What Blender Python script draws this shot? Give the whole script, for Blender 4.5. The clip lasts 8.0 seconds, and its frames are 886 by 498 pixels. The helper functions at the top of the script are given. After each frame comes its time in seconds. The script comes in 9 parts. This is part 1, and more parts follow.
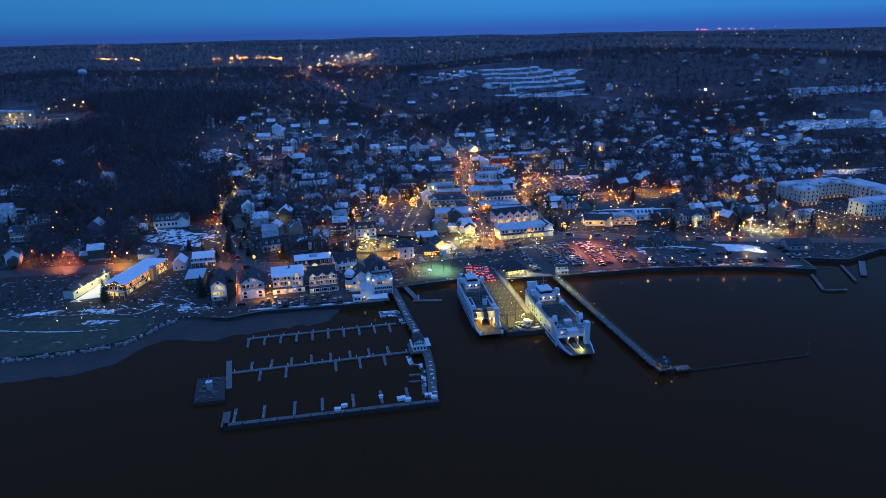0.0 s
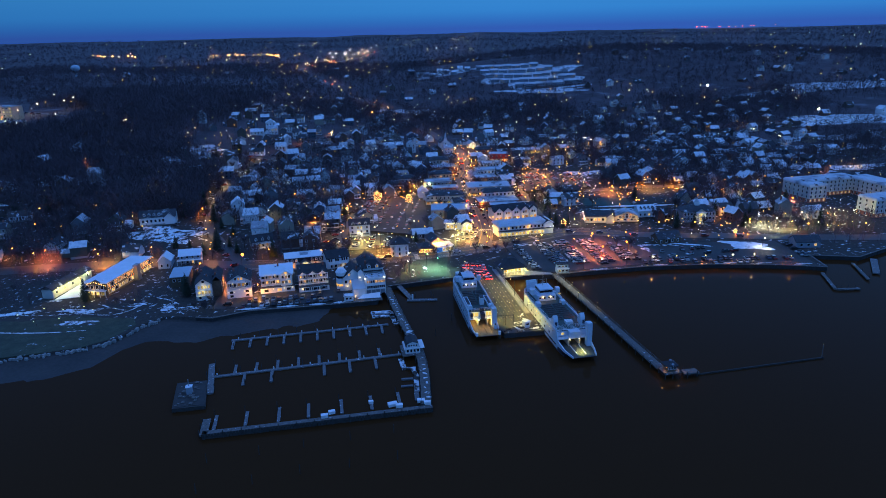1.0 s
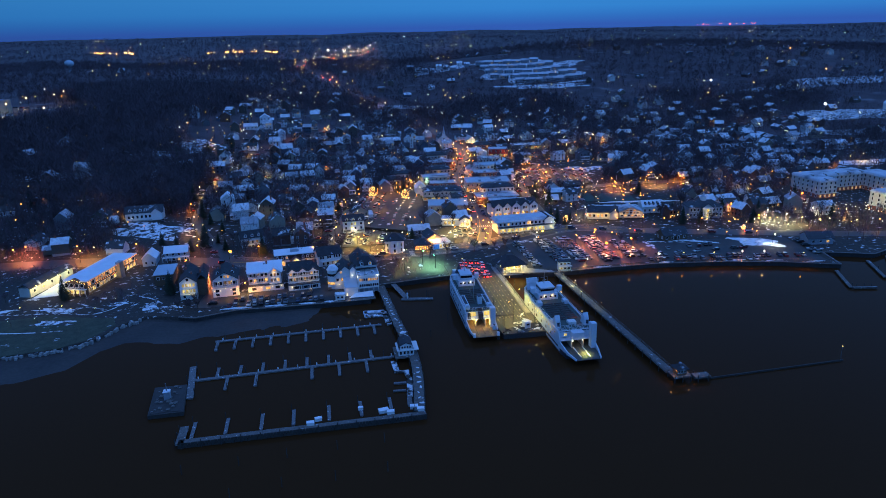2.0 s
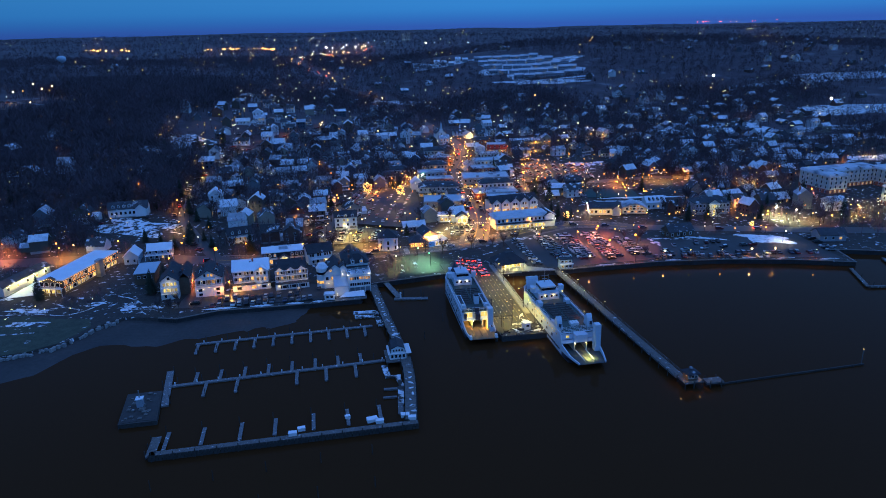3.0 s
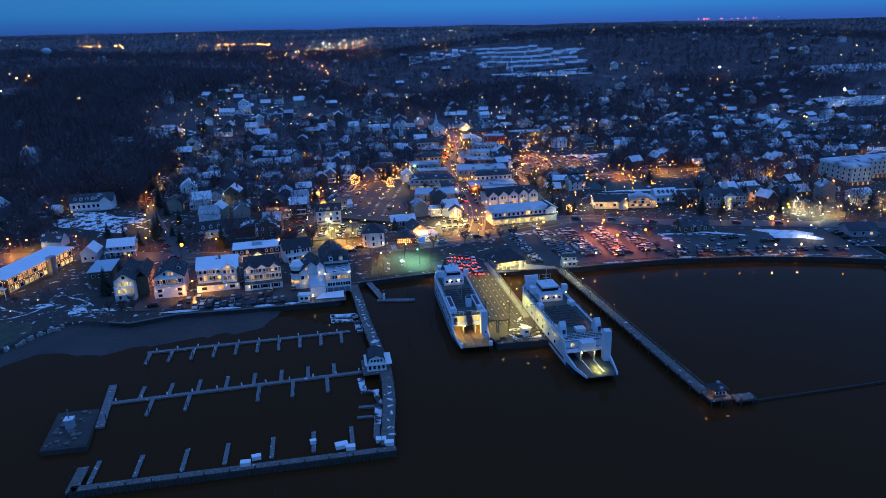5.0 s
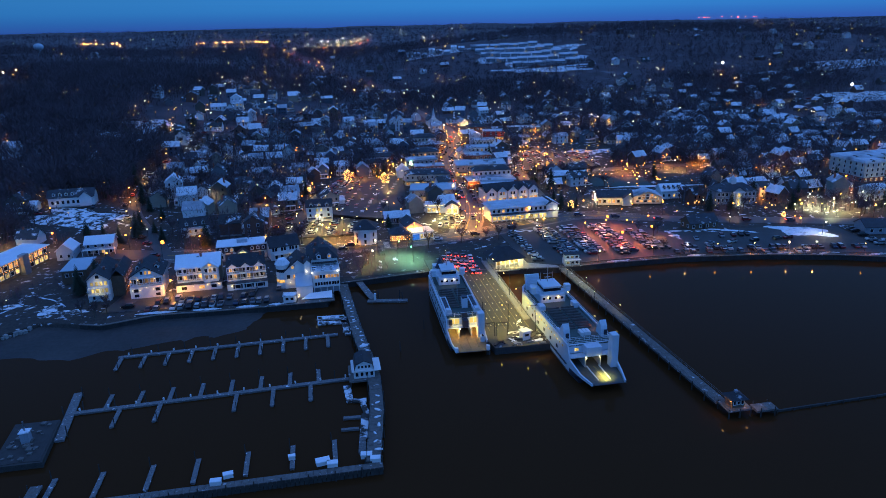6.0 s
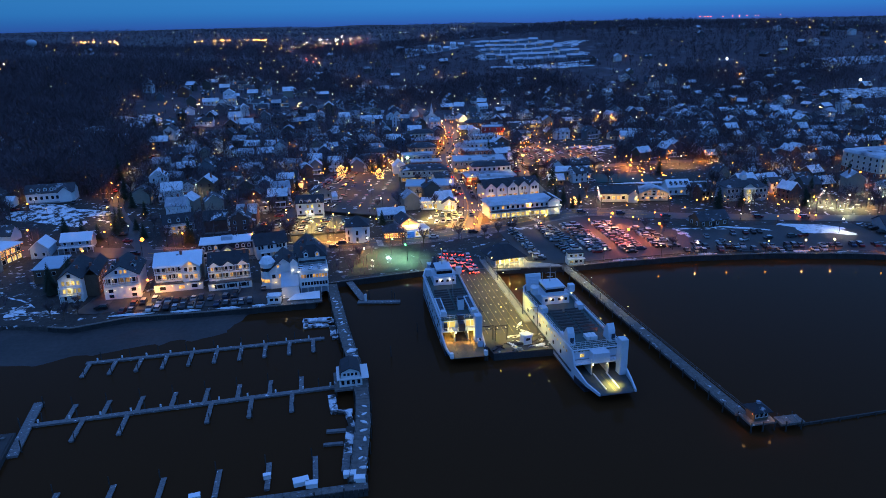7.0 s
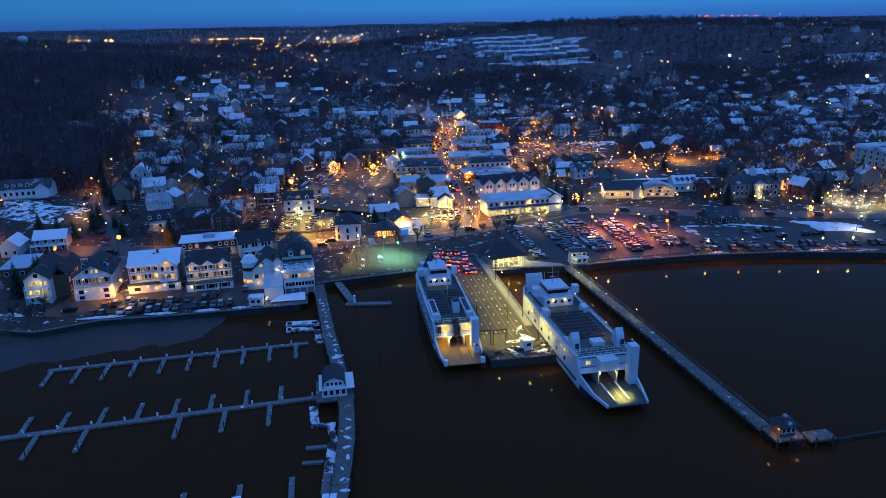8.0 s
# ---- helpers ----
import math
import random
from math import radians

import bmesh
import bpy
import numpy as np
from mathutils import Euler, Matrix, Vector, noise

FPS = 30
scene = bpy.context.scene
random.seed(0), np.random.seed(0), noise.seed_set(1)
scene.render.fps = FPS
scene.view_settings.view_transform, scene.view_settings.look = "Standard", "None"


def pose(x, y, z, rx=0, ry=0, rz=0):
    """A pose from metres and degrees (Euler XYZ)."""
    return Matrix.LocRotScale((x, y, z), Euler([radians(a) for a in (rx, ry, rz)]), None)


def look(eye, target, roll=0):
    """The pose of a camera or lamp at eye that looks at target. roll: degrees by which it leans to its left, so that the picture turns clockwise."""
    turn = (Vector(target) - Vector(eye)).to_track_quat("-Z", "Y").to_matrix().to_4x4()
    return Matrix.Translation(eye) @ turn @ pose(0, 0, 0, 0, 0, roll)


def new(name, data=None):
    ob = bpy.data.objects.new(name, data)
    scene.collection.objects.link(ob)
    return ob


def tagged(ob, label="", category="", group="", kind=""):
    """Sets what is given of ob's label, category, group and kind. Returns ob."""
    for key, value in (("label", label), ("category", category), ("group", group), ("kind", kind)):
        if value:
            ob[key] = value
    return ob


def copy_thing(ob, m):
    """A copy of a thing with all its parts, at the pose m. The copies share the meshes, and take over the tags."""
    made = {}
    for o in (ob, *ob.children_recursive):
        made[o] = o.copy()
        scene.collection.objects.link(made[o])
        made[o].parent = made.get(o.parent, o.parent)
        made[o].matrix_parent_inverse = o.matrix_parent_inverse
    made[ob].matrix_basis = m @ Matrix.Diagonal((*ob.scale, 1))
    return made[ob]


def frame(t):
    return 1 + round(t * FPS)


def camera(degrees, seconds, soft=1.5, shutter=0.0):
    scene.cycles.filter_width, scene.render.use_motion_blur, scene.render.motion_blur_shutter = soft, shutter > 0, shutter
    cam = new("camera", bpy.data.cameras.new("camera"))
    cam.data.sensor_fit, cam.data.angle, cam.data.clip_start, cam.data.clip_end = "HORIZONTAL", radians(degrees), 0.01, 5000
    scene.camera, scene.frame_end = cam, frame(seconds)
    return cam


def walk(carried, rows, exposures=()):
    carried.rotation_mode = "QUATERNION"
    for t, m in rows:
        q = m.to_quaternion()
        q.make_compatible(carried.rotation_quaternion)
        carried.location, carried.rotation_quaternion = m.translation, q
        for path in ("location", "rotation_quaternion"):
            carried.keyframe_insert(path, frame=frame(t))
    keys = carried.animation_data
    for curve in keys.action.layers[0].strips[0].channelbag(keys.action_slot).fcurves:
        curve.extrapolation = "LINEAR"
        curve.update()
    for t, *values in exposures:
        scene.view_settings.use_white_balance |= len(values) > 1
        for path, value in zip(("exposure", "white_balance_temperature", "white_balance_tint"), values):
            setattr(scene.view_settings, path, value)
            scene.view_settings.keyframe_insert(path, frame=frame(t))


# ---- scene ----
cam = camera(65.5, 8.0, 0.6)
PATH = [
    (0, (0.0, 0.0, 133.265), (-0.005, 1.906, 132.66), -1.42),
    (0.5, (0.945, 6.896, 130.864), (0.941, 8.802, 130.258), -1.42),
    (1, (1.969, 14.149, 127.992), (1.966, 16.054, 127.383), -1.42),
    (1.5, (2.916, 21.486, 125.055), (2.912, 23.39, 124.444), -1.42),
    (3, (5.521, 44.661, 116.126), (5.52, 46.564, 115.51), -1.42),
    (3.5, (6.661, 52.354, 113.273), (6.659, 54.256, 112.656), -1.42),
    (4, (7.554, 60.524, 110.336), (7.554, 62.427, 109.718), -1.41),
    (4.5, (8.68, 68.429, 107.342), (8.68, 70.331, 106.724), -1.4),
    (6, (11.516, 91.721, 98.397), (11.518, 93.622, 97.777), -1.36),
    (6.5, (12.363, 99.518, 95.385), (12.365, 101.419, 94.766), -1.33),
    (7, (13.17, 107.036, 92.473), (13.172, 108.938, 91.853), -1.3),
    (7.5, (13.962, 114.726, 89.482), (13.965, 116.628, 88.864), -1.27),
    (8, (14.564, 122.173, 86.712), (14.57, 124.075, 86.093), -1.24),
]
walk(cam, [(t, look(eye, target, roll)) for t, eye, target, roll in PATH])

# ---- the sky at blue hour: no sun, a deep blue dome ----
world = bpy.data.worlds.new("dusk_sky")
scene.world = world
world.use_nodes = True
wn, wl = world.node_tree.nodes, world.node_tree.links
wn.clear()
w_out = wn.new("ShaderNodeOutputWorld")
w_bg = wn.new("ShaderNodeBackground")
w_co = wn.new("ShaderNodeTexCoord")
w_sep = wn.new("ShaderNodeSeparateXYZ")
w_ramp = wn.new("ShaderNodeValToRGB")
w_el = w_ramp.color_ramp.elements
w_el[0].position, w_el[0].color = 0.0, (0.016, 0.055, 0.23, 1)
w_el[1].position, w_el[1].color = 1.0, (0.078, 0.19, 0.56, 1)
for pos_, col_ in ((0.01, (0.015, 0.08, 0.27, 1)), (0.022, (0.017, 0.112, 0.315, 1)), (0.045, (0.02, 0.128, 0.335, 1)), (0.15, (0.036, 0.165, 0.45, 1)), (0.4, (0.049, 0.155, 0.48, 1))):
    e_ = w_el.new(pos_)
    e_.color = col_
wl.new(w_co.outputs["Generated"], w_sep.inputs[0])
wl.new(w_sep.outputs["Z"], w_ramp.inputs[0])
w_side, w_mix = wn.new("ShaderNodeMapRange"), wn.new("ShaderNodeMix")
w_side.inputs[1].default_value, w_side.inputs[2].default_value = -0.55, 0.1
w_side.inputs[3].default_value, w_side.inputs[4].default_value = 0.76, 1.0
w_mix.data_type, w_mix.blend_type = "RGBA", "MULTIPLY"
w_mix.inputs[0].default_value = 1
wl.new(w_sep.outputs["X"], w_side.inputs[0])
wl.new(w_ramp.outputs[0], w_mix.inputs[6])
wl.new(w_side.outputs[0], w_mix.inputs[7])
wl.new(w_mix.outputs[2], w_bg.inputs[0])
w_bg.inputs[1].default_value = 1.95
wl.new(w_bg.outputs[0], w_out.inputs[0])


# ---- materials ----
def material(name, colour, rough=0.7, metal=0.0, vary=0.25, scale=1.0, fine=8.0, bump=0.0, colour2=None, mask=(0.45, 0.6), per_object=None, island=False):
    """A surface with grain at two scales; colour2 comes in as patches, per_object is a ramp of colours picked object by object."""
    m = bpy.data.materials.new(name)
    m.use_nodes = True
    n, l = m.node_tree.nodes, m.node_tree.links
    b = n["Principled BSDF"]
    b.inputs["Roughness"].default_value, b.inputs["Metallic"].default_value = rough, metal
    geo = n.new("ShaderNodeNewGeometry")
    big, small = n.new("ShaderNodeTexNoise"), n.new("ShaderNodeTexNoise")
    big.inputs["Scale"].default_value, small.inputs["Scale"].default_value = scale, fine
    big.inputs["Detail"].default_value = small.inputs["Detail"].default_value = 5
    l.new(geo.outputs["Position"], big.inputs["Vector"])
    l.new(geo.outputs["Position"], small.inputs["Vector"])
    base = None
    if per_object:
        info, ramp = n.new("ShaderNodeObjectInfo"), n.new("ShaderNodeValToRGB")
        ramp.color_ramp.interpolation = "CONSTANT"
        els = ramp.color_ramp.elements
        for k, c in enumerate(per_object):
            e = els[k] if k < 2 else els.new(k / len(per_object))
            e.position, e.color = k / len(per_object), (*c, 1)
        l.new(geo.outputs["Random Per Island"] if island else info.outputs["Random"], ramp.inputs[0])
        base = ramp.outputs[0]
    add = n.new("ShaderNodeMath")
    add.operation = "ADD"
    l.new(big.outputs[0], add.inputs[0])
    l.new(small.outputs[0], add.inputs[1])
    mr = n.new("ShaderNodeMapRange")
    mr.inputs[1].default_value, mr.inputs[2].default_value = 0.65, 1.35
    mr.inputs[3].default_value, mr.inputs[4].default_value = 1 - vary, 1 + vary
    l.new(add.outputs[0], mr.inputs[0])
    mix = n.new("ShaderNodeMix")
    mix.data_type, mix.blend_type = "RGBA", "MULTIPLY"
    mix.inputs[0].default_value = 1
    if base:
        l.new(base, mix.inputs[6])
    else:
        mix.inputs[6].default_value = (*colour, 1)
    l.new(mr.outputs[0], mix.inputs[7])
    out = mix.outputs[2]
    if colour2:
        patch = n.new("ShaderNodeTexNoise")
        patch.inputs["Scale"].default_value, patch.inputs["Detail"].default_value = scale * 0.6, 6
        patch.inputs["Roughness"].default_value = 0.6
        l.new(geo.outputs["Position"], patch.inputs["Vector"])
        pr = n.new("ShaderNodeMapRange")
        pr.inputs[1].default_value, pr.inputs[2].default_value = mask
        l.new(patch.outputs[0], pr.inputs[0])
        two = n.new("ShaderNodeMix")
        two.data_type = "RGBA"
        two.inputs[7].default_value = (*colour2, 1)
        l.new(pr.outputs[0], two.inputs[0])
        l.new(out, two.inputs[6])
        out = two.outputs[2]
    l.new(out, b.inputs["Base Color"])
    if bump:
        bp = n.new("ShaderNodeBump")
        bp.inputs["Strength"].default_value, bp.inputs["Distance"].default_value = bump, 0.1
        l.new(small.outputs[0], bp.inputs["Height"])
        l.new(bp.outputs[0], b.inputs["Normal"])
    return m


def glow(name, colour, strength, sampled=False, uneven=False):
    """Glowing glass; uneven: rooms lit to different degrees, with curtains and furniture in the way."""
    m = bpy.data.materials.new(name)
    m.use_nodes = True
    n, l = m.node_tree.nodes, m.node_tree.links
    b = n["Principled BSDF"]
    b.inputs["Base Color"].default_value = (0.04, 0.035, 0.03, 1)
    b.inputs["Emission Color"].default_value = (*colour, 1)
    b.inputs["Emission Strength"].default_value = strength
    if uneven:
        info, geo, tex, mr, mr2, mul = (n.new(k) for k in ("ShaderNodeObjectInfo", "ShaderNodeNewGeometry", "ShaderNodeTexNoise", "ShaderNodeMapRange", "ShaderNodeMapRange", "ShaderNodeMath"))
        tex.inputs["Scale"].default_value, tex.inputs["Detail"].default_value = 1.1, 3
        l.new(geo.outputs["Position"], tex.inputs["Vector"])
        mr.inputs[1].default_value, mr.inputs[2].default_value = 0.36, 0.64
        mr.inputs[3].default_value, mr.inputs[4].default_value = 0.25, 1.15
        l.new(tex.outputs[0], mr.inputs[0])
        mr2.inputs[3].default_value, mr2.inputs[4].default_value = 0.12 * strength, strength * 1.35
        l.new(info.outputs["Random"], mr2.inputs[0])
        mul.operation = "MULTIPLY"
        l.new(mr.outputs[0], mul.inputs[0])
        l.new(mr2.outputs[0], mul.inputs[1])
        l.new(mul.outputs[0], b.inputs["Emission Strength"])
    m.cycles.emission_sampling = "AUTO" if sampled else "NONE"
    return m


SNOW = (0.78, 0.8, 0.82)
M = dict(
    ground=material("winter_ground", (0.042, 0.035, 0.028), 0.95, scale=0.55, fine=1.6, vary=0.5, colour2=SNOW, mask=(0.6, 0.68)),
    snow=material("snow", SNOW, 0.85, scale=0.45, fine=2, vary=0.15, bump=0.4, colour2=(0.2, 0.19, 0.18), mask=(0.55, 0.7)),
    clean_snow=material("clean_snow", (0.82, 0.83, 0.85), 0.85, scale=0.2, fine=3, vary=0.08, bump=0.4),
    patchy_snow=material("patchy_snow", SNOW, 0.85, scale=0.55, fine=3, vary=0.15, bump=0.4, colour2=(0.05, 0.043, 0.035), mask=(0.46, 0.56)),
    asphalt=material("asphalt", (0.046, 0.043, 0.04), 0.8, scale=0.08, fine=3, vary=0.45, colour2=(0.072, 0.068, 0.062), mask=(0.5, 0.75)),
    wet_asphalt=material("damp_asphalt", (0.046, 0.042, 0.038), 0.5, scale=0.1, fine=2, vary=0.45, colour2=(0.07, 0.065, 0.058), mask=(0.5, 0.75)),
    concrete=material("concrete", (0.3, 0.29, 0.27), 0.85, scale=0.3, fine=4, vary=0.25, bump=0.2),
    pavement_slab=material("worn_pavement", (0.15, 0.14, 0.125), 0.85, scale=0.4, fine=4, vary=0.35, colour2=(0.5, 0.51, 0.53), mask=(0.66, 0.74)),
    paint_line=material("road_paint", (0.75, 0.72, 0.6), 0.6, scale=2, fine=10, vary=0.25),
    forest=material("forest_floor", (0.075, 0.053, 0.056), 0.95, scale=0.05, fine=0.7, vary=0.5, colour2=(0.24, 0.25, 0.27), mask=(0.58, 0.85)),
    lane_paint=material("faded_lane_paint", (0.3, 0.25, 0.09), 0.7, scale=2, fine=10, vary=0.4),
    grass=material("dormant_grass", (0.05, 0.06, 0.035), 0.95, scale=0.3, fine=1.5, vary=0.5, colour2=(0.6, 0.62, 0.63), mask=(0.66, 0.72)),
    mud=material("tidal_mud", (0.042, 0.034, 0.029), 0.75, scale=0.06, fine=0.7, vary=0.45),
    timber=material("weathered_timber", (0.14, 0.125, 0.11), 0.85, scale=1.0, fine=5, vary=0.45, colour2=SNOW, mask=(0.61, 0.72)),
    float_deck=material("grey_float_decking", (0.17, 0.162, 0.155), 0.85, scale=1.6, fine=6, vary=0.45, colour2=SNOW, mask=(0.6, 0.7)),
    pile=material("dark_pile_wood", (0.05, 0.042, 0.035), 0.85, scale=1, fine=6, vary=0.4),
    steel_sheet=material("rusty_sheet_piling", (0.035, 0.03, 0.027), 0.8, scale=0.3, fine=3, vary=0.5),
    white_wall=material("white_clapboard", (0.72, 0.72, 0.7), 0.7, scale=0.4, fine=4, vary=0.1),
    cream_wall=material("cream_clapboard", (0.52, 0.5, 0.44), 0.7, scale=0.4, fine=4, vary=0.12),
    # clapboard darkened to tan: the balconies' shade is put into its colour
    shade_wall=material("shaded_clapboard", (0.24, 0.2, 0.15), 0.75, scale=0.4, fine=4, vary=0.2),
    grey_wall=material("grey_siding", (0.28, 0.3, 0.33), 0.75, scale=0.4, fine=4, vary=0.15),
    brown_wall=material("brown_shingle_wall", (0.12, 0.075, 0.045), 0.8, scale=0.5, fine=5, vary=0.3),
    brick=material("red_brick", (0.3, 0.1, 0.065), 0.85, scale=0.5, fine=6, vary=0.3),
    tan_wall=material("tan_stucco", (0.45, 0.36, 0.26), 0.8, scale=0.4, fine=4, vary=0.15),
    house_wall=material("house_siding", (0.5, 0.5, 0.5), 0.75, scale=0.4, fine=4, vary=0.15,
                        per_object=[(0.74, 0.74, 0.74), (0.16, 0.16, 0.17), (0.3, 0.26, 0.2), (0.1, 0.12, 0.16), (0.68, 0.68, 0.67), (0.1, 0.08, 0.06), (0.15, 0.07, 0.05), (0.76, 0.76, 0.74)]),
    yard_wall=material("suburban_siding", (0.5, 0.5, 0.5), 0.75, scale=0.4, fine=4, vary=0.15, island=True,
                       per_object=[(0.74, 0.74, 0.74), (0.12, 0.12, 0.13), (0.2, 0.17, 0.13), (0.08, 0.1, 0.13), (0.66, 0.66, 0.65), (0.08, 0.06, 0.05), (0.12, 0.06, 0.045)]),
    yard_roof=material("suburban_roofing", (0.1, 0.1, 0.1), 0.85, scale=0.45, fine=4, vary=0.3, colour2=SNOW, mask=(0.54, 0.62), island=True,
                       per_object=[(0.05, 0.05, 0.055), (0.76, 0.78, 0.8), (0.07, 0.06, 0.055), (0.7, 0.72, 0.75), (0.04, 0.04, 0.04), (0.4, 0.41, 0.43), (0.06, 0.06, 0.06)]),
    shingle=material("dark_roof_shingles", (0.055, 0.055, 0.06), 0.85, scale=0.3, fine=5, vary=0.35, colour2=SNOW, mask=(0.6, 0.7)),
    black_roof=material("black_shingles", (0.03, 0.03, 0.033), 0.8, scale=0.5, fine=5, vary=0.35, colour2=(0.45, 0.47, 0.5), mask=(0.63, 0.72)),
    house_roof=material("house_roofing", (0.1, 0.1, 0.1), 0.85, scale=0.45, fine=4, vary=0.3, colour2=SNOW, mask=(0.56, 0.64),
                        per_object=[(0.05, 0.05, 0.055), (0.74, 0.76, 0.78), (0.07, 0.06, 0.055), (0.66, 0.68, 0.7), (0.04, 0.04, 0.04), (0.36, 0.37, 0.39), (0.06, 0.06, 0.065)]),
    flat_roof=material("snowy_flat_roof", (0.55, 0.57, 0.6), 0.8, scale=0.12, fine=2, vary=0.2, colour2=(0.12, 0.12, 0.13), mask=(0.5, 0.7)),
    trim=material("white_trim", (0.75, 0.75, 0.74), 0.6, scale=1, fine=8, vary=0.06),
    dark_glass=material("dark_window_glass", (0.012, 0.014, 0.018), 0.08, scale=1, fine=4, vary=0.2),
    dark_metal=material("dark_painted_metal", (0.03, 0.03, 0.032), 0.5, 0.6, scale=1, fine=6, vary=0.2),
    steel=material("galvanised_steel", (0.4, 0.41, 0.42), 0.45, 0.9, scale=1, fine=6, vary=0.2),
    hull_white=material("white_hull_paint", (0.56, 0.62, 0.67), 0.45, scale=0.25, fine=3, vary=0.1, colour2=(0.5, 0.47, 0.42), mask=(0.68, 0.85)),
    hull_dark=material("dark_boot_topping", (0.03, 0.035, 0.05), 0.5, scale=0.4, fine=3, vary=0.3),
    deck_green=material("green_deck_paint", (0.045, 0.075, 0.065), 0.7, scale=0.3, fine=3, vary=0.3),
    deck_car=material("worn_vehicle_deck", (0.24, 0.14, 0.06), 0.65, scale=0.3, fine=3, vary=0.35),
    deck_bow=material("dark_bow_deck", (0.06, 0.065, 0.055), 0.6, scale=0.3, fine=3, vary=0.4),
    bench_wood=material("weathered_bench", (0.1, 0.085, 0.075), 0.7, scale=0.5, fine=4, vary=0.3),
    orange=material("orange_lifeboat", (0.6, 0.16, 0.03), 0.5, scale=1, fine=6, vary=0.1),
    bark=material("bare_bark", (0.085, 0.07, 0.058), 0.9, scale=0.5, fine=5, vary=0.4),
    twig=material("bare_twigs", (0.098, 0.066, 0.071), 0.9, scale=0.03, fine=0.6, vary=0.5),
    pine=material("evergreen_needles", (0.02, 0.035, 0.018), 0.9, scale=0.4, fine=4, vary=0.5),
    car_paint=material("car_paint", (0.3, 0.3, 0.3), 0.3, 0.3, scale=1, fine=6, vary=0.05,
                       per_object=[(0.02, 0.02, 0.022), (0.5, 0.5, 0.5), (0.2, 0.21, 0.22), (0.03, 0.045, 0.08), (0.6, 0.6, 0.6), (0.03, 0.03, 0.032), (0.16, 0.02, 0.02), (0.08, 0.08, 0.085), (0.34, 0.34, 0.34), (0.015, 0.015, 0.016)]),
    tyre=material("tyre_rubber", (0.015, 0.015, 0.015), 0.85, scale=2, fine=10, vary=0.2),
    red_wall=material("red_storefront", (0.42, 0.04, 0.03), 0.7, scale=0.4, fine=4, vary=0.15),
    blue_tarp=material("blue_awning", (0.05, 0.22, 0.5), 0.6, scale=0.5, fine=4, vary=0.15),
    teal_roof=material("pale_blue_metal_roof", (0.42, 0.5, 0.56), 0.5, scale=0.2, fine=3, vary=0.12),
    green_court=material("dark_green_court", (0.02, 0.06, 0.05), 0.8, scale=0.2, fine=3, vary=0.2),
    lit_window=glow("lit_window", (1.0, 0.5, 0.12), 1.3, uneven=True),
    lit_yellow=glow("lit_yellow_window", (1.0, 0.72, 0.2), 1.3, uneven=True),
    sodium=glow("sodium_lamp_glass", (1.0, 0.28, 0.04), 11),
    warm_lamp=glow("warm_lamp_glass", (1.0, 0.55, 0.15), 9),
    white_lamp=glow("white_lamp_glass", (1.0, 0.92, 0.66), 6),
    porch_amber=glow("amber_bulb_glass", (1.0, 0.28, 0.035), 8),
    porch_warm=glow("warm_bulb_glass", (1.0, 0.48, 0.12), 7),
    porch_white=glow("white_bulb_glass", (1.0, 0.9, 0.65), 6),
    tail_light=glow("tail_light_glass", (1.0, 0.03, 0.02), 13),
    far_amber=glow("far_amber_glass", (1.0, 0.3, 0.05), 22),
    far_warm=glow("far_warm_glass", (1.0, 0.55, 0.22), 22),
    far_white=glow("far_white_glass", (1.0, 0.9, 0.7), 30),
    far_red=glow("far_red_glass", (1.0, 0.06, 0.02), 18),
    saloon=glow("lit_saloon", (1.0, 0.72, 0.16), 0.8),
    shore_glass=glow("shore_lamp_glass", (1.0, 0.5, 0.14), 500),
    deep_sodium=glow("deep_orange_lamp_glass", (1.0, 0.2, 0.02), 10),
    head_light=glow("head_light_glass", (1.0, 0.92, 0.75), 4),
    green_lamp=glow("green_signal_glass", (0.2, 1.0, 0.35), 6),
)

# water: dark, nearly still
water_m = bpy.data.materials.new("harbour_water")
water_m.use_nodes = True
n_, l_ = water_m.node_tree.nodes, water_m.node_tree.links
b_ = n_["Principled BSDF"]
b_.inputs["Base Color"].default_value = (0.055, 0.022, 0.008, 1)
b_.inputs["Roughness"].default_value = 0.03
b_.inputs["IOR"].default_value = 1.33
b_.inputs["Specular IOR Level"].default_value = 0.024
g_, t_, t2_, bp_ = (n_.new(k) for k in ("ShaderNodeNewGeometry", "ShaderNodeTexNoise", "ShaderNodeTexNoise", "ShaderNodeBump"))
t_.inputs["Scale"].default_value, t_.inputs["Detail"].default_value = 0.35, 3
l_.new(g_.outputs["Position"], t_.inputs["Vector"])
bp_.inputs["Strength"].default_value, bp_.inputs["Distance"].default_value = 0.025, 0.1
l_.new(t_.outputs[0], bp_.inputs["Height"])
l_.new(bp_.outputs[0], b_.inputs["Normal"])
M["water"] = water_m


# ---- small tools ----
rng = random.Random(7)


def smooth(a, b, v):
    v = min(1.0, max(0.0, (v - a) / (b - a)))
    return v * v * (3 - 2 * v)


def to_mesh(name, bm, mats):
    me = bpy.data.meshes.new(name)
    bm.to_mesh(me)
    bm.free()
    for m in mats if isinstance(mats, (list, tuple)) else [mats]:
        me.materials.append(m)
    return me


def part(name, bm, mat, parent=None, label="", at=None):
    """Links a bmesh (or a mesh) as one object under a thing or a part."""
    me = bm if isinstance(bm, bpy.types.Mesh) else to_mesh(name, bm, mat)
    ob = new(name, me)
    if parent:
        ob.parent = parent
    if at:
        ob.matrix_basis = at
    if label:
        ob["label"] = label
    return ob


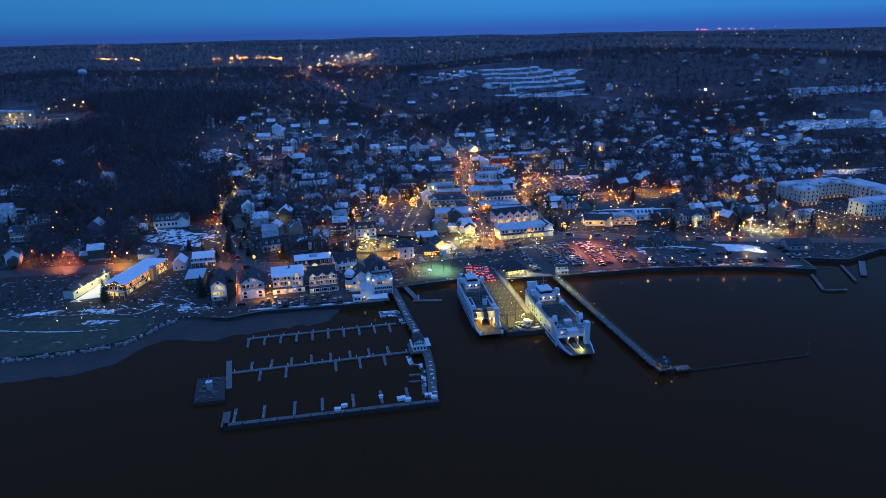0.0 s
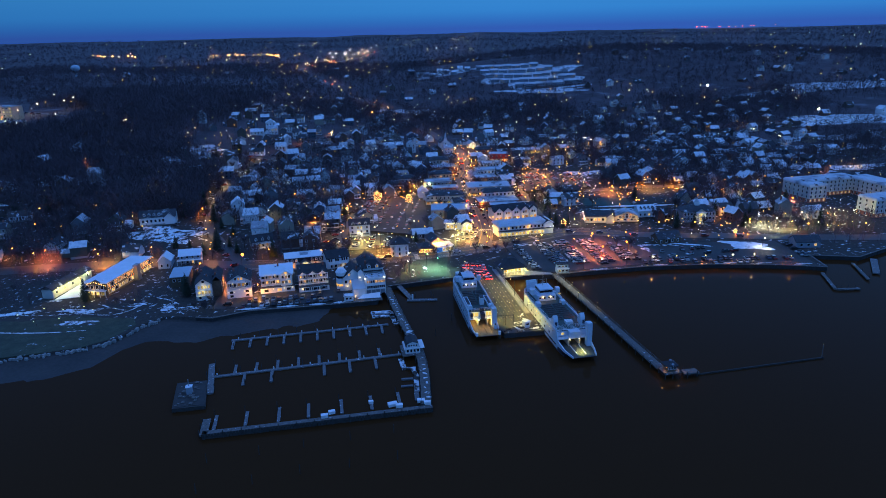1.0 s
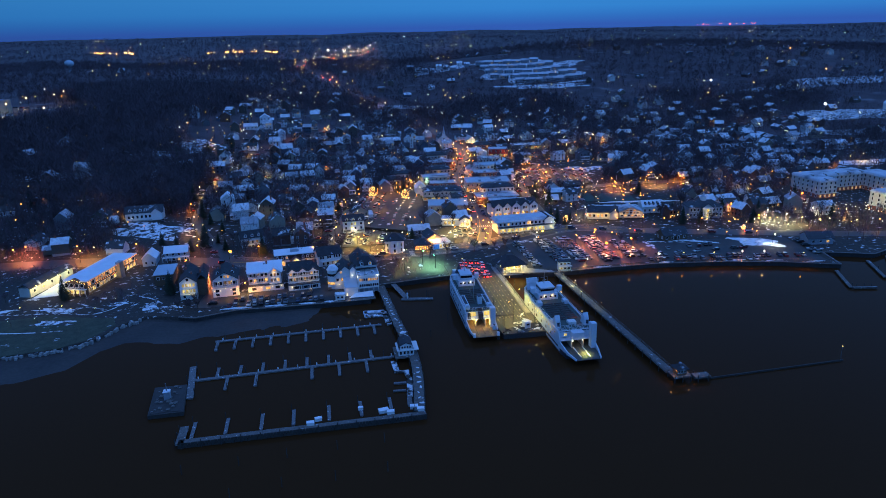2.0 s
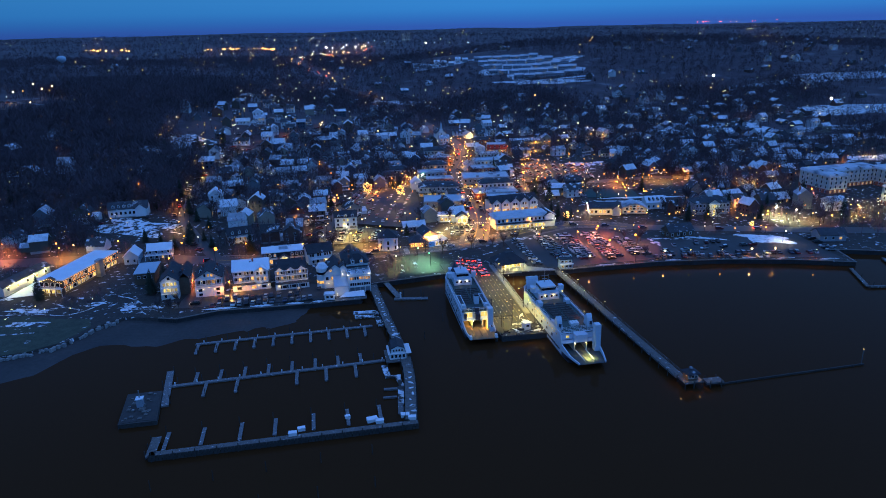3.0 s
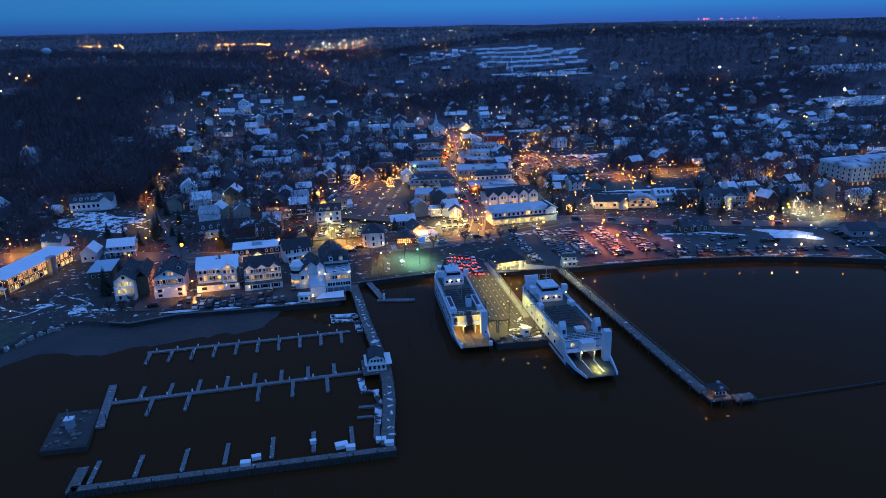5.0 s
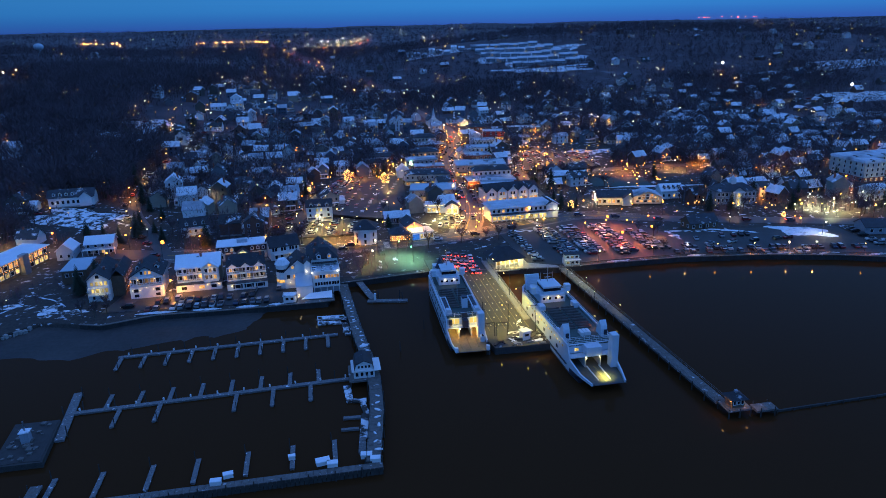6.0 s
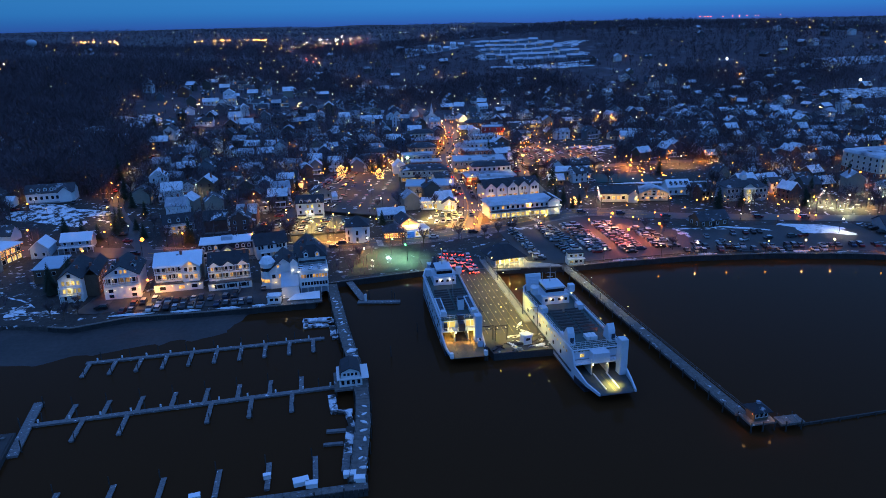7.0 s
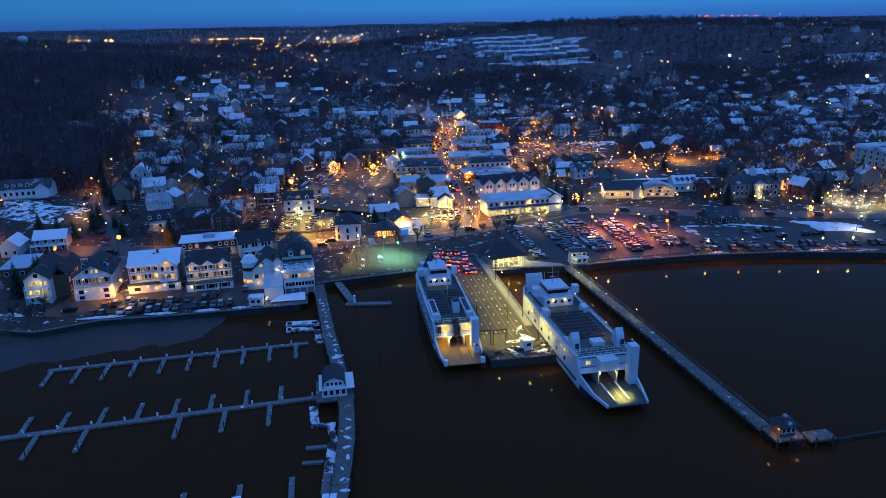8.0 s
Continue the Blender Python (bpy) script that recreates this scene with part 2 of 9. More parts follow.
def thing(name, x, y, z=0.0, turn=0.0, label="", category="", group="", kind=""):
    ob = new(name)
    ob.empty_display_size = 0.5
    ob.matrix_basis = pose(x, y, z, 0, 0, turn)
    return tagged(ob, label, category, group, kind)


def box(bm, x0, y0, z0, x1, y1, z1, slot=0):
    v = [bm.verts.new(p) for p in ((x0, y0, z0), (x1, y0, z0), (x1, y1, z0), (x0, y1, z0), (x0, y0, z1), (x1, y0, z1), (x1, y1, z1), (x0, y1, z1))]
    for f in ((0, 3, 2, 1), (4, 5, 6, 7), (0, 1, 5, 4), (1, 2, 6, 5), (2, 3, 7, 6), (3, 0, 4, 7)):
        bm.faces.new([v[i] for i in f]).material_index = slot
    return v


def boxes(*rows):
    bm = bmesh.new()
    for r in rows:
        box(bm, *r)
    return bm


def slab(bm, ring, z0, z1, slot=0):
    """A slab over a ring of (x, y) corners, counter-clockwise; z1 may be a list."""
    lo = [bm.verts.new((x, y, z0)) for x, y in ring]
    hi = [bm.verts.new((x, y, z1)) for x, y in ring]
    bm.faces.new(hi).material_index = slot
    bm.faces.new(lo[::-1]).material_index = slot
    for i in range(len(ring)):
        j = (i + 1) % len(ring)
        bm.faces.new((lo[i], lo[j], hi[j], hi[i])).material_index = slot


def post(bm, x, y, z0, z1, r0, r1=None, sides=6, slot=0):
    r1 = r0 if r1 is None else r1
    lo = [bm.verts.new((x + r0 * math.cos(2 * math.pi * k / sides), y + r0 * math.sin(2 * math.pi * k / sides), z0)) for k in range(sides)]
    hi = [bm.verts.new((x + r1 * math.cos(2 * math.pi * k / sides), y + r1 * math.sin(2 * math.pi * k / sides), z1)) for k in range(sides)]
    bm.faces.new(hi).material_index = slot
    bm.faces.new(lo[::-1]).material_index = slot
    for i in range(sides):
        j = (i + 1) % sides
        bm.faces.new((lo[i], lo[j], hi[j], hi[i])).material_index = slot


def bar(bm, a, b, w, slot=0):
    """A square bar from a to b."""
    a, b = Vector(a), Vector(b)
    d = (b - a).normalized()
    s = d.cross(Vector((0, 0, 1)) if abs(d.z) < 0.9 else Vector((1, 0, 0))).normalized() * w / 2
    u = d.cross(s).normalized() * w / 2
    q = [[bm.verts.new(p + s * i + u * j) for i, j in ((-1, -1), (1, -1), (1, 1), (-1, 1))] for p in (a, b)]
    for i in range(4):
        j = (i + 1) % 4
        bm.faces.new((q[0][i], q[0][j], q[1][j], q[1][i])).material_index = slot
    bm.faces.new(q[1]).material_index = slot
    bm.faces.new(q[0][::-1]).material_index = slot


def ball(bm, x, y, z, r, slot=0):
    top, bot = bm.verts.new((x, y, z + r)), bm.verts.new((x, y, z - r))
    up, lo = ([bm.verts.new((x + 0.87 * r * math.cos(k * math.pi / 3 + q), y + 0.87 * r * math.sin(k * math.pi / 3 + q), z + h * r)) for k in range(6)] for h, q in ((0.5, 0.0), (-0.5, 0.52)))
    for i in range(6):
        j = (i + 1) % 6
        for f in ((up[i], up[j], top), (lo[j], lo[i], bot), (lo[i], up[j], up[i]), (lo[i], lo[j], up[j])):
            bm.faces.new(f).material_index = slot


# ---- the lie of the land ----
SHORE = [(-3600, 150), (-400, 225), (-230, 262), (-157, 281), (-143, 290), (-137, 306), (-130, 314), (-115, 312), (-107, 310.5), (-91, 318.5),
         (-67, 321.6), (-42, 326), (-31.3, 327.8), (-30.8, 346), (5, 357.2), (60, 358.5), (81, 362.7), (112, 367.8), (147, 368.7), (178, 366),
         (206, 360), (207, 380), (232, 375), (260, 392), (320, 398), (420, 380), (3600, 300)]


def shore(x):
    for (xa, ya), (xb, yb) in zip(SHORE, SHORE[1:]):
        if x <= xb:
            return ya + (yb - ya) * (x - xa) / (xb - xa)
    return SHORE[-1][1]


def bell(x, y, cx, cy, sx, sy):
    return math.exp(-((x - cx) / sx) ** 2 / 2 - ((y - cy) / sy) ** 2 / 2)


def height(x, y):
    z = 2.0 + 0.019 * max(0.0, y - 560) * (0.86 + 0.14 * smooth(-1500, 1500, x))
    west = (smooth(-20, -150, x) if x > -150 else 1.0) * smooth(374, 446, y)
    z += 45 * bell(x, y, -420, 760, 220, 230) * west
    z += 48 * bell(x, y, 200, 1350, 260, 180) + 42 * bell(x, y, 760, 1450, 420, 260) + 22 * bell(x, y, 680, 900, 210, 220)
    z += 16 * bell(x, y, -560, 1750, 480, 320) + 44 * bell(x, y, -720, 1250, 215, 230)
    z += 0.013 * max(0.0, y - 2600) * (1 - smooth(-2200, 2400, x))
    if y > 620:
        k = smooth(620, 1300, y)
        z += k * 9 * noise.noise((x / 420, y / 420, 3.1)) + 0.6 * k * 4 * noise.noise((x / 120, y / 120, 7.7))
    return z


def near_line(x, y, line, d):
    for (xa, ya), (xb, yb) in zip(line, line[1:]):
        lx, ly = xb - xa, yb - ya
        t = max(0, min(1, ((x - xa) * lx + (y - ya) * ly) / (lx * lx + ly * ly)))
        if math.hypot(x - xa - t * lx, y - ya - t * ly) < d:
            return True
    return False


def along(line, gap, off=0.0, start=0.0, end=1e9):
    out, run, nxt = [], 0.0, start
    for (xa, ya), (xb, yb) in zip(line, line[1:]):
        d = math.hypot(xb - xa, yb - ya)
        while nxt <= run + d and nxt < end:
            f = (nxt - run) / d
            out.append((xa + (xb - xa) * f - (yb - ya) / d * off, ya + (yb - ya) * f + (xb - xa) / d * off))
            nxt += gap
        run += d
    return out


def lamp_light(x, y, z, colour, watts, parent=None, size=0.35, name="lamp_glow", cone=0):
    """A lamp's light; with a cone (degrees) it is a hooded lantern that shines down."""
    d = bpy.data.lights.new(name, "SPOT" if cone else "POINT")
    if cone:
        d.spot_size, d.spot_blend = radians(cone), 0.7
    d.color, d.energy, d.shadow_soft_size = colour, watts, size
    ob = new(name, d)
    if parent:
        ob.parent = parent
    ob.matrix_basis = pose(x, y, z)
    return ob


# ---- ground, water, roads ----
def spaced(lo, hi, fine_lo, fine_hi, step, grow=1.22):
    out = [fine_lo]
    while out[-1] < fine_hi:
        out.append(out[-1] + step)
    d = step
    while out[-1] < hi:
        d *= grow
        out.append(min(hi, out[-1] + d))
    d = step
    while out[0] > lo:
        d *= grow
        out.insert(0, max(lo, out[0] - d))
    return out


def build_ground():
    xs = sorted(set(spaced(-3600, 3600, -280, 330, 5)) | {x for x, _ in SHORE})
    inland = [0, 1.5]
    while inland[-1] < 4600:
        inland.append(inland[-1] + (6 if inland[-1] < 560 else min(60, 6 + (inland[-1] - 560) * 0.03)))
    sea = [-420, -200, -100, -60, -45, -36, -30, -25, -21, -17, -14, -11, -8, -5, -2.5, -0.02]
    verts, faces = [], []
    for x in xs:
        ys = shore(x)
        west, flat = smooth(-100, -150, x), smooth(-31, -62, x) ** 0.35 if x < -31 else 0.0
        for v in sea:
            beach = west * (0.9 + v * 0.04) + (1 - west) * (0.42 + v * 0.021) + 0.13 * noise.noise((x / 7, v / 4, 0.3)) + 0.1 * noise.noise((x / 21, v / 9, 2.3))
            z = -5.0 * (1 - flat) + flat * max(-4.0, beach)
            verts.append((x, ys + v, min(z, 1.9)))
        for v in inland:
            verts.append((x, ys + v, height(x, ys + v)))
    rows = len(sea) + len(inland)
    for i in range(len(xs) - 1):
        for j in range(rows - 1):
            a = i * rows + j
            faces.append((a, a + rows, a + rows + 1, a + 1))
    me = bpy.data.meshes.new("ground")
    me.from_pydata(verts, [], faces)
    me.materials.append(M["ground"])
    me.materials.append(M["mud"])
    me.materials.append(M["forest"])
    slots = [1 if (k % (rows - 1)) < len(sea) - 1 else 2 if verts[f[0]][1] > 640 + 60 * noise.noise((verts[f[0]][0] / 90, verts[f[0]][1] / 90, 0)) else 0 for k, f in enumerate(faces)]
    me.polygons.foreach_set("material_index", slots)
    me.polygons.foreach_set("use_smooth", [True] * len(faces))
    return tagged(new("ground", me), "rolling winter ground with patches of snow", "ground", kind="structure")


build_ground()
bm = bmesh.new()
vs = [bm.verts.new(p) for p in ((-3600, -1200, 0), (3600, -1200, 0), (3600, 440, 0), (-3600, 440, 0))]
bm.faces.new(vs)
tagged(part("water", bm, M["water"]), "dark calm harbour water at dusk", "water", kind="structure")


def strip(name, pts, width, mat, label, lift=0.12, kind="structure", category="road", step=8.0):
    """A road that follows the ground along a line of points."""
    line = []
    for (xa, ya), (xb, yb) in zip(pts, pts[1:]):
        k = max(1, int(math.hypot(xb - xa, yb - ya) / step))
        line += [(xa + (xb - xa) * i / k, ya + (yb - ya) * i / k) for i in range(k)]
    line.append(pts[-1])
    for _ in range(3):
        line = [line[0]] + [((a[0] + 2 * b[0] + c[0]) / 4, (a[1] + 2 * b[1] + c[1]) / 4) for a, b, c in zip(line, line[1:], line[2:])] + [line[-1]]
    bm = bmesh.new()
    last = None
    for i, (x, y) in enumerate(line):
        a, b = line[max(0, i - 1)], line[min(len(line) - 1, i + 1)]
        d = math.hypot(b[0] - a[0], b[1] - a[1])
        nx, ny = -(b[1] - a[1]) / d, (b[0] - a[0]) / d
        row = []
        for s in (-0.5, 0, 0.5):
            px, py = x + nx * width * s, y + ny * width * s
            row.append(bm.verts.new((px, py, height(px, py) + lift)))
        if last:
            for k in range(2):
                bm.faces.new((last[k], row[k], row[k + 1], last[k + 1]))
        last = row
    bmesh.ops.recalc_face_normals(bm, faces=bm.faces)
    return tagged(part(name, bm, mat), label, category, kind=kind)


def patch(name, ring, mat, label, lift=0.08, thick=0.3, kind="structure", category="pavement"):
    z = max(height(x, y) for x, y in ring)
    bm = bmesh.new()
    slab(bm, ring, z - thick, z + lift)
    bmesh.ops.recalc_face_normals(bm, faces=bm.faces)
    return tagged(part(name, bm, mat), label, category, kind=kind)


BROADWAY = [(-330, 372), (-240, 386), (-165, 392), (-112, 386), (-70, 382), (-34, 391), (-8, 397), (18, 404), (44, 418), (62, 429), (84, 440), (114, 430), (148, 424), (182, 420), (211, 415), (247, 411), (330, 405), (520, 400)]
MAIN = [(22, 408), (28, 450), (25, 500), (20, 545), (16, 600), (24, 645), (22, 720), (-10, 850), (-70, 1000), (-150, 1130), (-300, 1600), (-345, 1780), (-330, 2300), (-250, 2900), (-120, 3600)]
strip("road", BROADWAY, 11, M["wet_asphalt"], "damp two-lane asphalt shore road")
strip("road", MAIN, 10, M["wet_asphalt"], "damp main street climbing out of town", 0.16)
strip("road", [(-108, 322), (-107, 350), (-112, 386)], 8, M["wet_asphalt"], "short side street between the inns", 0.2)
strip("road", [(62, 429), (70, 470), (66, 520), (64, 560), (90, 640)], 7, M["wet_asphalt"], "back street beside the town car park", 0.2)
strip("road", [(66, 540), (115, 550), (170, 562), (230, 545), (300, 560), (420, 640), (560, 700)], 9, M["wet_asphalt"], "curving road lit by sodium lamps", 0.2)
strip("road", [(-60, 400), (-64, 440), (-60, 500), (-10, 560), (16, 600)], 7, M["wet_asphalt"], "narrow lane behind the shops", 0.2)
strip("road", [(-112, 386), (-150, 440), (-165, 520), (-150, 620), (-110, 760), (-70, 1000)], 6.5, M["wet_asphalt"], "residential hill street", 0.2)
strip("road", [(-150, 620), (-260, 660), (-380, 740), (-520, 800)], 6.5, M["wet_asphalt"], "residential hill street", 0.2)
strip("road", [(24, 645), (120, 690), (200, 740), (330, 800), (440, 815)], 6.5, M["wet_asphalt"], "residential street", 0.2)
strip("road", [(84, 1096), (150, 1090), (236, 1102)], 7, M["snow"], "snow-covered condominium drive", 0.3)

patch("parking_lot", [(38, 412), (47, 366), (58, 362), (112, 371.5), (150, 372), (178, 370), (203, 366), (200, 408), (158, 408), (118, 404), (98, 428), (72, 430), (56, 424)], M["asphalt"], "large asphalt harbour car park", 0.14)
patch("parking_lot", [(-104, 323), (-43, 329), (-47, 345), (-58, 349), (-104, 338)], M["asphalt"], "asphalt car park behind the sea wall", 0.14)
patch("parking_lot", [(-62, 405), (-28, 412), (-30, 436), (-60, 440)], M["asphalt"], "small lit town car park", 0.14)
patch("parking_lot", [(10, 420), (26, 424), (27, 448), (8, 446)], M["asphalt"], "small car park beside the shops", 0.14)
patch("parking_lot", [(-50, 447), (-10, 432), (-8, 470), (-14, 540), (-58, 545), (-60, 470)], M["asphalt"], "town car park", 0.3)
patch("parking_lot", [(68, 548), (118, 556), (126, 596), (92, 626), (66, 610)], M["asphalt"], "busy town car park", 0.6)
patch("lawn", [(-24, 352), (3, 360), (4, 392), (-14, 388), (-22, 372)], M["grass"], "dormant grass lawn by the harbour wall", 0.1)
patch("lawn", [(-380, 238), (-232, 266), (-193, 271.5), (-170, 277.5), (-154, 282.5), (-145.5, 290), (-140, 305), (-144, 313), (-158, 314), (-174, 318), (-196, 312), (-260, 318), (-380, 326)], M["grass"], "dormant grass of the shore park", 0.06)
patch("tennis_court", [(105, 503), (140, 500), (141, 524), (106, 527)], M["green_court"], "dark green fenced tennis court", 0.2)


def bulkhead():
    """The sheet-piled harbour wall along the shore, with a timber cap."""
    wall, cap = bmesh.new(), bmesh.new()
    for (xa, ya), (xb, yb) in zip(SHORE[7:-2], SHORE[8:-1]):
        d = math.hypot(xb - xa, yb - ya)
        k = max(1, int(d / 1.4))
        nx, ny = (yb - ya) / d, -(xb - xa) / d
        for i in range(k):
            x0, y0 = xa + (xb - xa) * i / k, ya + (yb - ya) * i / k
            x1, y1 = xa + (xb - xa) * (i + 1) / k, ya + (yb - ya) * (i + 1) / k
            o = 0.35 if i % 2 else 0.15
            slab(wall, [(x0 + nx * o, y0 + ny * o), (x1 + nx * o, y1 + ny * o), (x1 - nx * 0.3, y1 - ny * 0.3), (x0 - nx * 0.3, y0 - ny * 0.3)], -5, 2.15)
        slab(cap, [(xa + nx * 0.5, ya + ny * 0.5), (xb + nx * 0.5, yb + ny * 0.5), (xb - nx * 0.4, yb - ny * 0.4), (xa - nx * 0.4, ya - ny * 0.4)], 2.15, 2.4)
    for b in (wall, cap):
        bmesh.ops.recalc_face_normals(b, faces=b.faces)
    w = tagged(part("sea_wall", wall, M["steel_sheet"]), "dark sheet-piled harbour wall with a timber cap", "sea wall", kind="structure")
    part("cap", cap, M["timber"], w, "weathered timber capping with snow")


bulkhead()


# ---- marina ----
HT = 10.0  # the harbour's piers and slips lie turned by ten degrees
HC, HS = math.cos(radians(HT)), math.sin(radians(HT))


def hp(u, v):
    """World place of (u, v) metres along the outer dock and up the marina pier."""
    return -4 + u * HC - v * HS, 228.6 + u * HS + v * HC


def in_harbour(name, u, v, z=0.0, turn=0.0, label="", category="", group=""):
    x, y = hp(u, v)
    return thing(name, x, y, z, HT + turn, label, category, group)


def piles(parent, places, top, r=0.18, name="mooring_post"):
    bm = bmesh.new()
    post(bm, 0, 0, -4, top, r, r * 0.85, 7)
    me = to_mesh(name, bm, M["pile"])
    for u, v in places:
        part(name, me, None, parent, at=pose(u, v, 0))


def planks(length, width, thick=0.25, board=1.6):
    """Decking in panels with open joints, from 0 to length along x."""
    bm = bmesh.new()
    k = max(1, round(length / board))
    for i in range(k):
        box(bm, length * i / k + 0.03, -width / 2, -thick, length * (i + 1) / k - 0.03, width / 2, 0)
    box(bm, 0, -width / 2 + 0.1, -thick - 0.35, length, width / 2 - 0.1, -thick)
    return bm


def floating_dock(u0, v0, length, width, turn, label, pile_places=()):
    d = in_harbour("floating_dock", u0, v0, 0.55, turn, label, "dock", "floating docks of the marina")
    part("deck", planks(length, width), M["float_deck"], d)
    if pile_places:
        piles(d, pile_places, 2.6, 0.16)
    return d


def finger(u, v, length, turn, kind="finger docks along the rows"):
    d = in_harbour("finger_dock", u, v, 0.5, turn, "narrow grey floating finger dock", "dock", kind)
    part("deck", planks(length, 1.15), M["float_deck"], d)
    piles(d, [(length - 0.3, 0.75)], 2.4, 0.14)
    return d


rows_piles = [(x, 0.95) for x in range(4, 66, 8)]
floating_dock(-76, 75.0, 69, 1.5, 1.3, "long grey floating dock with dock boxes and piles", rows_piles)
floating_dock(-81, 42.0, 76, 1.6, 2.2, "long grey floating dock between two rows of slips", rows_piles + [(72, 0.95)])
for k in range(10):
    finger(-74.8 + k * 7.15, 74.3 + k * 0.16, 8.0, -90)
for k in range(8):
    finger(-71.5 + k * 8.25, 43.2 + k * 0.3, 7.3, 90)
for u in (-67.4, -56.9, -36.6, -26.5, -16.1):
    finger(u, 42.3 + (u + 80) * 0.04, 10.2, -90)
wide = in_harbour("floating_dock", -81.4, 53.5, 0.6, -84, "wide grey floating cross dock", "dock", "floating docks of the marina")
part("deck", planks(25, 2.4), M["float_deck"], wide)
piles(wide, [(2, 1.5), (23, 1.5), (12, -1.5)], 2.6)
for u in (-74.3, -63.9, -52.8, -42.6, -31.0, -20.4, -10.3):
    finger(u, 2.6 + (u + 74) * 0.03, 9.5, 90, "finger docks along the outer wall")

# the outer wave wall with its walkway
outer = in_harbour("breakwater_dock", -77.5, -0.6, 1.5, 0.2, "long timber wave wall with a snowy walkway", "dock")
part("deck", planks(78, 2.6), M["timber"], outer)
part("wave_wall", boxes(*[(x, -1.5, -4.5, x + 0.9, -1.3, 0.35) for x in range(0, 78)]), M["pile"], outer)
piles(outer, [(x, -1.7) for x in range(1, 78, 6)], 2.2 - 1.5 + 0.6)
corner = in_harbour("breakwater_dock", -77, -1.5, 1.5, 90, "short timber return of the wave wall", "dock")
part("deck", planks(10, 2.6), M["timber"], corner)
piles(corner, [(1, 1.5), (5, 1.5), (9, 1.5)], 1.1)

# old masonry platform with a light beacon
plat = in_harbour("beacon_platform", -90.5, 18, 0, 0, "old square timber crib platform with grass and debris", "platform")
bm = bmesh.new()
slab(bm, [(0, 0), (11.5, 0), (9.5, 19.5), (-1.5, 19.5)], -4, 1.5)
part("crib", bm, M["pile"], plat)
bm = bmesh.new()
slab(bm, [(0.4, 0.4), (6, 0.9), (10.9, 0.5), (10.2, 9), (9.1, 18.8), (4, 19.0), (-1.0, 18.9), (0.2, 9)], 1.5, 1.62)
part("turf", bm, M["mud"], plat, "rough brown turf on the platform")
for k in range(26):
    x, y, s = rng.uniform(0.5, 9), rng.uniform(1, 18), rng.uniform(0.25, 0.8)
    bm = bmesh.new()
    slab(bm, [(x - s, y - s * 0.7), (x + s * 0.8, y - s), (x + s, y + s * 0.6), (x - s * 0.6, y + s)], 1.5, 1.5 + s * 0.8)
    part("boulder", bm, M["timber"], plat)
beacon = in_harbour("beacon", -85.8, 28, 1.5, 0, "pale beacon hut with a snow-capped top on the platform", "beacon")
part("hut", boxes((-1.0, -1.0, 0, 1.0, 1.0, 3.0)), M["grey_wall"], beacon)
part("roof", boxes((-1.2, -1.2, 3.0, 1.2, 1.2, 3.25)), M["snow"], beacon)
part("lamp_post", boxes((-0.15, -0.15, 3.25, 0.15, 0.15, 6.0)), M["steel"], beacon)

# marina pier on piles, bowed towards the channel
PIER = [(-1.5, 1), (0.0, 12), (1.3, 23), (1.9, 34), (1.7, 46), (0.3, 61), (-1.0, 77), (-2.2, 97), (-3.4, 118)]
pier = thing("marina_pier", *hp(0, 0), 2.2, HT, "long bowed wooden marina pier on dark piles", "pier")
rails = bmesh.new()
for k, (u, v) in enumerate(along(PIER, 1.5)):
    w = 1.75 + 0.12 * math.sin(k * 1.7)
    if k % 3 == 0:
        bm = bmesh.new()
        box(bm, -w, 0.04, -0.3, w, 1.46, 0)
        board = to_mesh("plank", bm, M["timber"])
    part("plank", board, None, pier, at=pose(u, v, 0.015 * (k % 3)))
part("joists", boxes(*[(u - 1.5, v, -0.7, u + 1.5, v + 1.5, -0.302) for u, v in along(PIER, 1.5)]), M["pile"], pier)
piles(pier, [(u + q, v) for u, v in along(PIER, 6) for q in (-1.95, 1.95)], 0.9, 0.2)
for q in (-1.68, 1.68):
    line_ = along(PIER, 3, -q)
    for (ua, va), (ub, vb) in zip(line_, line_[1:]):
        bar(rails, (ua, va, 1.0), (ub, vb, 1.0), 0.12)
        bar(rails, (ua, va, 0), (ua, va, 1.05), 0.12)
part("railing", rails, M["timber"], pier)


def dinghy(u, v, turn):
    """A small upturned boat under snow."""
    d = in_harbour("dinghy", u, v, 2.2, turn, "small upturned snow-covered dinghy on the pier", "boat", "dinghies along the pier")
    bm = bmesh.new()
    rings = []
    for k, (t, w, h) in enumerate(((-1.6, 0.45, 0.3), (-1.0, 0.7, 0.55), (0.2, 0.72, 0.6), (1.1, 0.5, 0.5), (1.8, 0.06, 0.25))):
        rings.append([bm.verts.new((t, w * math.cos(a), h * math.sin(a))) for a in (0, 0.8, 1.57, 2.34, 3.14)])
    for a, b in zip(rings, rings[1:]):
        for i in range(4):
            bm.faces.new((a[i], b[i], b[i + 1], a[i + 1]))
    bm.faces.new(rings[0])
    bmesh.ops.recalc_face_normals(bm, faces=bm.faces)
    part("hull", bm, M["clean_snow"], d)
    return d


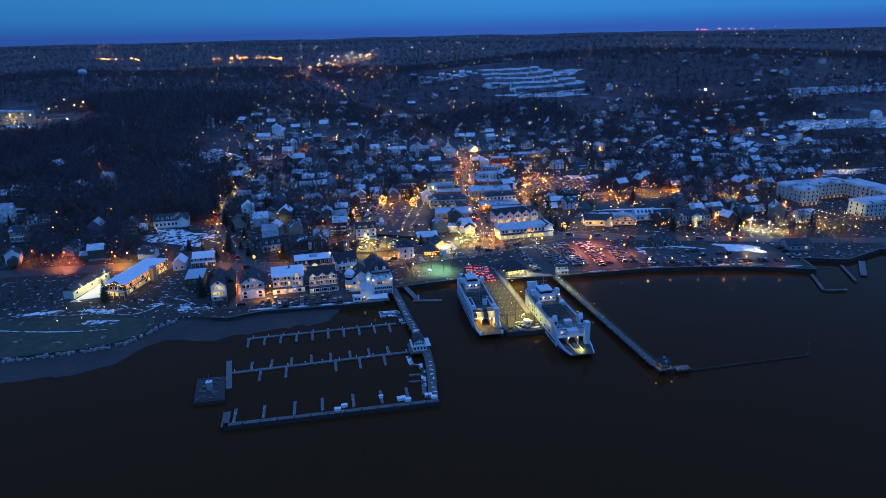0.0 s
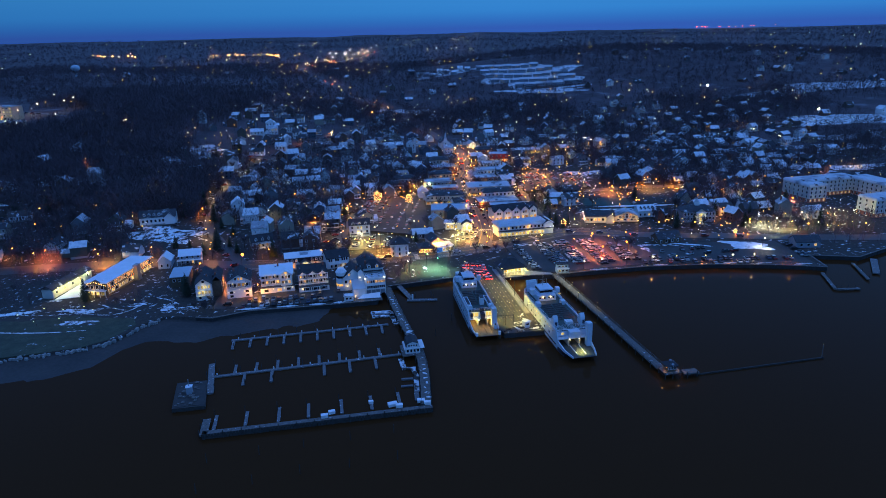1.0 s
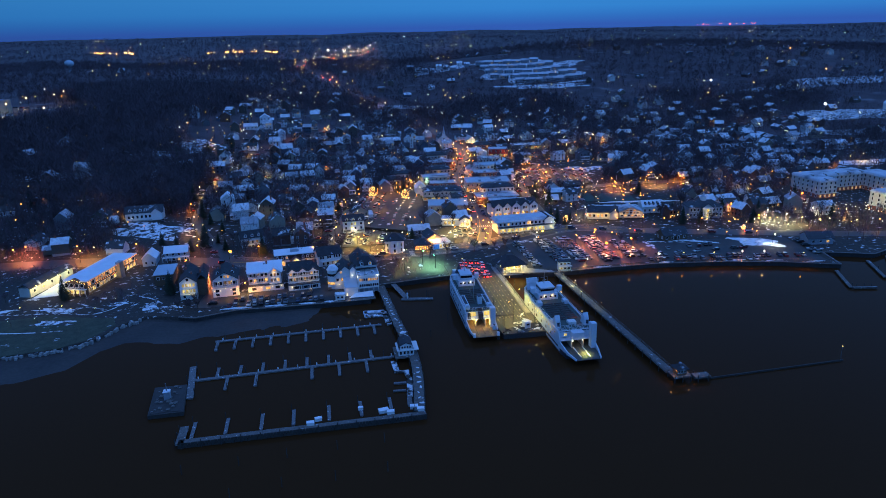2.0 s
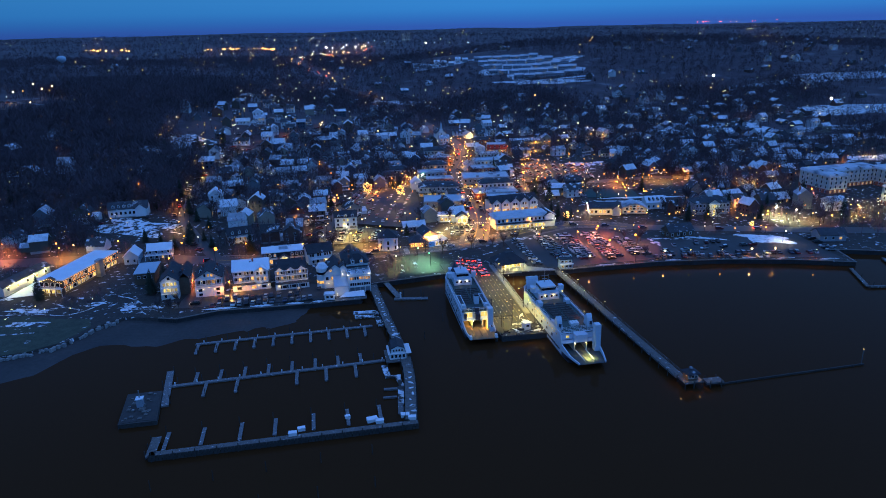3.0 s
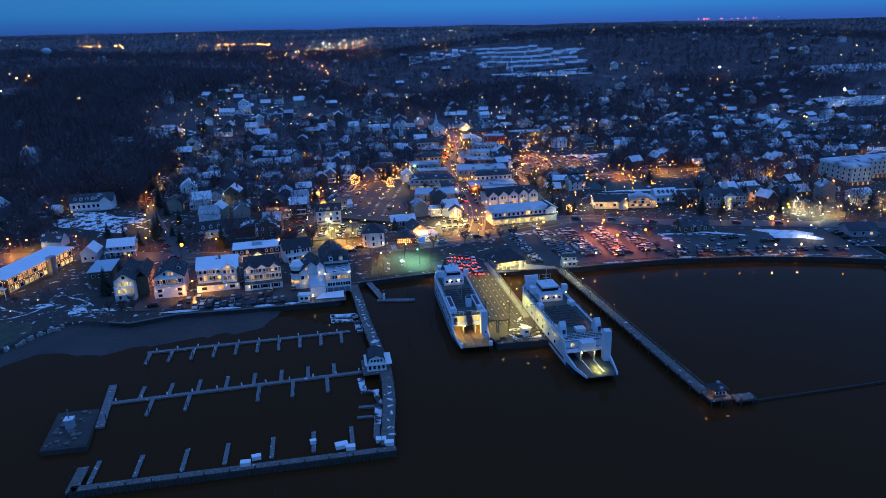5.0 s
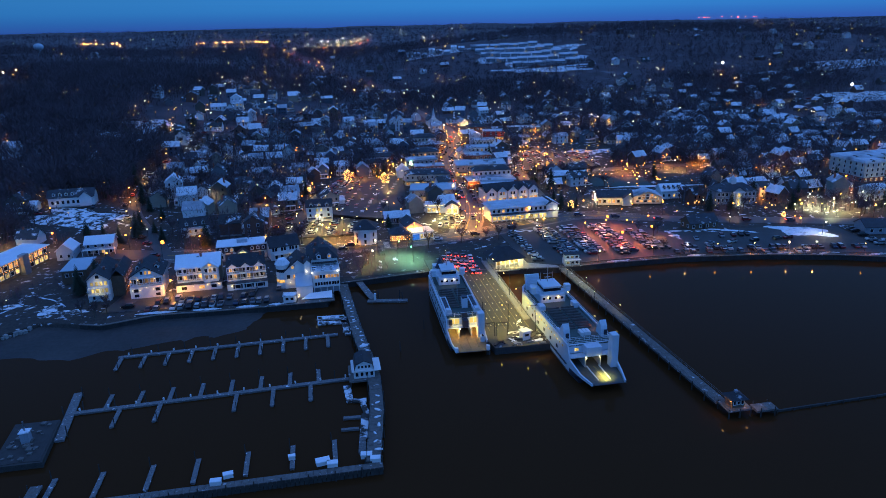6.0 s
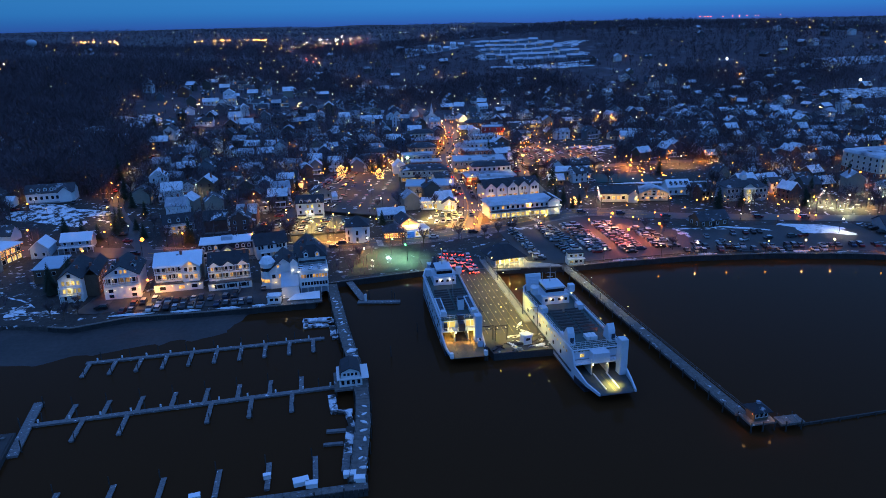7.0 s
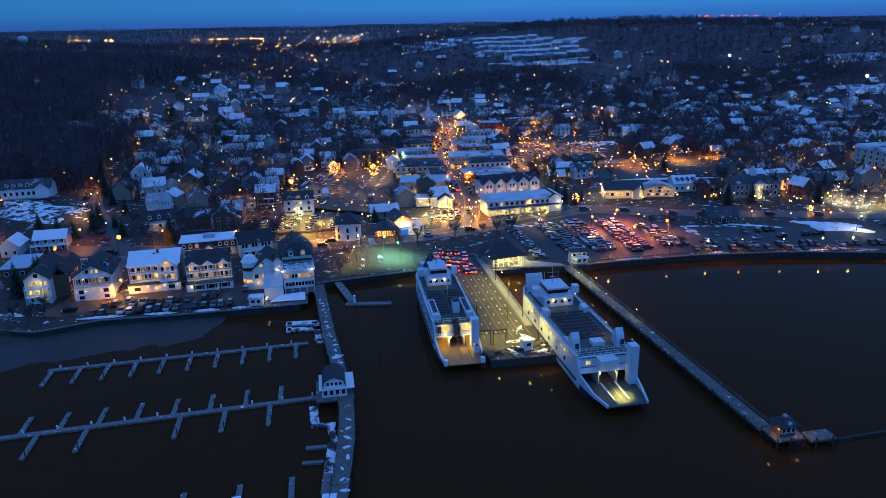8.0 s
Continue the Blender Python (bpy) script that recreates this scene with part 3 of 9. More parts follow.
first_dinghy = dinghy(0.8, 62, 20)
for k in range(19):
    v = 52 + k * 2.9
    if k != 3:
        x, y = hp(2.6 - 0.092 * (v - 46) + rng.uniform(-0.3, 0.2), v)
        q = rng.uniform(0.32, 0.58)
        copy_thing(first_dinghy, pose(x + rng.uniform(-0.3, 0.2), y + rng.uniform(-0.9, 0.9), 2.2, 0, 0, HT + rng.uniform(-60, 70)) @ Matrix.Diagonal((q, q * rng.uniform(0.8, 1.3), q, 1)))
for k in range(8):
    v = 5 + k * 3.6
    x, y = hp(-1.4 + 0.13 * v - 0.0012 * v * v + rng.uniform(-0.5, 0.9), v)
    q = rng.uniform(0.35, 0.6)
    copy_thing(first_dinghy, pose(x, y, 2.2, 0, 0, HT + rng.uniform(0, 180)) @ Matrix.Diagonal((q, q, q, 1)))

# pier-side floats with snow
for u, v, ln, w, tn, mt in ((-3.4, 75.5, 16, 2.4, 95, "patchy_snow"), (-13.8, 91.6, 9.5, 2.6, -4, "snow"), (-13.2, 87, 10, 2.2, -4, "patchy_snow"), (-12.6, 92.4, 7, 1.5, -92, "patchy_snow"),
                            (-5.4, 31.6, 9, 2.0, 93, "patchy_snow"), (-4.5, 32.0, 3.6, 1.7, -6, "patchy_snow"), (-1.4, 24.6, 6.4, 1.6, 97, "patchy_snow"), (-3.1, 13.4, 11.2, 2.0, 83, "patchy_snow"),
                            (-7.6, 23.6, 4.6, 1.1, -4, "float_deck"), (-8.4, 18.2, 4.6, 0.9, -4, "float_deck"), (-3.9, 7.0, 6.6, 1.7, 84, "float_deck")):
    d = in_harbour("floating_dock", u, v, 0.6, tn, "narrow float moored beside the pier, partly under snow", "dock", "floats beside the pier")
    part("deck", planks(ln, w), M[mt], d)
for u, v, s in ((-13.2, 3.2, 1.6), (-11, 1.8, 1.2), (-37, 0.6, 1.2), (-34.5, 2.6, 1.1), (-20.5, 8, 0.8), (-3, 3.5, 1.3), (-1, 1.6, 1.2)):
    d = in_harbour("dock_box", u, v, 1.5 if v < 5 else 0.5, rng.uniform(-10, 10), "pale snow-topped dock box", "box", "dock boxes")
    part("chest", boxes((-s, -s * 0.6, 0, s, s * 0.6, 0.9)), M["white_wall"], d)
    part("lid", boxes((-s - 0.06, -s * 0.6 - 0.06, 0.9, s + 0.06, s * 0.6 + 0.06, 1.1)), M["clean_snow"], d)
bm = bmesh.new()
box(bm, -0.18, -0.18, 0, 0.18, 0.18, 0.8)
stub = to_mesh("pedestal", bm, M["trim"])
for k in range(11):
    for u, v in ((-73 + k * 6.8, 75.8 + k * 0.16), (-78 + k * 7.2, 42.9 + k * 0.28)):
        x, y = hp(u, v)
        ob = new("power_pedestal", stub)
        ob.matrix_basis = pose(x, y, 0.55)
        tagged(ob, "small white power pedestal on the floating dock", "pedestal", "power pedestals")

# mooring poles standing alone off the wave wall
bm = bmesh.new()
post(bm, 0, 0, -4, 3.4, 0.16, 0.12, 6)
lone = to_mesh("mooring_pole", bm, M["pile"])
for u, v in ((-58, -15), (-29, -13), (-15, -27), (-14.5, -12), (-44, -14), (-45, -28), (-59, -30), (-30, -28), (-74, -16), (-75, -31), (12, 60), (22, 75), (30, 92), (18, 102)):
    x, y = hp(u, v)
    ob = new("mooring_pole", lone)
    ob.matrix_basis = pose(x, y, 0)
    tagged(ob, "slender dark mooring pole standing in the water", "mooring pole", "mooring poles")


# ---- buildings ----
WINDOWS = {}


def window_mesh(w, h, glass):
    key = (round(w, 2), round(h, 2), glass)
    if key not in WINDOWS:
        bm = bmesh.new()
        rings = []
        for grow, y in ((0.12, 0.0), (0.12, -0.1), (0.0, -0.1), (0.0, -0.03)):
            a, b = w / 2 + grow, h / 2 + grow
            rings.append([bm.verts.new(q) for q in ((-a, y, -b), (a, y, -b), (a, y, b), (-a, y, b))])
        for p, q in zip(rings, rings[1:]):
            for i in range(4):
                j = (i + 1) % 4
                bm.faces.new((p[i], p[j], q[j], q[i]))
        bm.faces.new(rings[3]).material_index = 1
        bmesh.ops.recalc_face_normals(bm, faces=bm.faces)
        WINDOWS[key] = to_mesh("window", bm, [M["trim"], M[glass]])
    return WINDOWS[key]


def gable(w, d, rise, over=0.5, thick=0.25, along="x"):
    """A gabled roof over w by d, its ridge along x or y, base at z 0."""
    bm = bmesh.new()
    if along == "y":
        w, d = d, w
    X, Y = w / 2 + over, d / 2 + over
    drop = rise * over / (d / 2)
    prof = [(-Y, -drop), (0, rise), (Y, -drop), (Y, -drop + thick), (0, rise + thick * 1.2), (-Y, -drop + thick)]
    a = [bm.verts.new((-X, y, z)) for y, z in prof]
    b = [bm.verts.new((X, y, z)) for y, z in prof]
    for i in range(6):
        j = (i + 1) % 6
        bm.faces.new((a[i], a[j], b[j], b[i]))
    for q in (a, b):
        bm.faces.new((q[0], q[1], q[4], q[5]))
        bm.faces.new((q[1], q[2], q[3], q[4]))
    if along == "y":
        bmesh.ops.rotate(bm, verts=bm.verts, cent=(0, 0, 0), matrix=Matrix.Rotation(math.pi / 2, 3, "Z"))
    bmesh.ops.recalc_face_normals(bm, faces=bm.faces)
    return bm


def gable_body(w, d, h, rise, along="x"):
    """Walls with the gable triangles."""
    bm = bmesh.new()
    if along == "y":
        w, d = d, w
    X, Y = w / 2, d / 2
    prof = [(-Y, 0), (Y, 0), (Y, h), (0, h + rise), (-Y, h)]
    a = [bm.verts.new((-X, y, z)) for y, z in prof]
    b = [bm.verts.new((X, y, z)) for y, z in prof]
    bm.faces.new(a)
    bm.faces.new(b[::-1])
    for i in range(5):
        j = (i + 1) % 5
        bm.faces.new((a[i], b[i], b[j], a[j]))
    if along == "y":
        bmesh.ops.rotate(bm, verts=bm.verts, cent=(0, 0, 0), matrix=Matrix.Rotation(math.pi / 2, 3, "Z"))
    bmesh.ops.recalc_face_normals(bm, faces=bm.faces)
    return bm


def hip(w, d, rise, over=0.6, flat=0.35):
    bm = bmesh.new()
    X, Y = w / 2 + over, d / 2 + over
    k = max(0.2, X - Y * (1 - flat)) if X > Y else X * flat
    ky = Y * flat if X >= Y else max(0.2, Y - X * (1 - flat))
    lo = [bm.verts.new(p) for p in ((-X, -Y, 0), (X, -Y, 0), (X, Y, 0), (-X, Y, 0))]
    mi = [bm.verts.new(p) for p in ((-X, -Y, 0.2), (X, -Y, 0.2), (X, Y, 0.2), (-X, Y, 0.2))]
    hi = [bm.verts.new(p) for p in ((-k, -ky, rise), (k, -ky, rise), (k, ky, rise), (-k, ky, rise))]
    for q, r in ((lo, mi), (mi, hi)):
        for i in range(4):
            j = (i + 1) % 4
            bm.faces.new((q[i], q[j], r[j], r[i]))
    bm.faces.new(hi)
    bm.faces.new(lo[::-1])
    bmesh.ops.recalc_face_normals(bm, faces=bm.faces)
    return bm


def flat_roof(w, d, para=0.6):
    bm = boxes((-w / 2, -d / 2, 0, w / 2, d / 2, 0.15))
    t = 0.3
    for r in ((-w / 2, -d / 2, w / 2, -d / 2 + t), (-w / 2, d / 2 - t, w / 2, d / 2), (-w / 2, -d / 2 + t, -w / 2 + t, d / 2 - t), (w / 2 - t, -d / 2 + t, w / 2, d / 2 - t)):
        box(bm, r[0], r[1], 0.15, r[2], r[3], para)
    return bm


def add_windows(p, w, d, floors, fh, nx, ny, lit, ww=1.1, wh=1.5, sides="fblr", z0=0.0, glass="lit_window", r=None):
    r = r or rng
    for fl in range(floors):
        z = z0 + fl * fh + fh * 0.52
        for s in sides:
            n = nx if s in "fb" else ny
            ln = w if s in "fb" else d
            for i in range(n):
                o = (i + 0.5) / n * ln - ln / 2
                g = glass if r.random() < lit else "dark_glass"
                at = {"f": pose(o, -d / 2, z), "b": pose(o, d / 2, z, 0, 0, 180), "l": pose(-w / 2, o, z, 0, 0, -90), "r": pose(w / 2, o, z, 0, 0, 90)}[s]
                part("window", window_mesh(ww, wh, g), None, p, at=at)


def building(x, y, w, d, floors, turn=0.0, roof="flat", wall="white_wall", roofing="flat_roof", nx=5, ny=3, lit=0.3, fh=3.0, rise=3.0, along="x",
             label="", name="building", category="building", ww=1.1, wh=1.5, z=None, glass="lit_window", group="", sides="flr", units=0):
    z = min(height(x - w / 3, y), height(x + w / 3, y)) if z is None else z
    b = thing(name, x, y, z, turn, label, category, group)
    h = floors * fh + 0.3
    if roof == "gable":
        part("wall", gable_body(w, d, h, rise, along), M[wall], b)
        part("roof", gable(w, d, rise, along=along), M[roofing], b, at=pose(0, 0, h))
    else:
        part("wall", boxes((-w / 2, -d / 2, -1.5, w / 2, d / 2, h)), M[wall], b)
        part("roof", hip(w, d, rise) if roof == "hip" else flat_roof(w, d), M[roofing], b, at=pose(0, 0, h))
    add_windows(b, w, d, floors, fh, nx, ny, lit, ww, wh, sides, 0.2, glass)
    if category in ("shop", "shops"):
        # lit shop fronts under an awning
        bay = w / nx
        for i in range(nx):
            if (i * 3 + int(w)) % 5 != 0:
                part("shop_front", window_mesh(bay * 0.7, 1.9, "lit_yellow" if (i + int(d)) % 3 else "lit_window"), None, b, at=pose((i + 0.5) * bay - w / 2, -d / 2 - 0.13, 1.35))
        part("awning", boxes((-w / 2, -d / 2 - 1.3, 2.6, w / 2, -d / 2 - 0.01, 2.78)), M["dark_metal"], b)
        lamp_light(-w * 0.25, -d / 2 - 1.6, 2.3, (1.0, 0.6, 0.17), 260, b)
        lamp_light(w * 0.25, -d / 2 - 1.6, 2.3, (1.0, 0.6, 0.17), 260, b)
    part("door", boxes((-0.6, -d / 2 - 0.12, 0, 0.6, -d / 2 - 0.003, 2.2)), M["dark_metal"], b)
    if units:
        bm = boxes((-1, -0.8, 0, 1, 0.8, 1.1))
        me = to_mesh("roof_unit", bm, M["steel"])
        for k in range(units):
            part("roof_unit", me, None, b, at=pose(rng.uniform(-0.35, 0.35) * w, rng.uniform(-0.3, 0.3) * d, h + 0.15))
    return b


def string_lights(p, pts, gap=0.9, glass="warm_lamp", r=0.14, name="light_string"):
    bm = bmesh.new()
    for a, b in zip(pts, pts[1:]):
        a, b = Vector(a), Vector(b)
        k = max(1, int((b - a).length / gap))
        for i in range(k + 1):
            ball(bm, *(a + (b - a) * i / k), r)
    return part(name, bm, M[glass], p)


building(7, 487, 27, 18, 1, 0, "flat", "tan_wall", "teal_roof", 6, 3, 0.3, 5.5, label="long shop with a pale blue flat roof", name="shop", category="shop")
building(3, 524, 28, 12, 2, 3, "hip", "cream_wall", "shingle", 9, 3, 0.2, 3.2, 2.5, label="long two-storey shop block with shop windows", name="shop_block", category="shops")
building(38, 552, 34, 20, 2, 3, "flat", "tan_wall", "flat_roof", 10, 4, 0.3, 3.4, label="long two-storey block with a snowy flat roof", name="shop_block", category="shops", units=4)
building(42, 512, 30, 16, 1, 8, "flat", "brick", "flat_roof", 8, 3, 0.4, 4.5, label="brick shops with a snowy flat roof", name="shop_block", category="shops", units=3)
building(57, 680, 18, 12, 2, 0, "flat", "red_wall", "flat_roof", 4, 3, 0.1, 3.4, label="red two-storey storefront on the street", name="shop", category="shop")
building(136, 411.5, 15, 8, 1, 15, "gable", "brown_wall", "shingle", 4, 2, 0.0, 3.2, 3, label="low dark shed with snow on its roof", name="shed", category="shed")



# ---- ferries ----
def hull_ring(length, beam, bow, stern, blunt=0.72):
    """Plan of a double-bowed car ferry from stern (-y is the bow)."""
    b = beam / 2
    mid = (1 + blunt) / 2 + 0.04
    return [(-b * blunt, -length + 0.0), (b * blunt, -length), (b * mid, -length + bow * 0.45), (b, -length + bow), (b, -stern), (b * 0.8, -stern * 0.3), (b * 0.55, 0),
            (-b * 0.55, 0), (-b * 0.8, -stern * 0.3), (-b, -stern), (-b, -length + bow), (-b * mid, -length + bow * 0.45)]


def railing(bm, pts, z, h=1.1, step=1.5):
    for (xa, ya), (xb, yb) in zip(pts, pts[1:]):
        d = math.hypot(xb - xa, yb - ya)
        for t in (1.0, 0.55):
            bar(bm, (xa, ya, z + h * t), (xb, yb, z + h * t), 0.07)
        for i in range(int(d / step) + 1):
            f = min(1, i * step / d)
            bar(bm, (xa + (xb - xa) * f, ya + (yb - ya) * f, z), (xa + (xb - xa) * f, ya + (yb - ya) * f, z + h), 0.07)


def ferry(x, y, turn, length, beam, twin, label):
    """A white car ferry, stern at the origin, bow door open towards -y. twin: fins on both sides and a bow gallery."""
    f = thing("ferry", x, y, 0, turn, label, "ferry", "ferries at the landing")
    b = beam / 2
    blunt = 0.72 if twin else 0.84
    mid = (1 + blunt) / 2 + 0.04
    ring = hull_ring(length, beam, 12, 8, blunt)
    bm = bmesh.new()
    slab(bm, [(q[0] * 0.98, max(q[1], -length + 6.5)) for q in ring], -2.5, 0.7)
    bmesh.ops.recalc_face_normals(bm, faces=bm.faces)
    part("boot_topping", bm, M["hull_dark"], f, "dark waterline band")
    bm = bmesh.new()
    slab(bm, [ring[10], ring[3]] + ring[4:10], 0.7, 2.2)
    bmesh.ops.recalc_face_normals(bm, faces=bm.faces)
    part("hull", bm, M["hull_white"], f)
    bm = bmesh.new()
    slab(bm, ring[:4] + [ring[10], ring[11]], 0.2, 2.2)
    for vv in bm.verts:
        if vv.co.z < 1 and vv.co.y < -length + 11:
            vv.co.y += 5.5
            vv.co.x *= 0.8
    bmesh.ops.recalc_face_normals(bm, faces=bm.faces)
    part("bow_hull", bm, M["hull_dark"], f, "dark undercut bow")
    bm = bmesh.new()
    slab(bm, [(p[0] * 0.93, p[1] + 0.35) for p in ring[:4]] + [(b * 0.93, -length + 20), (-b * 0.93, -length + 20)] + [(p[0] * 0.93, p[1] + 0.35) for p in ring[10:]], 2.2, 2.26)
    bmesh.ops.recalc_face_normals(bm, faces=bm.faces)
    part("vehicle_deck", bm, M["deck_bow"] if twin else M["deck_car"], f, "dark open vehicle deck" if twin else "worn brown open vehicle deck")
    # side walls with the bulwark sweeping down to the bow
    yb = -length + 14
    for s, nm in ((-1, "port"), (1, "starboard")):
        bm = bmesh.new()
        outer = [(s * b * blunt, -length, 2.9), (s * b * mid, -length + 5.4, 3.2), (s * b, -length + 12, 4.6), (s * b, yb, 8.2), (s * b, -8, 8.2), (s * b * 0.8, -2.4, 8.2), (s * b * 0.55, 0, 8.2)]
        lo, hi, lo2, hi2 = [], [], [], []
        for px, py, pz in outer:
            lo.append(bm.verts.new((px, py, 2.2)))
            hi.append(bm.verts.new((px, py, pz)))
            lo2.append(bm.verts.new((px - s * 0.45, py, 2.2)))
            hi2.append(bm.verts.new((px - s * 0.45, py, pz)))
        for i in range(len(outer) - 1):
            bm.faces.new((lo[i], lo[i + 1], hi[i + 1], hi[i]))
            bm.faces.new((lo2[i], hi2[i], hi2[i + 1], lo2[i + 1]))
            bm.faces.new((hi[i], hi[i + 1], hi2[i + 1], hi2[i]))
        bm.faces.new((lo[0], hi[0], hi2[0], lo2[0]))
        bmesh.ops.recalc_face_normals(bm, faces=bm.faces)
        part("side_wall", bm, M["hull_white"], f)
        # row of square side ports
        pb = bmesh.new()
        box(pb, -0.06, -0.38, -0.26, 0.06, 0.38, 0.26)
        port_me = to_mesh("side_port", pb, M["lit_yellow"] if (s < 0 and twin) else M["dark_glass"])
        for k in range(15):
            part("side_port", port_me, None, f, at=pose(s * (b + 0.02), -14 - k * 2.4, 6.6))
        pb = bmesh.new()
        box(pb, -0.06, -0.5, -0.5, 0.06, 0.5, 0.5)
        low_me = to_mesh("lower_port", pb, M["dark_glass"])
        for k in range(6):
            part("lower_port", low_me, None, f, at=pose(s * (b + 0.02), -13 - k * 6, 4.3))
    # rub rail
    bm = bmesh.new()
    for s in (-1, 1):
        bar(bm, (s * (b + 0.15), yb, 2.4), (s * (b + 0.15), -9, 2.4), 0.35)
    part("rubbing_strake", bm, M["hull_dark"], f)
    # upper deck
    bm = bmesh.new()
    slab(bm, [(-b + 0.2, yb), (b - 0.2, yb), (b - 0.2, -8), (b * 0.55, -0.4), (-b * 0.55, -0.4), (-b + 0.2, -8)], 7.8, 8.2)
    bmesh.ops.recalc_face_normals(bm, faces=bm.faces)
    part("upper_deck", bm, M["deck_green"], f, "dark green painted passenger deck")
    bm = bmesh.new()
    for s in (-1, 1):
        box(bm, s * b - 0.25, yb, 8.2, s * b + 0.25, -9, 8.75)
    part("gutter_rail", bm, M["hull_white"], f)
    bm = bmesh.new()
    for s in (-1, 1):
        railing(bm, [(s * (b - 0.3), yb), (s * (b - 0.3), -9)], 8.2, 1.6)
    railing(bm, [(-b, yb), (b, yb)], 8.2, 1.3)
    part("railing", bm, M["trim"], f)
    # bench rows
    bm = bmesh.new()
    box(bm, -2.2, -0.35, 0.35, 2.2, 0.35, 0.5)
    box(bm, -2.2, 0.25, 0.5, 2.2, 0.4, 1.0)
    box(bm, -2.1, -0.3, 0, -1.9, 0.3, 0.35)
    box(bm, 1.9, -0.3, 0, 2.1, 0.3, 0.35)
    bench = to_mesh("bench", bm, M["bench_wood"])
    for k in range(8):
        for s in (-1, 1):
            part("bench", bench, None, f, at=pose(s * 2.6, -26 - k * 2.1, 8.2))
    # wheelhouse block aft
    bm = bmesh.new()
    box(bm, -b * 0.62, -19, 8.2, b * 0.62, -9, 10.9)
    part("deckhouse", bm, M["hull_white"], f)
    for k in range(4):
        part("deckhouse_window", window_mesh(0.9, 0.9, "dark_glass"), None, f, at=pose((k - 1.5) * b * 0.3, -19, 9.7))
    for s in (-1, 1):
        part("wing_cab", boxes((s * b * 0.86 - 0.9, -16.8, 11.152, s * b * 0.86 + 0.9, -14.7, 13.1)), M["hull_white"], f)
        part("aerial", boxes((s * b * 0.3 - 0.05, -12, 13.6, s * b * 0.3 + 0.05, -11.9, 16.5)), M["steel"], f)
    bm = bmesh.new()
    box(bm, -b * 0.42, -18, 10.9, b * 0.42, -11, 13.4)
    house = part("wheelhouse", bm, M["hull_white"], f)
    bm = bmesh.new()
    box(bm, -b * 0.42 - 0.05, -18.07, 11.9, b * 0.42 + 0.05, -10.93, 12.9)
    part("window_band", bm, M["dark_glass"], house)
    bm = bmesh.new()
    box(bm, -b * 0.95, -17, 10.9, b * 0.95, -14.5, 11.15)
    box(bm, -b * 0.45, -18.3, 13.4, b * 0.45, -10.7, 13.6)
    part("bridge_wing", bm, M["hull_white"], f)
    bm = bmesh.new()
    railing(bm, [(-b * 0.95, -14.5), (-b * 0.95, -17), (-b * 0.5, -17)], 11.15, 1.0)
    railing(bm, [(b * 0.95, -14.5), (b * 0.95, -17), (b * 0.5, -17)], 11.15, 1.0)
    part("wing_rail", bm, M["trim"], f)
    bm = bmesh.new()
    post(bm, 0, -13, 13.6, 19, 0.18, 0.1)
    bar(bm, (-1.6, -13, 16.5), (1.6, -13, 16.5), 0.12)
    bar(bm, (-1.0, -13, 15.2), (1.0, -13, 15.2), 0.2)
    part("mast", bm, M["steel"], f)
    # life-raft bins, lockers and funnel
    for s in (-1, 1):
        if twin:
            part("locker", boxes((s * b * 0.8 - 0.9, -25.5, 8.25, s * b * 0.8 + 0.9, -22.5, 9.9)), M["hull_white"], f)
        else:
            x = s * (b - 1.5)
            bin_ = part("raft_bin", boxes((x - 1.0, -46, 8.25, x - 0.7, -33, 9.4), (x + 0.7, -46, 8.25, x + 1.0, -33, 9.4), (x - 0.7, -33.3, 8.25, x + 0.7, -33, 9.4), (x - 0.7, -46, 8.25, x + 0.7, -44, 9.9)), M["hull_white"], f)
            part("cover", boxes((x - 0.7, -44, 8.25, x + 0.7, -33.3, 9.1)), M["hull_dark"], bin_, "dark raft cover")
    if twin:
        for s in (-1, 1):
            bm = bmesh.new()
            post(bm, s * b * 0.5, -7.5, 8.2, 10.4, 1.0, 0.9, 10)
            part("vent", bm, M["hull_white"], f)
    else:
        part("funnel", boxes((0.5, -41.5, 8.2, 2.4, -39.2, 11.6)), M["hull_white"], f)
        part("funnel_cap", boxes((0.6, -41.4, 11.6, 2.3, -39.3, 12.1)), M["hull_dark"], f)
        bm = bmesh.new()
        post(bm, 0.2, -34, 8.2, 17, 0.12, 0.07)
        part("signal_mast", bm, M["steel"], f)
        bm = bmesh.new()
        post(bm, -1.5, -7, 10.9, 15.2, 2.0, 0.1, 8)
        part("mast_house", bm, M["hull_dark"], f, "dark conical mast house")
    # stern tower
    bm = bmesh.new()
    if twin:
        v = [bm.verts.new(q) for q in ((-b * 0.75, -6.2, 8.2), (-b * 0.02, -6.2, 8.2), (-b * 0.02, -5.6, 8.2), (-b * 0.75, -5.6, 8.2), (-b * 0.75, -4.2, 13.2), (-b * 0.02, -4.2, 13.2), (-b * 0.02, -3.6, 13.2), (-b * 0.75, -3.6, 13.2))]
        for q in ((0, 3, 2, 1), (4, 5, 6, 7), (0, 1, 5, 4), (1, 2, 6, 5), (2, 3, 7, 6), (3, 0, 4, 7)):
            bm.faces.new([v[i] for i in q])
        for k in range(5):
            z = 8.6 + k * 0.95
            bar(bm, (-b * 0.75, -6.3 + k * 0.38, z), (-b * 0.02, -6.3 + k * 0.38, z), 0.16)
    else:
        box(bm, -b * 0.62, -4.5, 8.2, b * 0.5, -1.2, 10.6)
    part("stern_door", bm, M["hull_white"], f, "raised ribbed stern door")
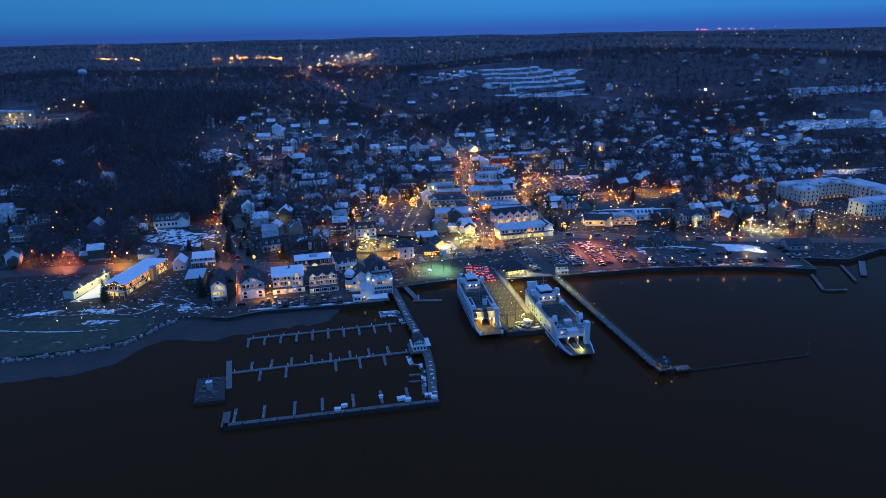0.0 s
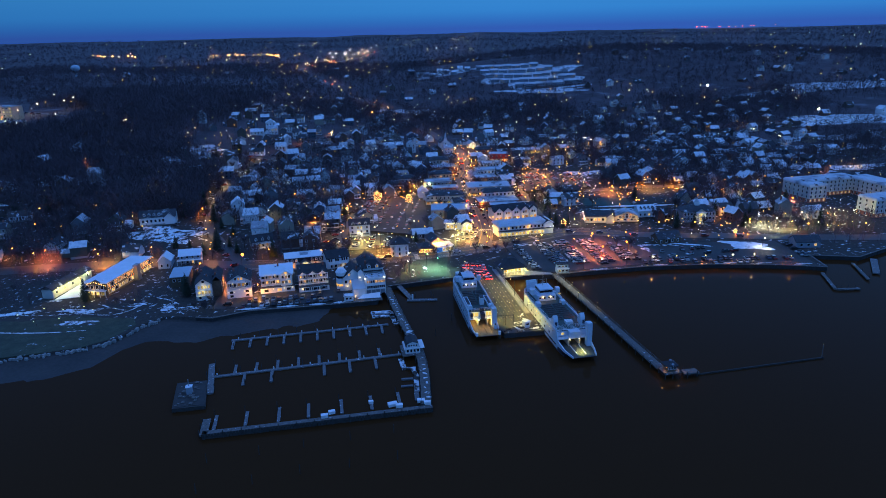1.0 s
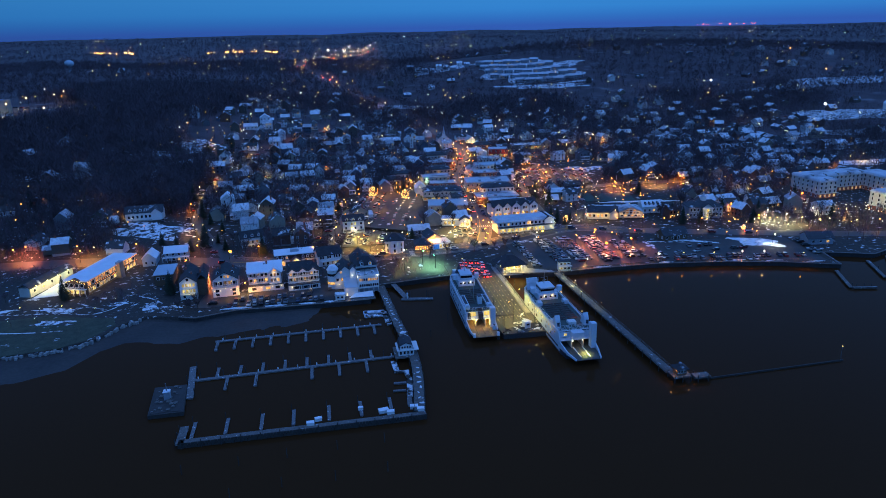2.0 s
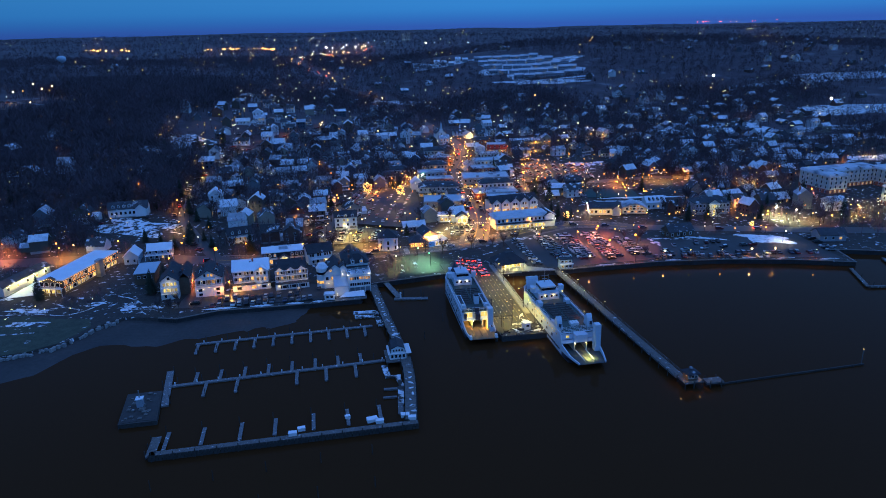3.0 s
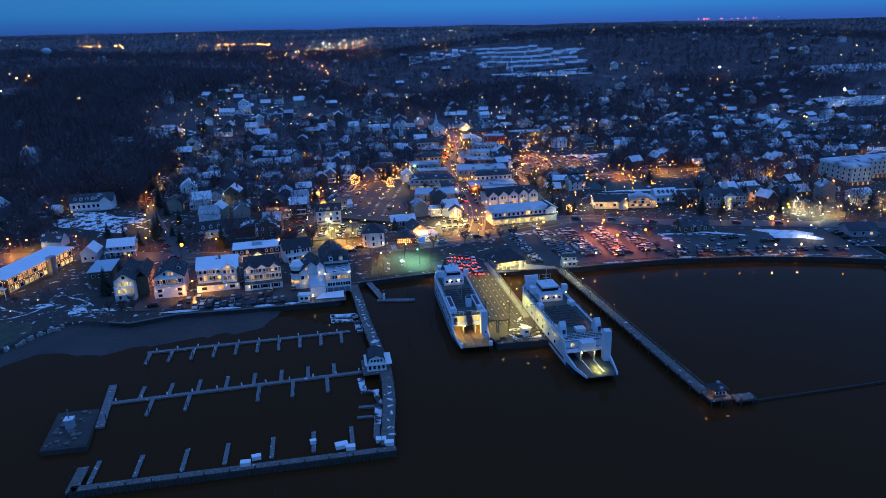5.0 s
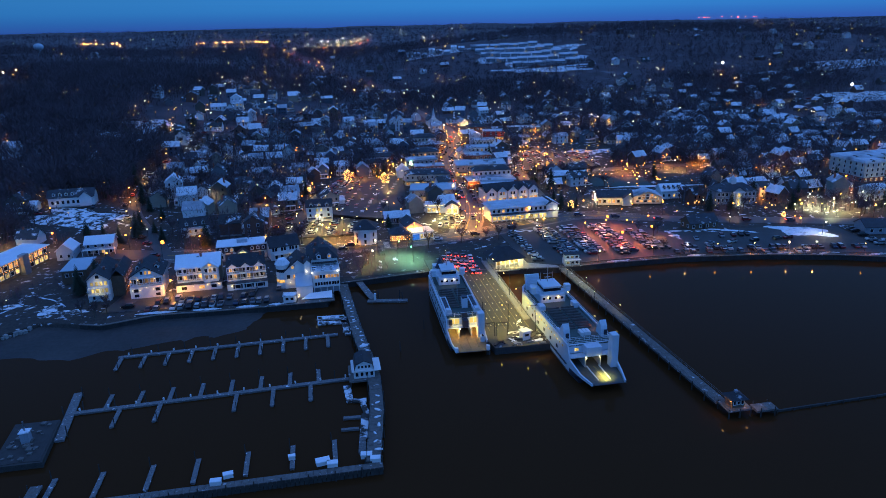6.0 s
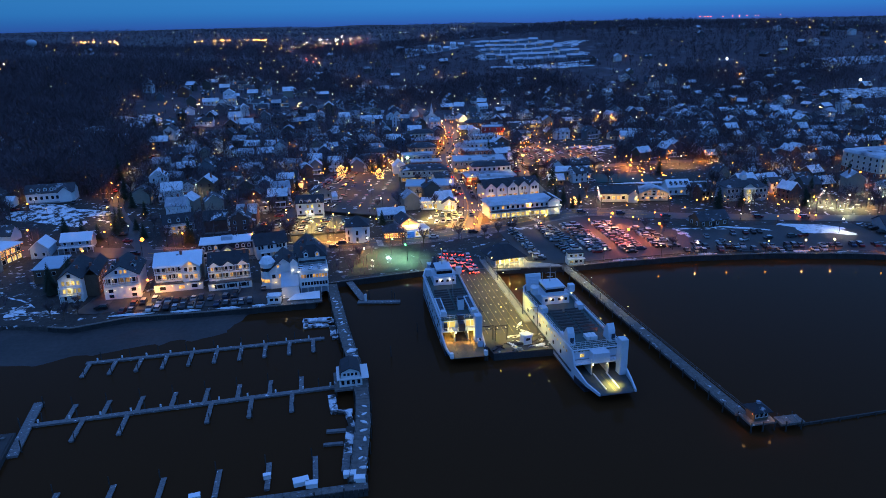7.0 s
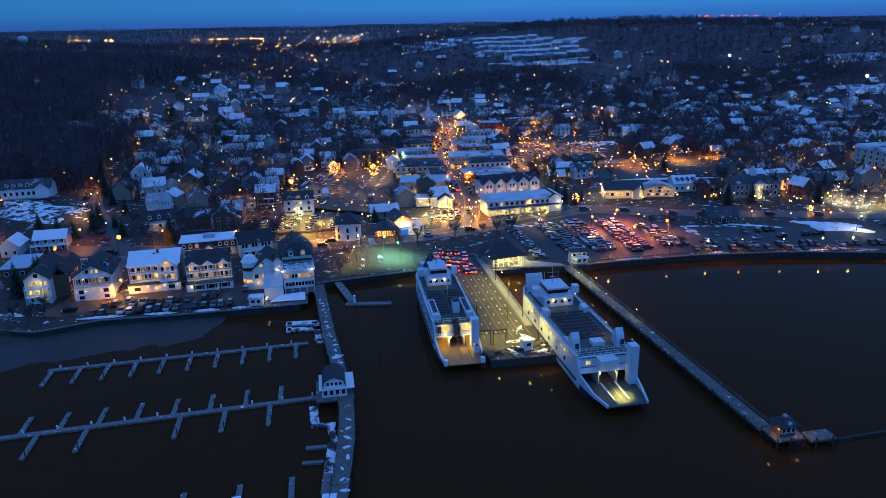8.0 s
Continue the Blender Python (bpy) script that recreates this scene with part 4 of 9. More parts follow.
    if twin:
        for s in (-1, 1):
            bm = bmesh.new()
            prof = [(0, -2.4), (0, 2.0), (2.6, 1.3), (4.7, -0.4), (3.2, -1.4)]
            near, far_ = ([bm.verts.new((s * u, y, z)) for z, y in prof] for u in (-1.1, 0.9))
            bm.faces.new(near)
            bm.faces.new(far_[::-1])
            for i in range(5):
                bm.faces.new((near[i], near[(i + 1) % 5], far_[(i + 1) % 5], far_[i]))
            bmesh.ops.recalc_face_normals(bm, faces=bm.faces)
            part("fin", bm, M["hull_white"], f, "pointed white vent tower", at=pose(s * (b - 1.1), yb + 5.6, 8.2))
            part("fin_louvre", boxes((-0.5, -1.9, 0.4, 0.5, -1.75, 2.2)), M["hull_dark"], f, at=pose(s * (b - 1.1), yb + 4.9, 8.4))
            part("fin_base", boxes((s * (b - 0.4) - 0.4, yb + 6.5, 8.76, s * (b - 0.4) + 0.4, yb + 9.5, 9.9)), M["hull_white"], f)
        bm = bmesh.new()
        for k in range(3):
            box(bm, -0.8 + k * 1.1, yb + 5.2, 8.25, 0.15 + k * 1.1, yb + 8, 9.3)
        part("life_raft", bm, M["trim"], f, "white raft canisters")
    # bow gallery bridging over the vehicle door
    bm = bmesh.new()
    box(bm, -b + 0.45, yb, 5.6, b - 0.45, yb + 1.6, 7.8)
    part("lintel", bm, M["hull_white"], f)
    bm = bmesh.new()
    if twin:
        box(bm, -b * 0.3, yb - 2.9, 5.4, b * 0.36, yb + 0.2, 8.2)
    else:
        box(bm, -1.7, yb - 0.6, 5.4, 1.7, yb - 0.05, 7.8)
    part("control_house", bm, M["hull_white"], f)
    bm = bmesh.new()
    box(bm, -b + 0.3, yb - 2.4, 5.1, b - 0.3, yb, 5.4)
    part("gallery", bm, M["hull_white"], f)
    bm = bmesh.new()
    railing(bm, [(-b + 0.4, yb - 2.3), (b - 0.4, yb - 2.3)], 5.4, 1.0)
    part("gallery_rail", bm, M["trim"], f)
    if twin:
        part("second_gallery", boxes((-b + 0.4, yb + 0.0, 7.75, b - 0.4, yb + 0.6, 8.25)), M["hull_white"], f)
        bm = bmesh.new()
        railing(bm, [(-b + 0.4, yb + 2.6), (b - 0.4, yb + 2.6)], 8.2, 1.1)
        part("front_rail", bm, M["trim"], f)
        for px in (-4.2, 3.0):
            part("gallery_window", window_mesh(1.2, 1.0, "lit_yellow"), None, f, at=pose(px, yb, 6.7))
    else:
        for px in (-4.2, -2.4, 2.2, 4.0):
            part("gallery_window", window_mesh(1.6, 1.8, "saloon"), None, f, at=pose(px, yb, 6.6))
        part("stair", boxes((-0.9, yb - 2.9, 5.4, 0.9, yb - 0.65, 7.8)), M["hull_dark"], f)
        part("stair_hood", boxes((-0.9, yb - 0.5, 7.82, 0.9, yb + 2, 9.4)), M["hull_dark"], f)
        part("winch", boxes((-b + 1.0, yb - 1.7, 5.4, -b + 2.0, yb - 0.6, 7.6)), M["hull_dark"], f)
        part("ramp_box", boxes((b - 2.4, yb - 8, 2.3, b - 1.0, yb - 6, 4.2)), M["hull_white"], f)
        for px in (-b * 0.45, 0, b * 0.42):
            bm = bmesh.new()
            bar(bm, (px, -length + 3, 2.3), (px, yb - 2, 2.5), 0.22)
            part("lane_rail", bm, M["deck_car"], f)
        for sx in (-1, 1):
            part("bollard", boxes((sx * b * 0.8 - 0.5, -length + 0.1, 2.3, sx * b * 0.8 + 0.5, -length + 1.4, 3.7)), M["trim"], f)
    # bow tower on one corner
    bm = bmesh.new()
    box(bm, b - 2.7, yb - 5.2, 2.3, b - 0.5, yb - 2.6, 12.6 if twin else 10.9)
    bmesh.ops.bevel(bm, geom=bm.edges[:], offset=0.15, segments=1, affect="EDGES")
    part("bow_tower", bm, M["hull_white"], f)
    # inner bulkheads of the vehicle deck
    bm = bmesh.new()
    for s in (-0.36, 0.3):
        box(bm, s * b - 0.15, yb - 3, 2.26, s * b + 0.15, -20, 5.3)
    part("casing", bm, M["cream_wall"], f)
    if twin:
        for px, py in ((-b * 0.28, -length + 2.5), (b * 0.22, -length + 2.5)):
            bm = bmesh.new()
            bar(bm, (px, py, 2.35), (px * 1.05, yb - 3, 2.5), 0.3)
            part("lane_rail", bm, M["trim"], f)
        bm = boxes((0.25, -length + 1.5, 2.262, 0.37, yb - 3, 2.268), (-0.13, -length + 1.5, 2.262, -0.01, yb - 3, 2.268))
        part("deck_line", bm, M["lane_paint"], f, "faded yellow deck line")
    # deck lights on the gallery and wheelhouse
    lit = bmesh.new()
    for px in (-b * 0.3, b * 0.3):
        ball(lit, px, yb - 2.55, 4.9, 0.28)
    part("floodlight", lit, M["white_lamp"], f)
    lit = bmesh.new()
    for px in (-b * 0.25, b * 0.25):
        ball(lit, px, -19.3, 10.2, 0.3)
    part("floodlight", lit, M["warm_lamp"] if twin else M["white_lamp"], f)
    return f


WARM, AMBER, WHITE = (1.0, 0.6, 0.17), (1.0, 0.3, 0.02), (1.0, 0.88, 0.6)
east_ferry = ferry(45.0, 326.0, 10.5, 65.4, 14.2, True, "white car ferry with an open lit bow ramp and twin fins")
west_ferry = ferry(11.0, 345.0, 8.5, 62.0, 12.4, False, "white car ferry with a wide yellow-lit vehicle door")
for px in (-2.2, 2.2):
    lamp_light(px, -65.4 + 10.6, 4.6, (1, 0.8, 0.15), 30, east_ferry)
    lamp_light(px * 1.3, -62.0 + 10.8, 4.6, (1, 0.6, 0.1), 420, west_ferry)
    lamp_light(px * 1.5, -62.0 + 16.5, 4.4, (1, 0.8, 0.15), 170, west_ferry)
for px in (-3.6, 3.2):
    lamp_light(px, -62 + 12.6, 7.0, (1, 0.8, 0.2), 120, west_ferry)
lamp_light(0, -65.4 + 18, 4.4, WARM, 20, east_ferry)
for px in (-1.8, 1.8):
    lamp_light(px, -20.2, 9.6, (1, 0.6, 0.25), 26, east_ferry)
    lamp_light(px, -20.2, 9.6, (1, 0.6, 0.5), 14, west_ferry)
lamp_light(5.0, -41.5, 9.6, AMBER, 70, east_ferry)
for k in range(3):
    lamp_light(-9.6, -24 - k * 8.5, 6.0, (1, 0.85, 0.3), 80, east_ferry)

# ---- landing between the ferries ----
# spot without a fitting, added to throw the yellow patch on the bow deck
lamp_light(0.5, -65.4 + 4.5, 5.0, (1, 0.88, 0.2), 3200, east_ferry, cone=115)


def landing():
    d = thing("ferry_landing", 18, 360, 2.0, 10, "paved ferry staging apron with painted lanes", "landing", kind="structure")
    bm = bmesh.new()
    slab(bm, [(-5.2, -62), (-3.8, -74.8), (15.2, -75.5), (14.2, -58), (14.2, 8), (-12, 14), (-12, -1), (-3.4, -4)], -6, 0.25)
    bmesh.ops.recalc_face_normals(bm, faces=bm.faces)
    part("apron", bm, M["asphalt"], d)
    bm = bmesh.new()
    for k in range(7):
        x = -4.9 + k * 2.65
        y1 = 2 - k * 0.6
        box(bm, x - 0.05, -62, 0.25, x + 0.05, y1, 0.27)
    part("lane_line", bm, M["lane_paint"], d)
    bm = bmesh.new()
    box(bm, -0.16, -0.5, 0.25, 0.16, 0.5, 0.27)
    num = to_mesh("lane_mark", bm, M["paint_line"])
    for k in range(6):
        for j in range(9):
            part("lane_mark", num, None, d, at=pose(-3.57 + k * 2.65, -58 + j * 6.2, 0))
    return d


landing()


# ---- waterfront inns and hotel ----
def balcony(p, x0, x1, y, z, depth=1.6, columns=0, drop=2.8):
    """A timber balcony along a front: floor, rail with balusters, and columns down to the one below."""
    b = part("balcony", boxes((x0, y - depth, z - 0.18, x1, y - 0.004, z)), M["trim"], p)
    bm = bmesh.new()
    bar(bm, (x0, y - depth + 0.06, z + 1.0), (x1, y - depth + 0.06, z + 1.0), 0.1)
    k = max(2, int((x1 - x0) / 0.45))
    for i in range(k + 1):
        x = x0 + (x1 - x0) * i / k
        bar(bm, (x, y - depth + 0.06, z), (x, y - depth + 0.06, z + 1.0), 0.05)
    part("rail", bm, M["trim"], b)
    for i in range(columns):
        x = x0 + 0.1 + (x1 - x0 - 0.2) * i / max(1, columns - 1)
        part("column", boxes((x - 0.1, y - depth + 0.02, z - drop, x + 0.1, y - depth + 0.22, z - 0.18)), M["trim"], b)
    return b


def wall_lamp(p, x, y, z, watts=60, colour=(1, 0.6, 0.18), glass="warm_lamp", r=0.13):
    bm = bmesh.new()
    ball(bm, x, y - 0.15, z, r)
    part("wall_lamp", bm, M[glass], p)
    if watts:
        lamp_light(x, y - 0.9, z, colour, watts * 0.26, p)


def dormer(p, x, y, z, w=1.5, d=2.6, h=1.4, wall="white_wall", roof="shingle", glass="dark_glass"):
    q = part("dormer", gable_body(w, d, h, 0.7, "y"), M[wall], p, at=pose(x, y, z))
    part("dormer_roof", gable(w, d, 0.7, 0.22, 0.12, "y"), M[roof], q, at=pose(0, 0, h))
    part("dormer_window", window_mesh(w * 0.55, 0.95, glass), None, q, at=pose(0, -d / 2, h * 0.62))


def row_windows(p, xs, y, z, w, h, glasses, turn=0):
    for x, g in zip(xs, glasses):
        part("window", window_mesh(w, h, g), None, p, at=pose(x, y, z, 0, 0, turn))


L_, D_ = "lit_window", "dark_glass"

# hotel on the corner of the basin
hot = thing("hotel", -32.6, 336.2, 2.1, 12, "white harbour hotel with dark roofs, turret and floodlit terrace", "hotel")
part("ground_floor", boxes((-5, 1.5, 0, 5, 20, 2.6)), M["grey_wall"], hot)
part("wall", boxes((-5, 0, 2.6, 5, 20, 8.4)), M["white_wall"], hot)
part("parapet", boxes((-5.3, -0.3, 8.4, 5.3, 0.1, 9.2), (-5.3, 0.1, 8.4, -5.0, 9, 9.2), (5.0, 0.1, 8.4, 5.3, 9, 9.2)), M["trim"], hot)
part("terrace", boxes((-5, 0.1, 8.4, 5, 9, 8.5)), M["flat_roof"], hot)
for k in range(5):
    part("column", boxes((-4.8 + k * 2.35, 0.05, 0, -4.5 + k * 2.35, 0.35, 2.6)), M["trim"], hot)
for k in range(3):
    row_windows(hot, [-3.9 + k * 3.1, -2.9 + k * 3.1, -1.9 + k * 3.1 - 0.0], 0, 6.9, 0.8, 1.3, [L_ if k != 1 else D_, L_, D_ if k == 0 else L_])
    row_windows(hot, [-3.9 + k * 3.1, -2.9 + k * 3.1, -1.9 + k * 3.1], 0, 4.1, 0.8, 1.3, [D_, D_, D_])
for k in range(5):
    row_windows(hot, [5], 2 + k * 3.6, 6.8, 1.2, 1.4, [L_ if k in (1, 3) else D_], 90)
    row_windows(hot, [5], 2 + k * 3.6, 4.0, 1.2, 1.4, [D_], 90)
part("upper_wall", boxes((-5, 9, 8.4, 5, 20, 11)), M["white_wall"], hot)
part("upper_roof", hip(10, 11, 3.6, 0.6, 0.3), M["black_roof"], hot, at=pose(0, 14.5, 11))
dormer(hot, -2, 9.6, 11.2, 1.6, 3.0, 1.5, roof="black_roof")
dormer(hot, 2, 9.6, 11.2, 1.6, 3.0, 1.5, roof="black_roof", glass=L_)
part("rear_wall", boxes((-6, 20, 0, 4, 33, 9)), M["white_wall"], hot)
part("rear_roof", gable(10, 13, 4, 0.5, 0.25, "y"), M["black_roof"], hot, at=pose(-1, 26.5, 9))
part("gable_wall", gable_body(10, 12.9, 0.5, 3.9, "y"), M["white_wall"], hot, at=pose(-1, 26.5, 8.6))
part("wing_wall", boxes((-15.5, 9, 0, -5.004, 22, 7)), M["white_wall"], hot)
part("wing_roof", gable(10.5, 13, 4.4, 0.5, 0.25, "y"), M["black_roof"], hot, at=pose(-10.2, 15.5, 7))
part("wing_gable", gable_body(10.4, 12.9, 0.4, 4.2, "y"), M["white_wall"], hot, at=pose(-10.2, 15.5, 6.7))
part("stair_tower", gable_body(2.6, 4, 10.4, 1.4, "y"), M["white_wall"], hot, at=pose(-6.6, 8.6, 0))
part("stair_roof", gable(2.6, 4, 1.4, 0.3, 0.2, "y"), M["shingle"], hot, at=pose(-6.6, 8.6, 10.4))
for k in range(4):
    row_windows(hot, [-14 + k * 2.3], 9, 4.8, 1.2, 1.5, [L_ if k == 1 else D_])
tur = part("turret", (lambda b: (post(b, 0, 0, 0, 9.5, 2.6, 2.6, 12), b)[1])(bmesh.new()), M["white_wall"], hot, at=pose(-16.0, 12.0, 0))
part("turret_cap", (lambda b: (post(b, 0, 0, 9.5, 11.5, 3.0, 1.6, 12), b)[1])(bmesh.new()), M["snow"], tur)
part("turret_windows", (lambda b: (post(b, 0, 0, 6.6, 7.8, 2.64, 2.64, 12), b)[1])(bmesh.new()), M["dark_glass"], tur)
part("lower_windows", (lambda b: (post(b, 0, 0, 2.4, 3.6, 2.64, 2.64, 12), b)[1])(bmesh.new()), M["lit_window"], tur)
bm = bmesh.new()
v = [bm.verts.new(q) for q in ((-11.5, -2.5, 4.4), (-5.2, -2.5, 4.4), (-5.2, 8.8, 6.0), (-11.5, 8.8, 6.0), (-11.5, -2.5, 4.65), (-5.2, -2.5, 4.65), (-5.2, 8.8, 6.25), (-11.5, 8.8, 6.25))]
for q in ((0, 3, 2, 1), (4, 5, 6, 7), (0, 1, 5, 4), (1, 2, 6, 5), (2, 3, 7, 6), (3, 0, 4, 7)):
    bm.faces.new([v[i] for i in q])
part("canopy", bm, M["teal_roof"], hot, "pale lean-to roof over the side terrace")
part("canopy_wall", boxes((-11.3, -2.3, 0, -5.3, 8.6, 4.35)), M["white_wall"], hot)
for px, py, pz, w in ((-5.1, -0.4, 8.9, 110), (4.4, -0.4, 8.9, 110), (-7, 6.2, 7.4, 60)):
    wall_lamp(hot, px, py, pz, w, (0.95, 0.95, 0.8), "white_lamp", 0.24)
wall_lamp(hot, 5.4, 9, 6.2, 120, (1, 0.75, 0.3))
wall_lamp(hot, -13.5, 8.6, 2.6, 160, (1, 0.75, 0.3))
x_, y_ = -35.5, 331.5
ter = thing("terrace_deck", -35.4, 328.6, 2.3, 10, "timber harbour terrace with a white canvas and two lamps", "terrace")
part("deck", boxes((-7, -1.4, -0.3, 6.5, 5.2, 0.05)), M["timber"], ter)
bm = bmesh.new()
v = [bm.verts.new(q) for q in ((-5.5, 1.2, 0.4), (5.8, 0.6, 0.4), (5.8, 5.0, 1.5), (-2.5, 4.6, 1.2), (-5.5, 1.2, 0.55), (5.8, 0.6, 0.55), (5.8, 5.0, 1.65), (-2.5, 4.6, 1.35))]
for q in ((0, 3, 2, 1), (4, 5, 6, 7), (0, 1, 5, 4), (1, 2, 6, 5), (2, 3, 7, 6), (3, 0, 4, 7)):
    bm.faces.new([v[i] for i in q])
bmesh.ops.recalc_face_normals(bm, faces=bm.faces)
part("canvas", bm, M["clean_snow"], ter, "snow-white canvas awning")
for px in (-6.4, -6.2):
    wall_lamp(ter, px, 0.4 + (px + 6.4) * 9, 2.0, 150, (1, 0.8, 0.45), "warm_lamp", 0.2)
# roof clutter of the hotel
for px, py, pz, w, d, h in ((-3.4, 12, 13.2, 0.9, 0.9, 1.8), (3.2, 17, 12.6, 1.0, 1.4, 1.6), (0.2, 18.4, 13.2, 0.7, 0.7, 2.0), (-2.6, 23, 12.0, 0.9, 0.9, 2.0), (1.6, 28, 11.4, 1.2, 1.0, 1.5), (-8, 13, 10.2, 0.9, 0.9, 1.8), (-12.6, 17, 9.4, 1.3, 1.0, 1.4)):
    part("chimney", boxes((px - w / 2, py - d / 2, pz - 1.6, px + w / 2, py + d / 2, pz + h - 0.6)), M["brick"] if w < 1 else M["steel"], hot)
for px, py in ((-3.2, 22.5), (2.0, 24.5), (-3.4, 28), (2.2, 30)):
    dormer(hot, px, py, 9.4, 1.5, 2.2, 1.5, "white_wall", "black_roof", L_ if py > 29 else D_)
dormer(hot, -12.2, 10.2, 7.6, 1.6, 2.6, 1.5, "white_wall", "black_roof", L_)
part("shed_roof", boxes((-4.8, 7.2, 9.6, 4.8, 8.99, 9.8)), M["black_roof"], hot, "dark canopy at the back of the terrace")
for k in range(5):
    part("terrace_post", boxes((-4.7 + k * 2.3, 7.25, 8.5, -4.55 + k * 2.3, 7.4, 9.6)), M["trim"], hot)
bm = bmesh.new()
railing(bm, [(-5.15, 8.8), (-5.15, -0.1), (5.15, -0.1), (5.15, 8.8)], 9.2, 0.7, 1.4)
part("terrace_rail", bm, M["trim"], hot)
first_table = None
for k in range(9):
    u, w = -3.8 + (k % 3) * 3.4 + rng.uniform(-0.4, 0.4), 1.3 + (k // 3) * 2.0 + rng.uniform(-0.3, 0.3)
    a = radians(12)
    at_ = pose(-32.6 + u * math.cos(a) - w * math.sin(a), 336.2 + u * math.sin(a) + w * math.cos(a), 2.1 + 8.5, 0, 0, rng.uniform(0, 90))
    if first_table is None:
        first_table = thing("terrace_table", 0, 0, 0, 0, "covered cafe table on the hotel terrace", "table", "terrace tables")
        part("tabletop", boxes((-0.7, -0.5, 0.7, 0.7, 0.5, 0.8)), M["snow"], first_table)
        part("leg", boxes((-0.08, -0.08, 0, 0.08, 0.08, 0.7)), M["dark_metal"], first_table)
        part("bench", boxes((-0.7, 0.62, 0, 0.7, 0.95, 0.45)), M["bench_wood"], first_table)
        first_table.matrix_basis = at_
    else:
        copy_thing(first_table, at_)
kio = thing("kiosk", -45.3, 329.0, 2.15, 6, "small white kiosk behind the sea wall", "kiosk")
part("wall", boxes((-2.2, -1.6, 0, 2.2, 1.6, 2.6)), M["white_wall"], kio)
part("roof", boxes((-2.5, -1.9, 2.6, 2.5, 1.9, 2.85)), M["snow"], kio)
row_windows(kio, [-0.9, 0.9], -1.6, 1.5, 1.1, 1.0, [D_, D_])

# yellow inn with stacked balconies, beside the lane
i1 = thing("inn", -117.5, 333.6, 2.1, 14, "cream gabled inn with yellow-lit stacked balconies", "inn")
part("wall", gable_body(7.5, 20, 8.6, 2.8, "y"), M["white_wall"], i1, at=pose(0, 10, 0))
part("roof", gable(7.5, 20, 2.8, 0.6, 0.25, "y"), M["black_roof"], i1, at=pose(0, 10, 8.6))
part("side_wall", boxes((3.754, 4, 0, 8.2, 22, 8.0)), M["brown_wall"], i1)
part("side_roof", gable(4.4, 18, 2.2, 0.4, 0.25, "y"), M["black_roof"], i1, at=pose(6, 13, 8.0))
for z in (2.9, 5.7):
    balcony(i1, -3.7, 3.7, 0, z, 1.7, 4, 2.6)
row_windows(i1, [-2.2, -0.6, 1.0, 2.6], 0, 6.9, 1.0, 1.7, ["lit_yellow"] * 4)
row_windows(i1, [-2.2, -0.6, 1.0, 2.6], 0, 4.1, 1.0, 1.7, ["lit_yellow"] * 4)
row_windows(i1, [-2.0, 2.0], 0, 1.5, 1.2, 1.4, [D_, "lit_yellow"])
row_windows(i1, [0], 0, 9.7, 1.2, 1.3, [D_])
for k in range(4):
    row_windows(i1, [8.2], 6 + k * 4, 5.6, 1.4, 1.5, [L_ if k == 0 else D_], 90)
    row_windows(i1, [8.2], 6 + k * 4, 2.4, 1.4, 1.5, [L_ if k == 2 else D_], 90)
for z in (4.6, 7.4):
    lamp_light(0, -1.2, z, (1, 0.8, 0.26), 60, i1)

# white inn with the big front gable
i2 = thing("inn", -101.0, 337.4, 2.1, 13, "white gabled inn with lamps and lit balconies", "inn")
part("wall", gable_body(11, 15, 8.4, 3.4, "y"), M["white_wall"], i2, at=pose(0, 7.5, 0))
part("roof", gable(11, 15, 3.4, 0.7, 0.25, "y"), M["black_roof"], i2, at=pose(0, 7.5, 8.4))
part("base_wall", boxes((-6, -1.6, 0, 6, -0.004, 4.6)), M["white_wall"], i2)
for z in (5.0,):
    balcony(i2, -5.8, 5.8, -0.1, z, 1.5, 0)
    for k in range(6):
        part("porch_column", boxes((-5.7 + k * 2.26, -1.5, 5.0, -5.5 + k * 2.26, -1.3, 8.0)), M["trim"], i2)
    part("porch_beam", boxes((-5.8, -1.6, 7.75, 5.8, -1.2, 8.05)), M["trim"], i2)
balcony(i2, -3.0, 3.0, 0, 8.2, 1.2, 0)
# flat dark panel that paints the shade behind the balcony
part("recess", boxes((-5.3, -0.06, 5.02, 5.3, -0.004, 7.7)), M["shade_wall"], i2, "dark tan panel painted as balcony shade")
row_windows(i2, [-4, -2, 0, 2, 4], -0.06, 6.3, 1.1, 1.8, [D_, D_, L_, L_, D_])
row_windows(i2, [-1.5, 0, 1.5], 0, 9.5, 0.9, 1.3, [D_, L_, L_])
row_windows(i2, [-3.8, 3.8], -1.6, 3.2, 1.6, 1.3, [D_, D_])
row_windows(i2, [-3.8, 3.8], -1.6, 1.2, 1.6, 1.2, [D_, D_])
for px in (-5.2, -2.4, 2.4, 5.2):
    wall_lamp(i2, px, -1.6, 3.4, 55)
wall_lamp(i2, 0, -1.6, 4.3, 50)
for px in (-3, 3):
    wall_lamp(i2, px, 0, 7.0, 45)

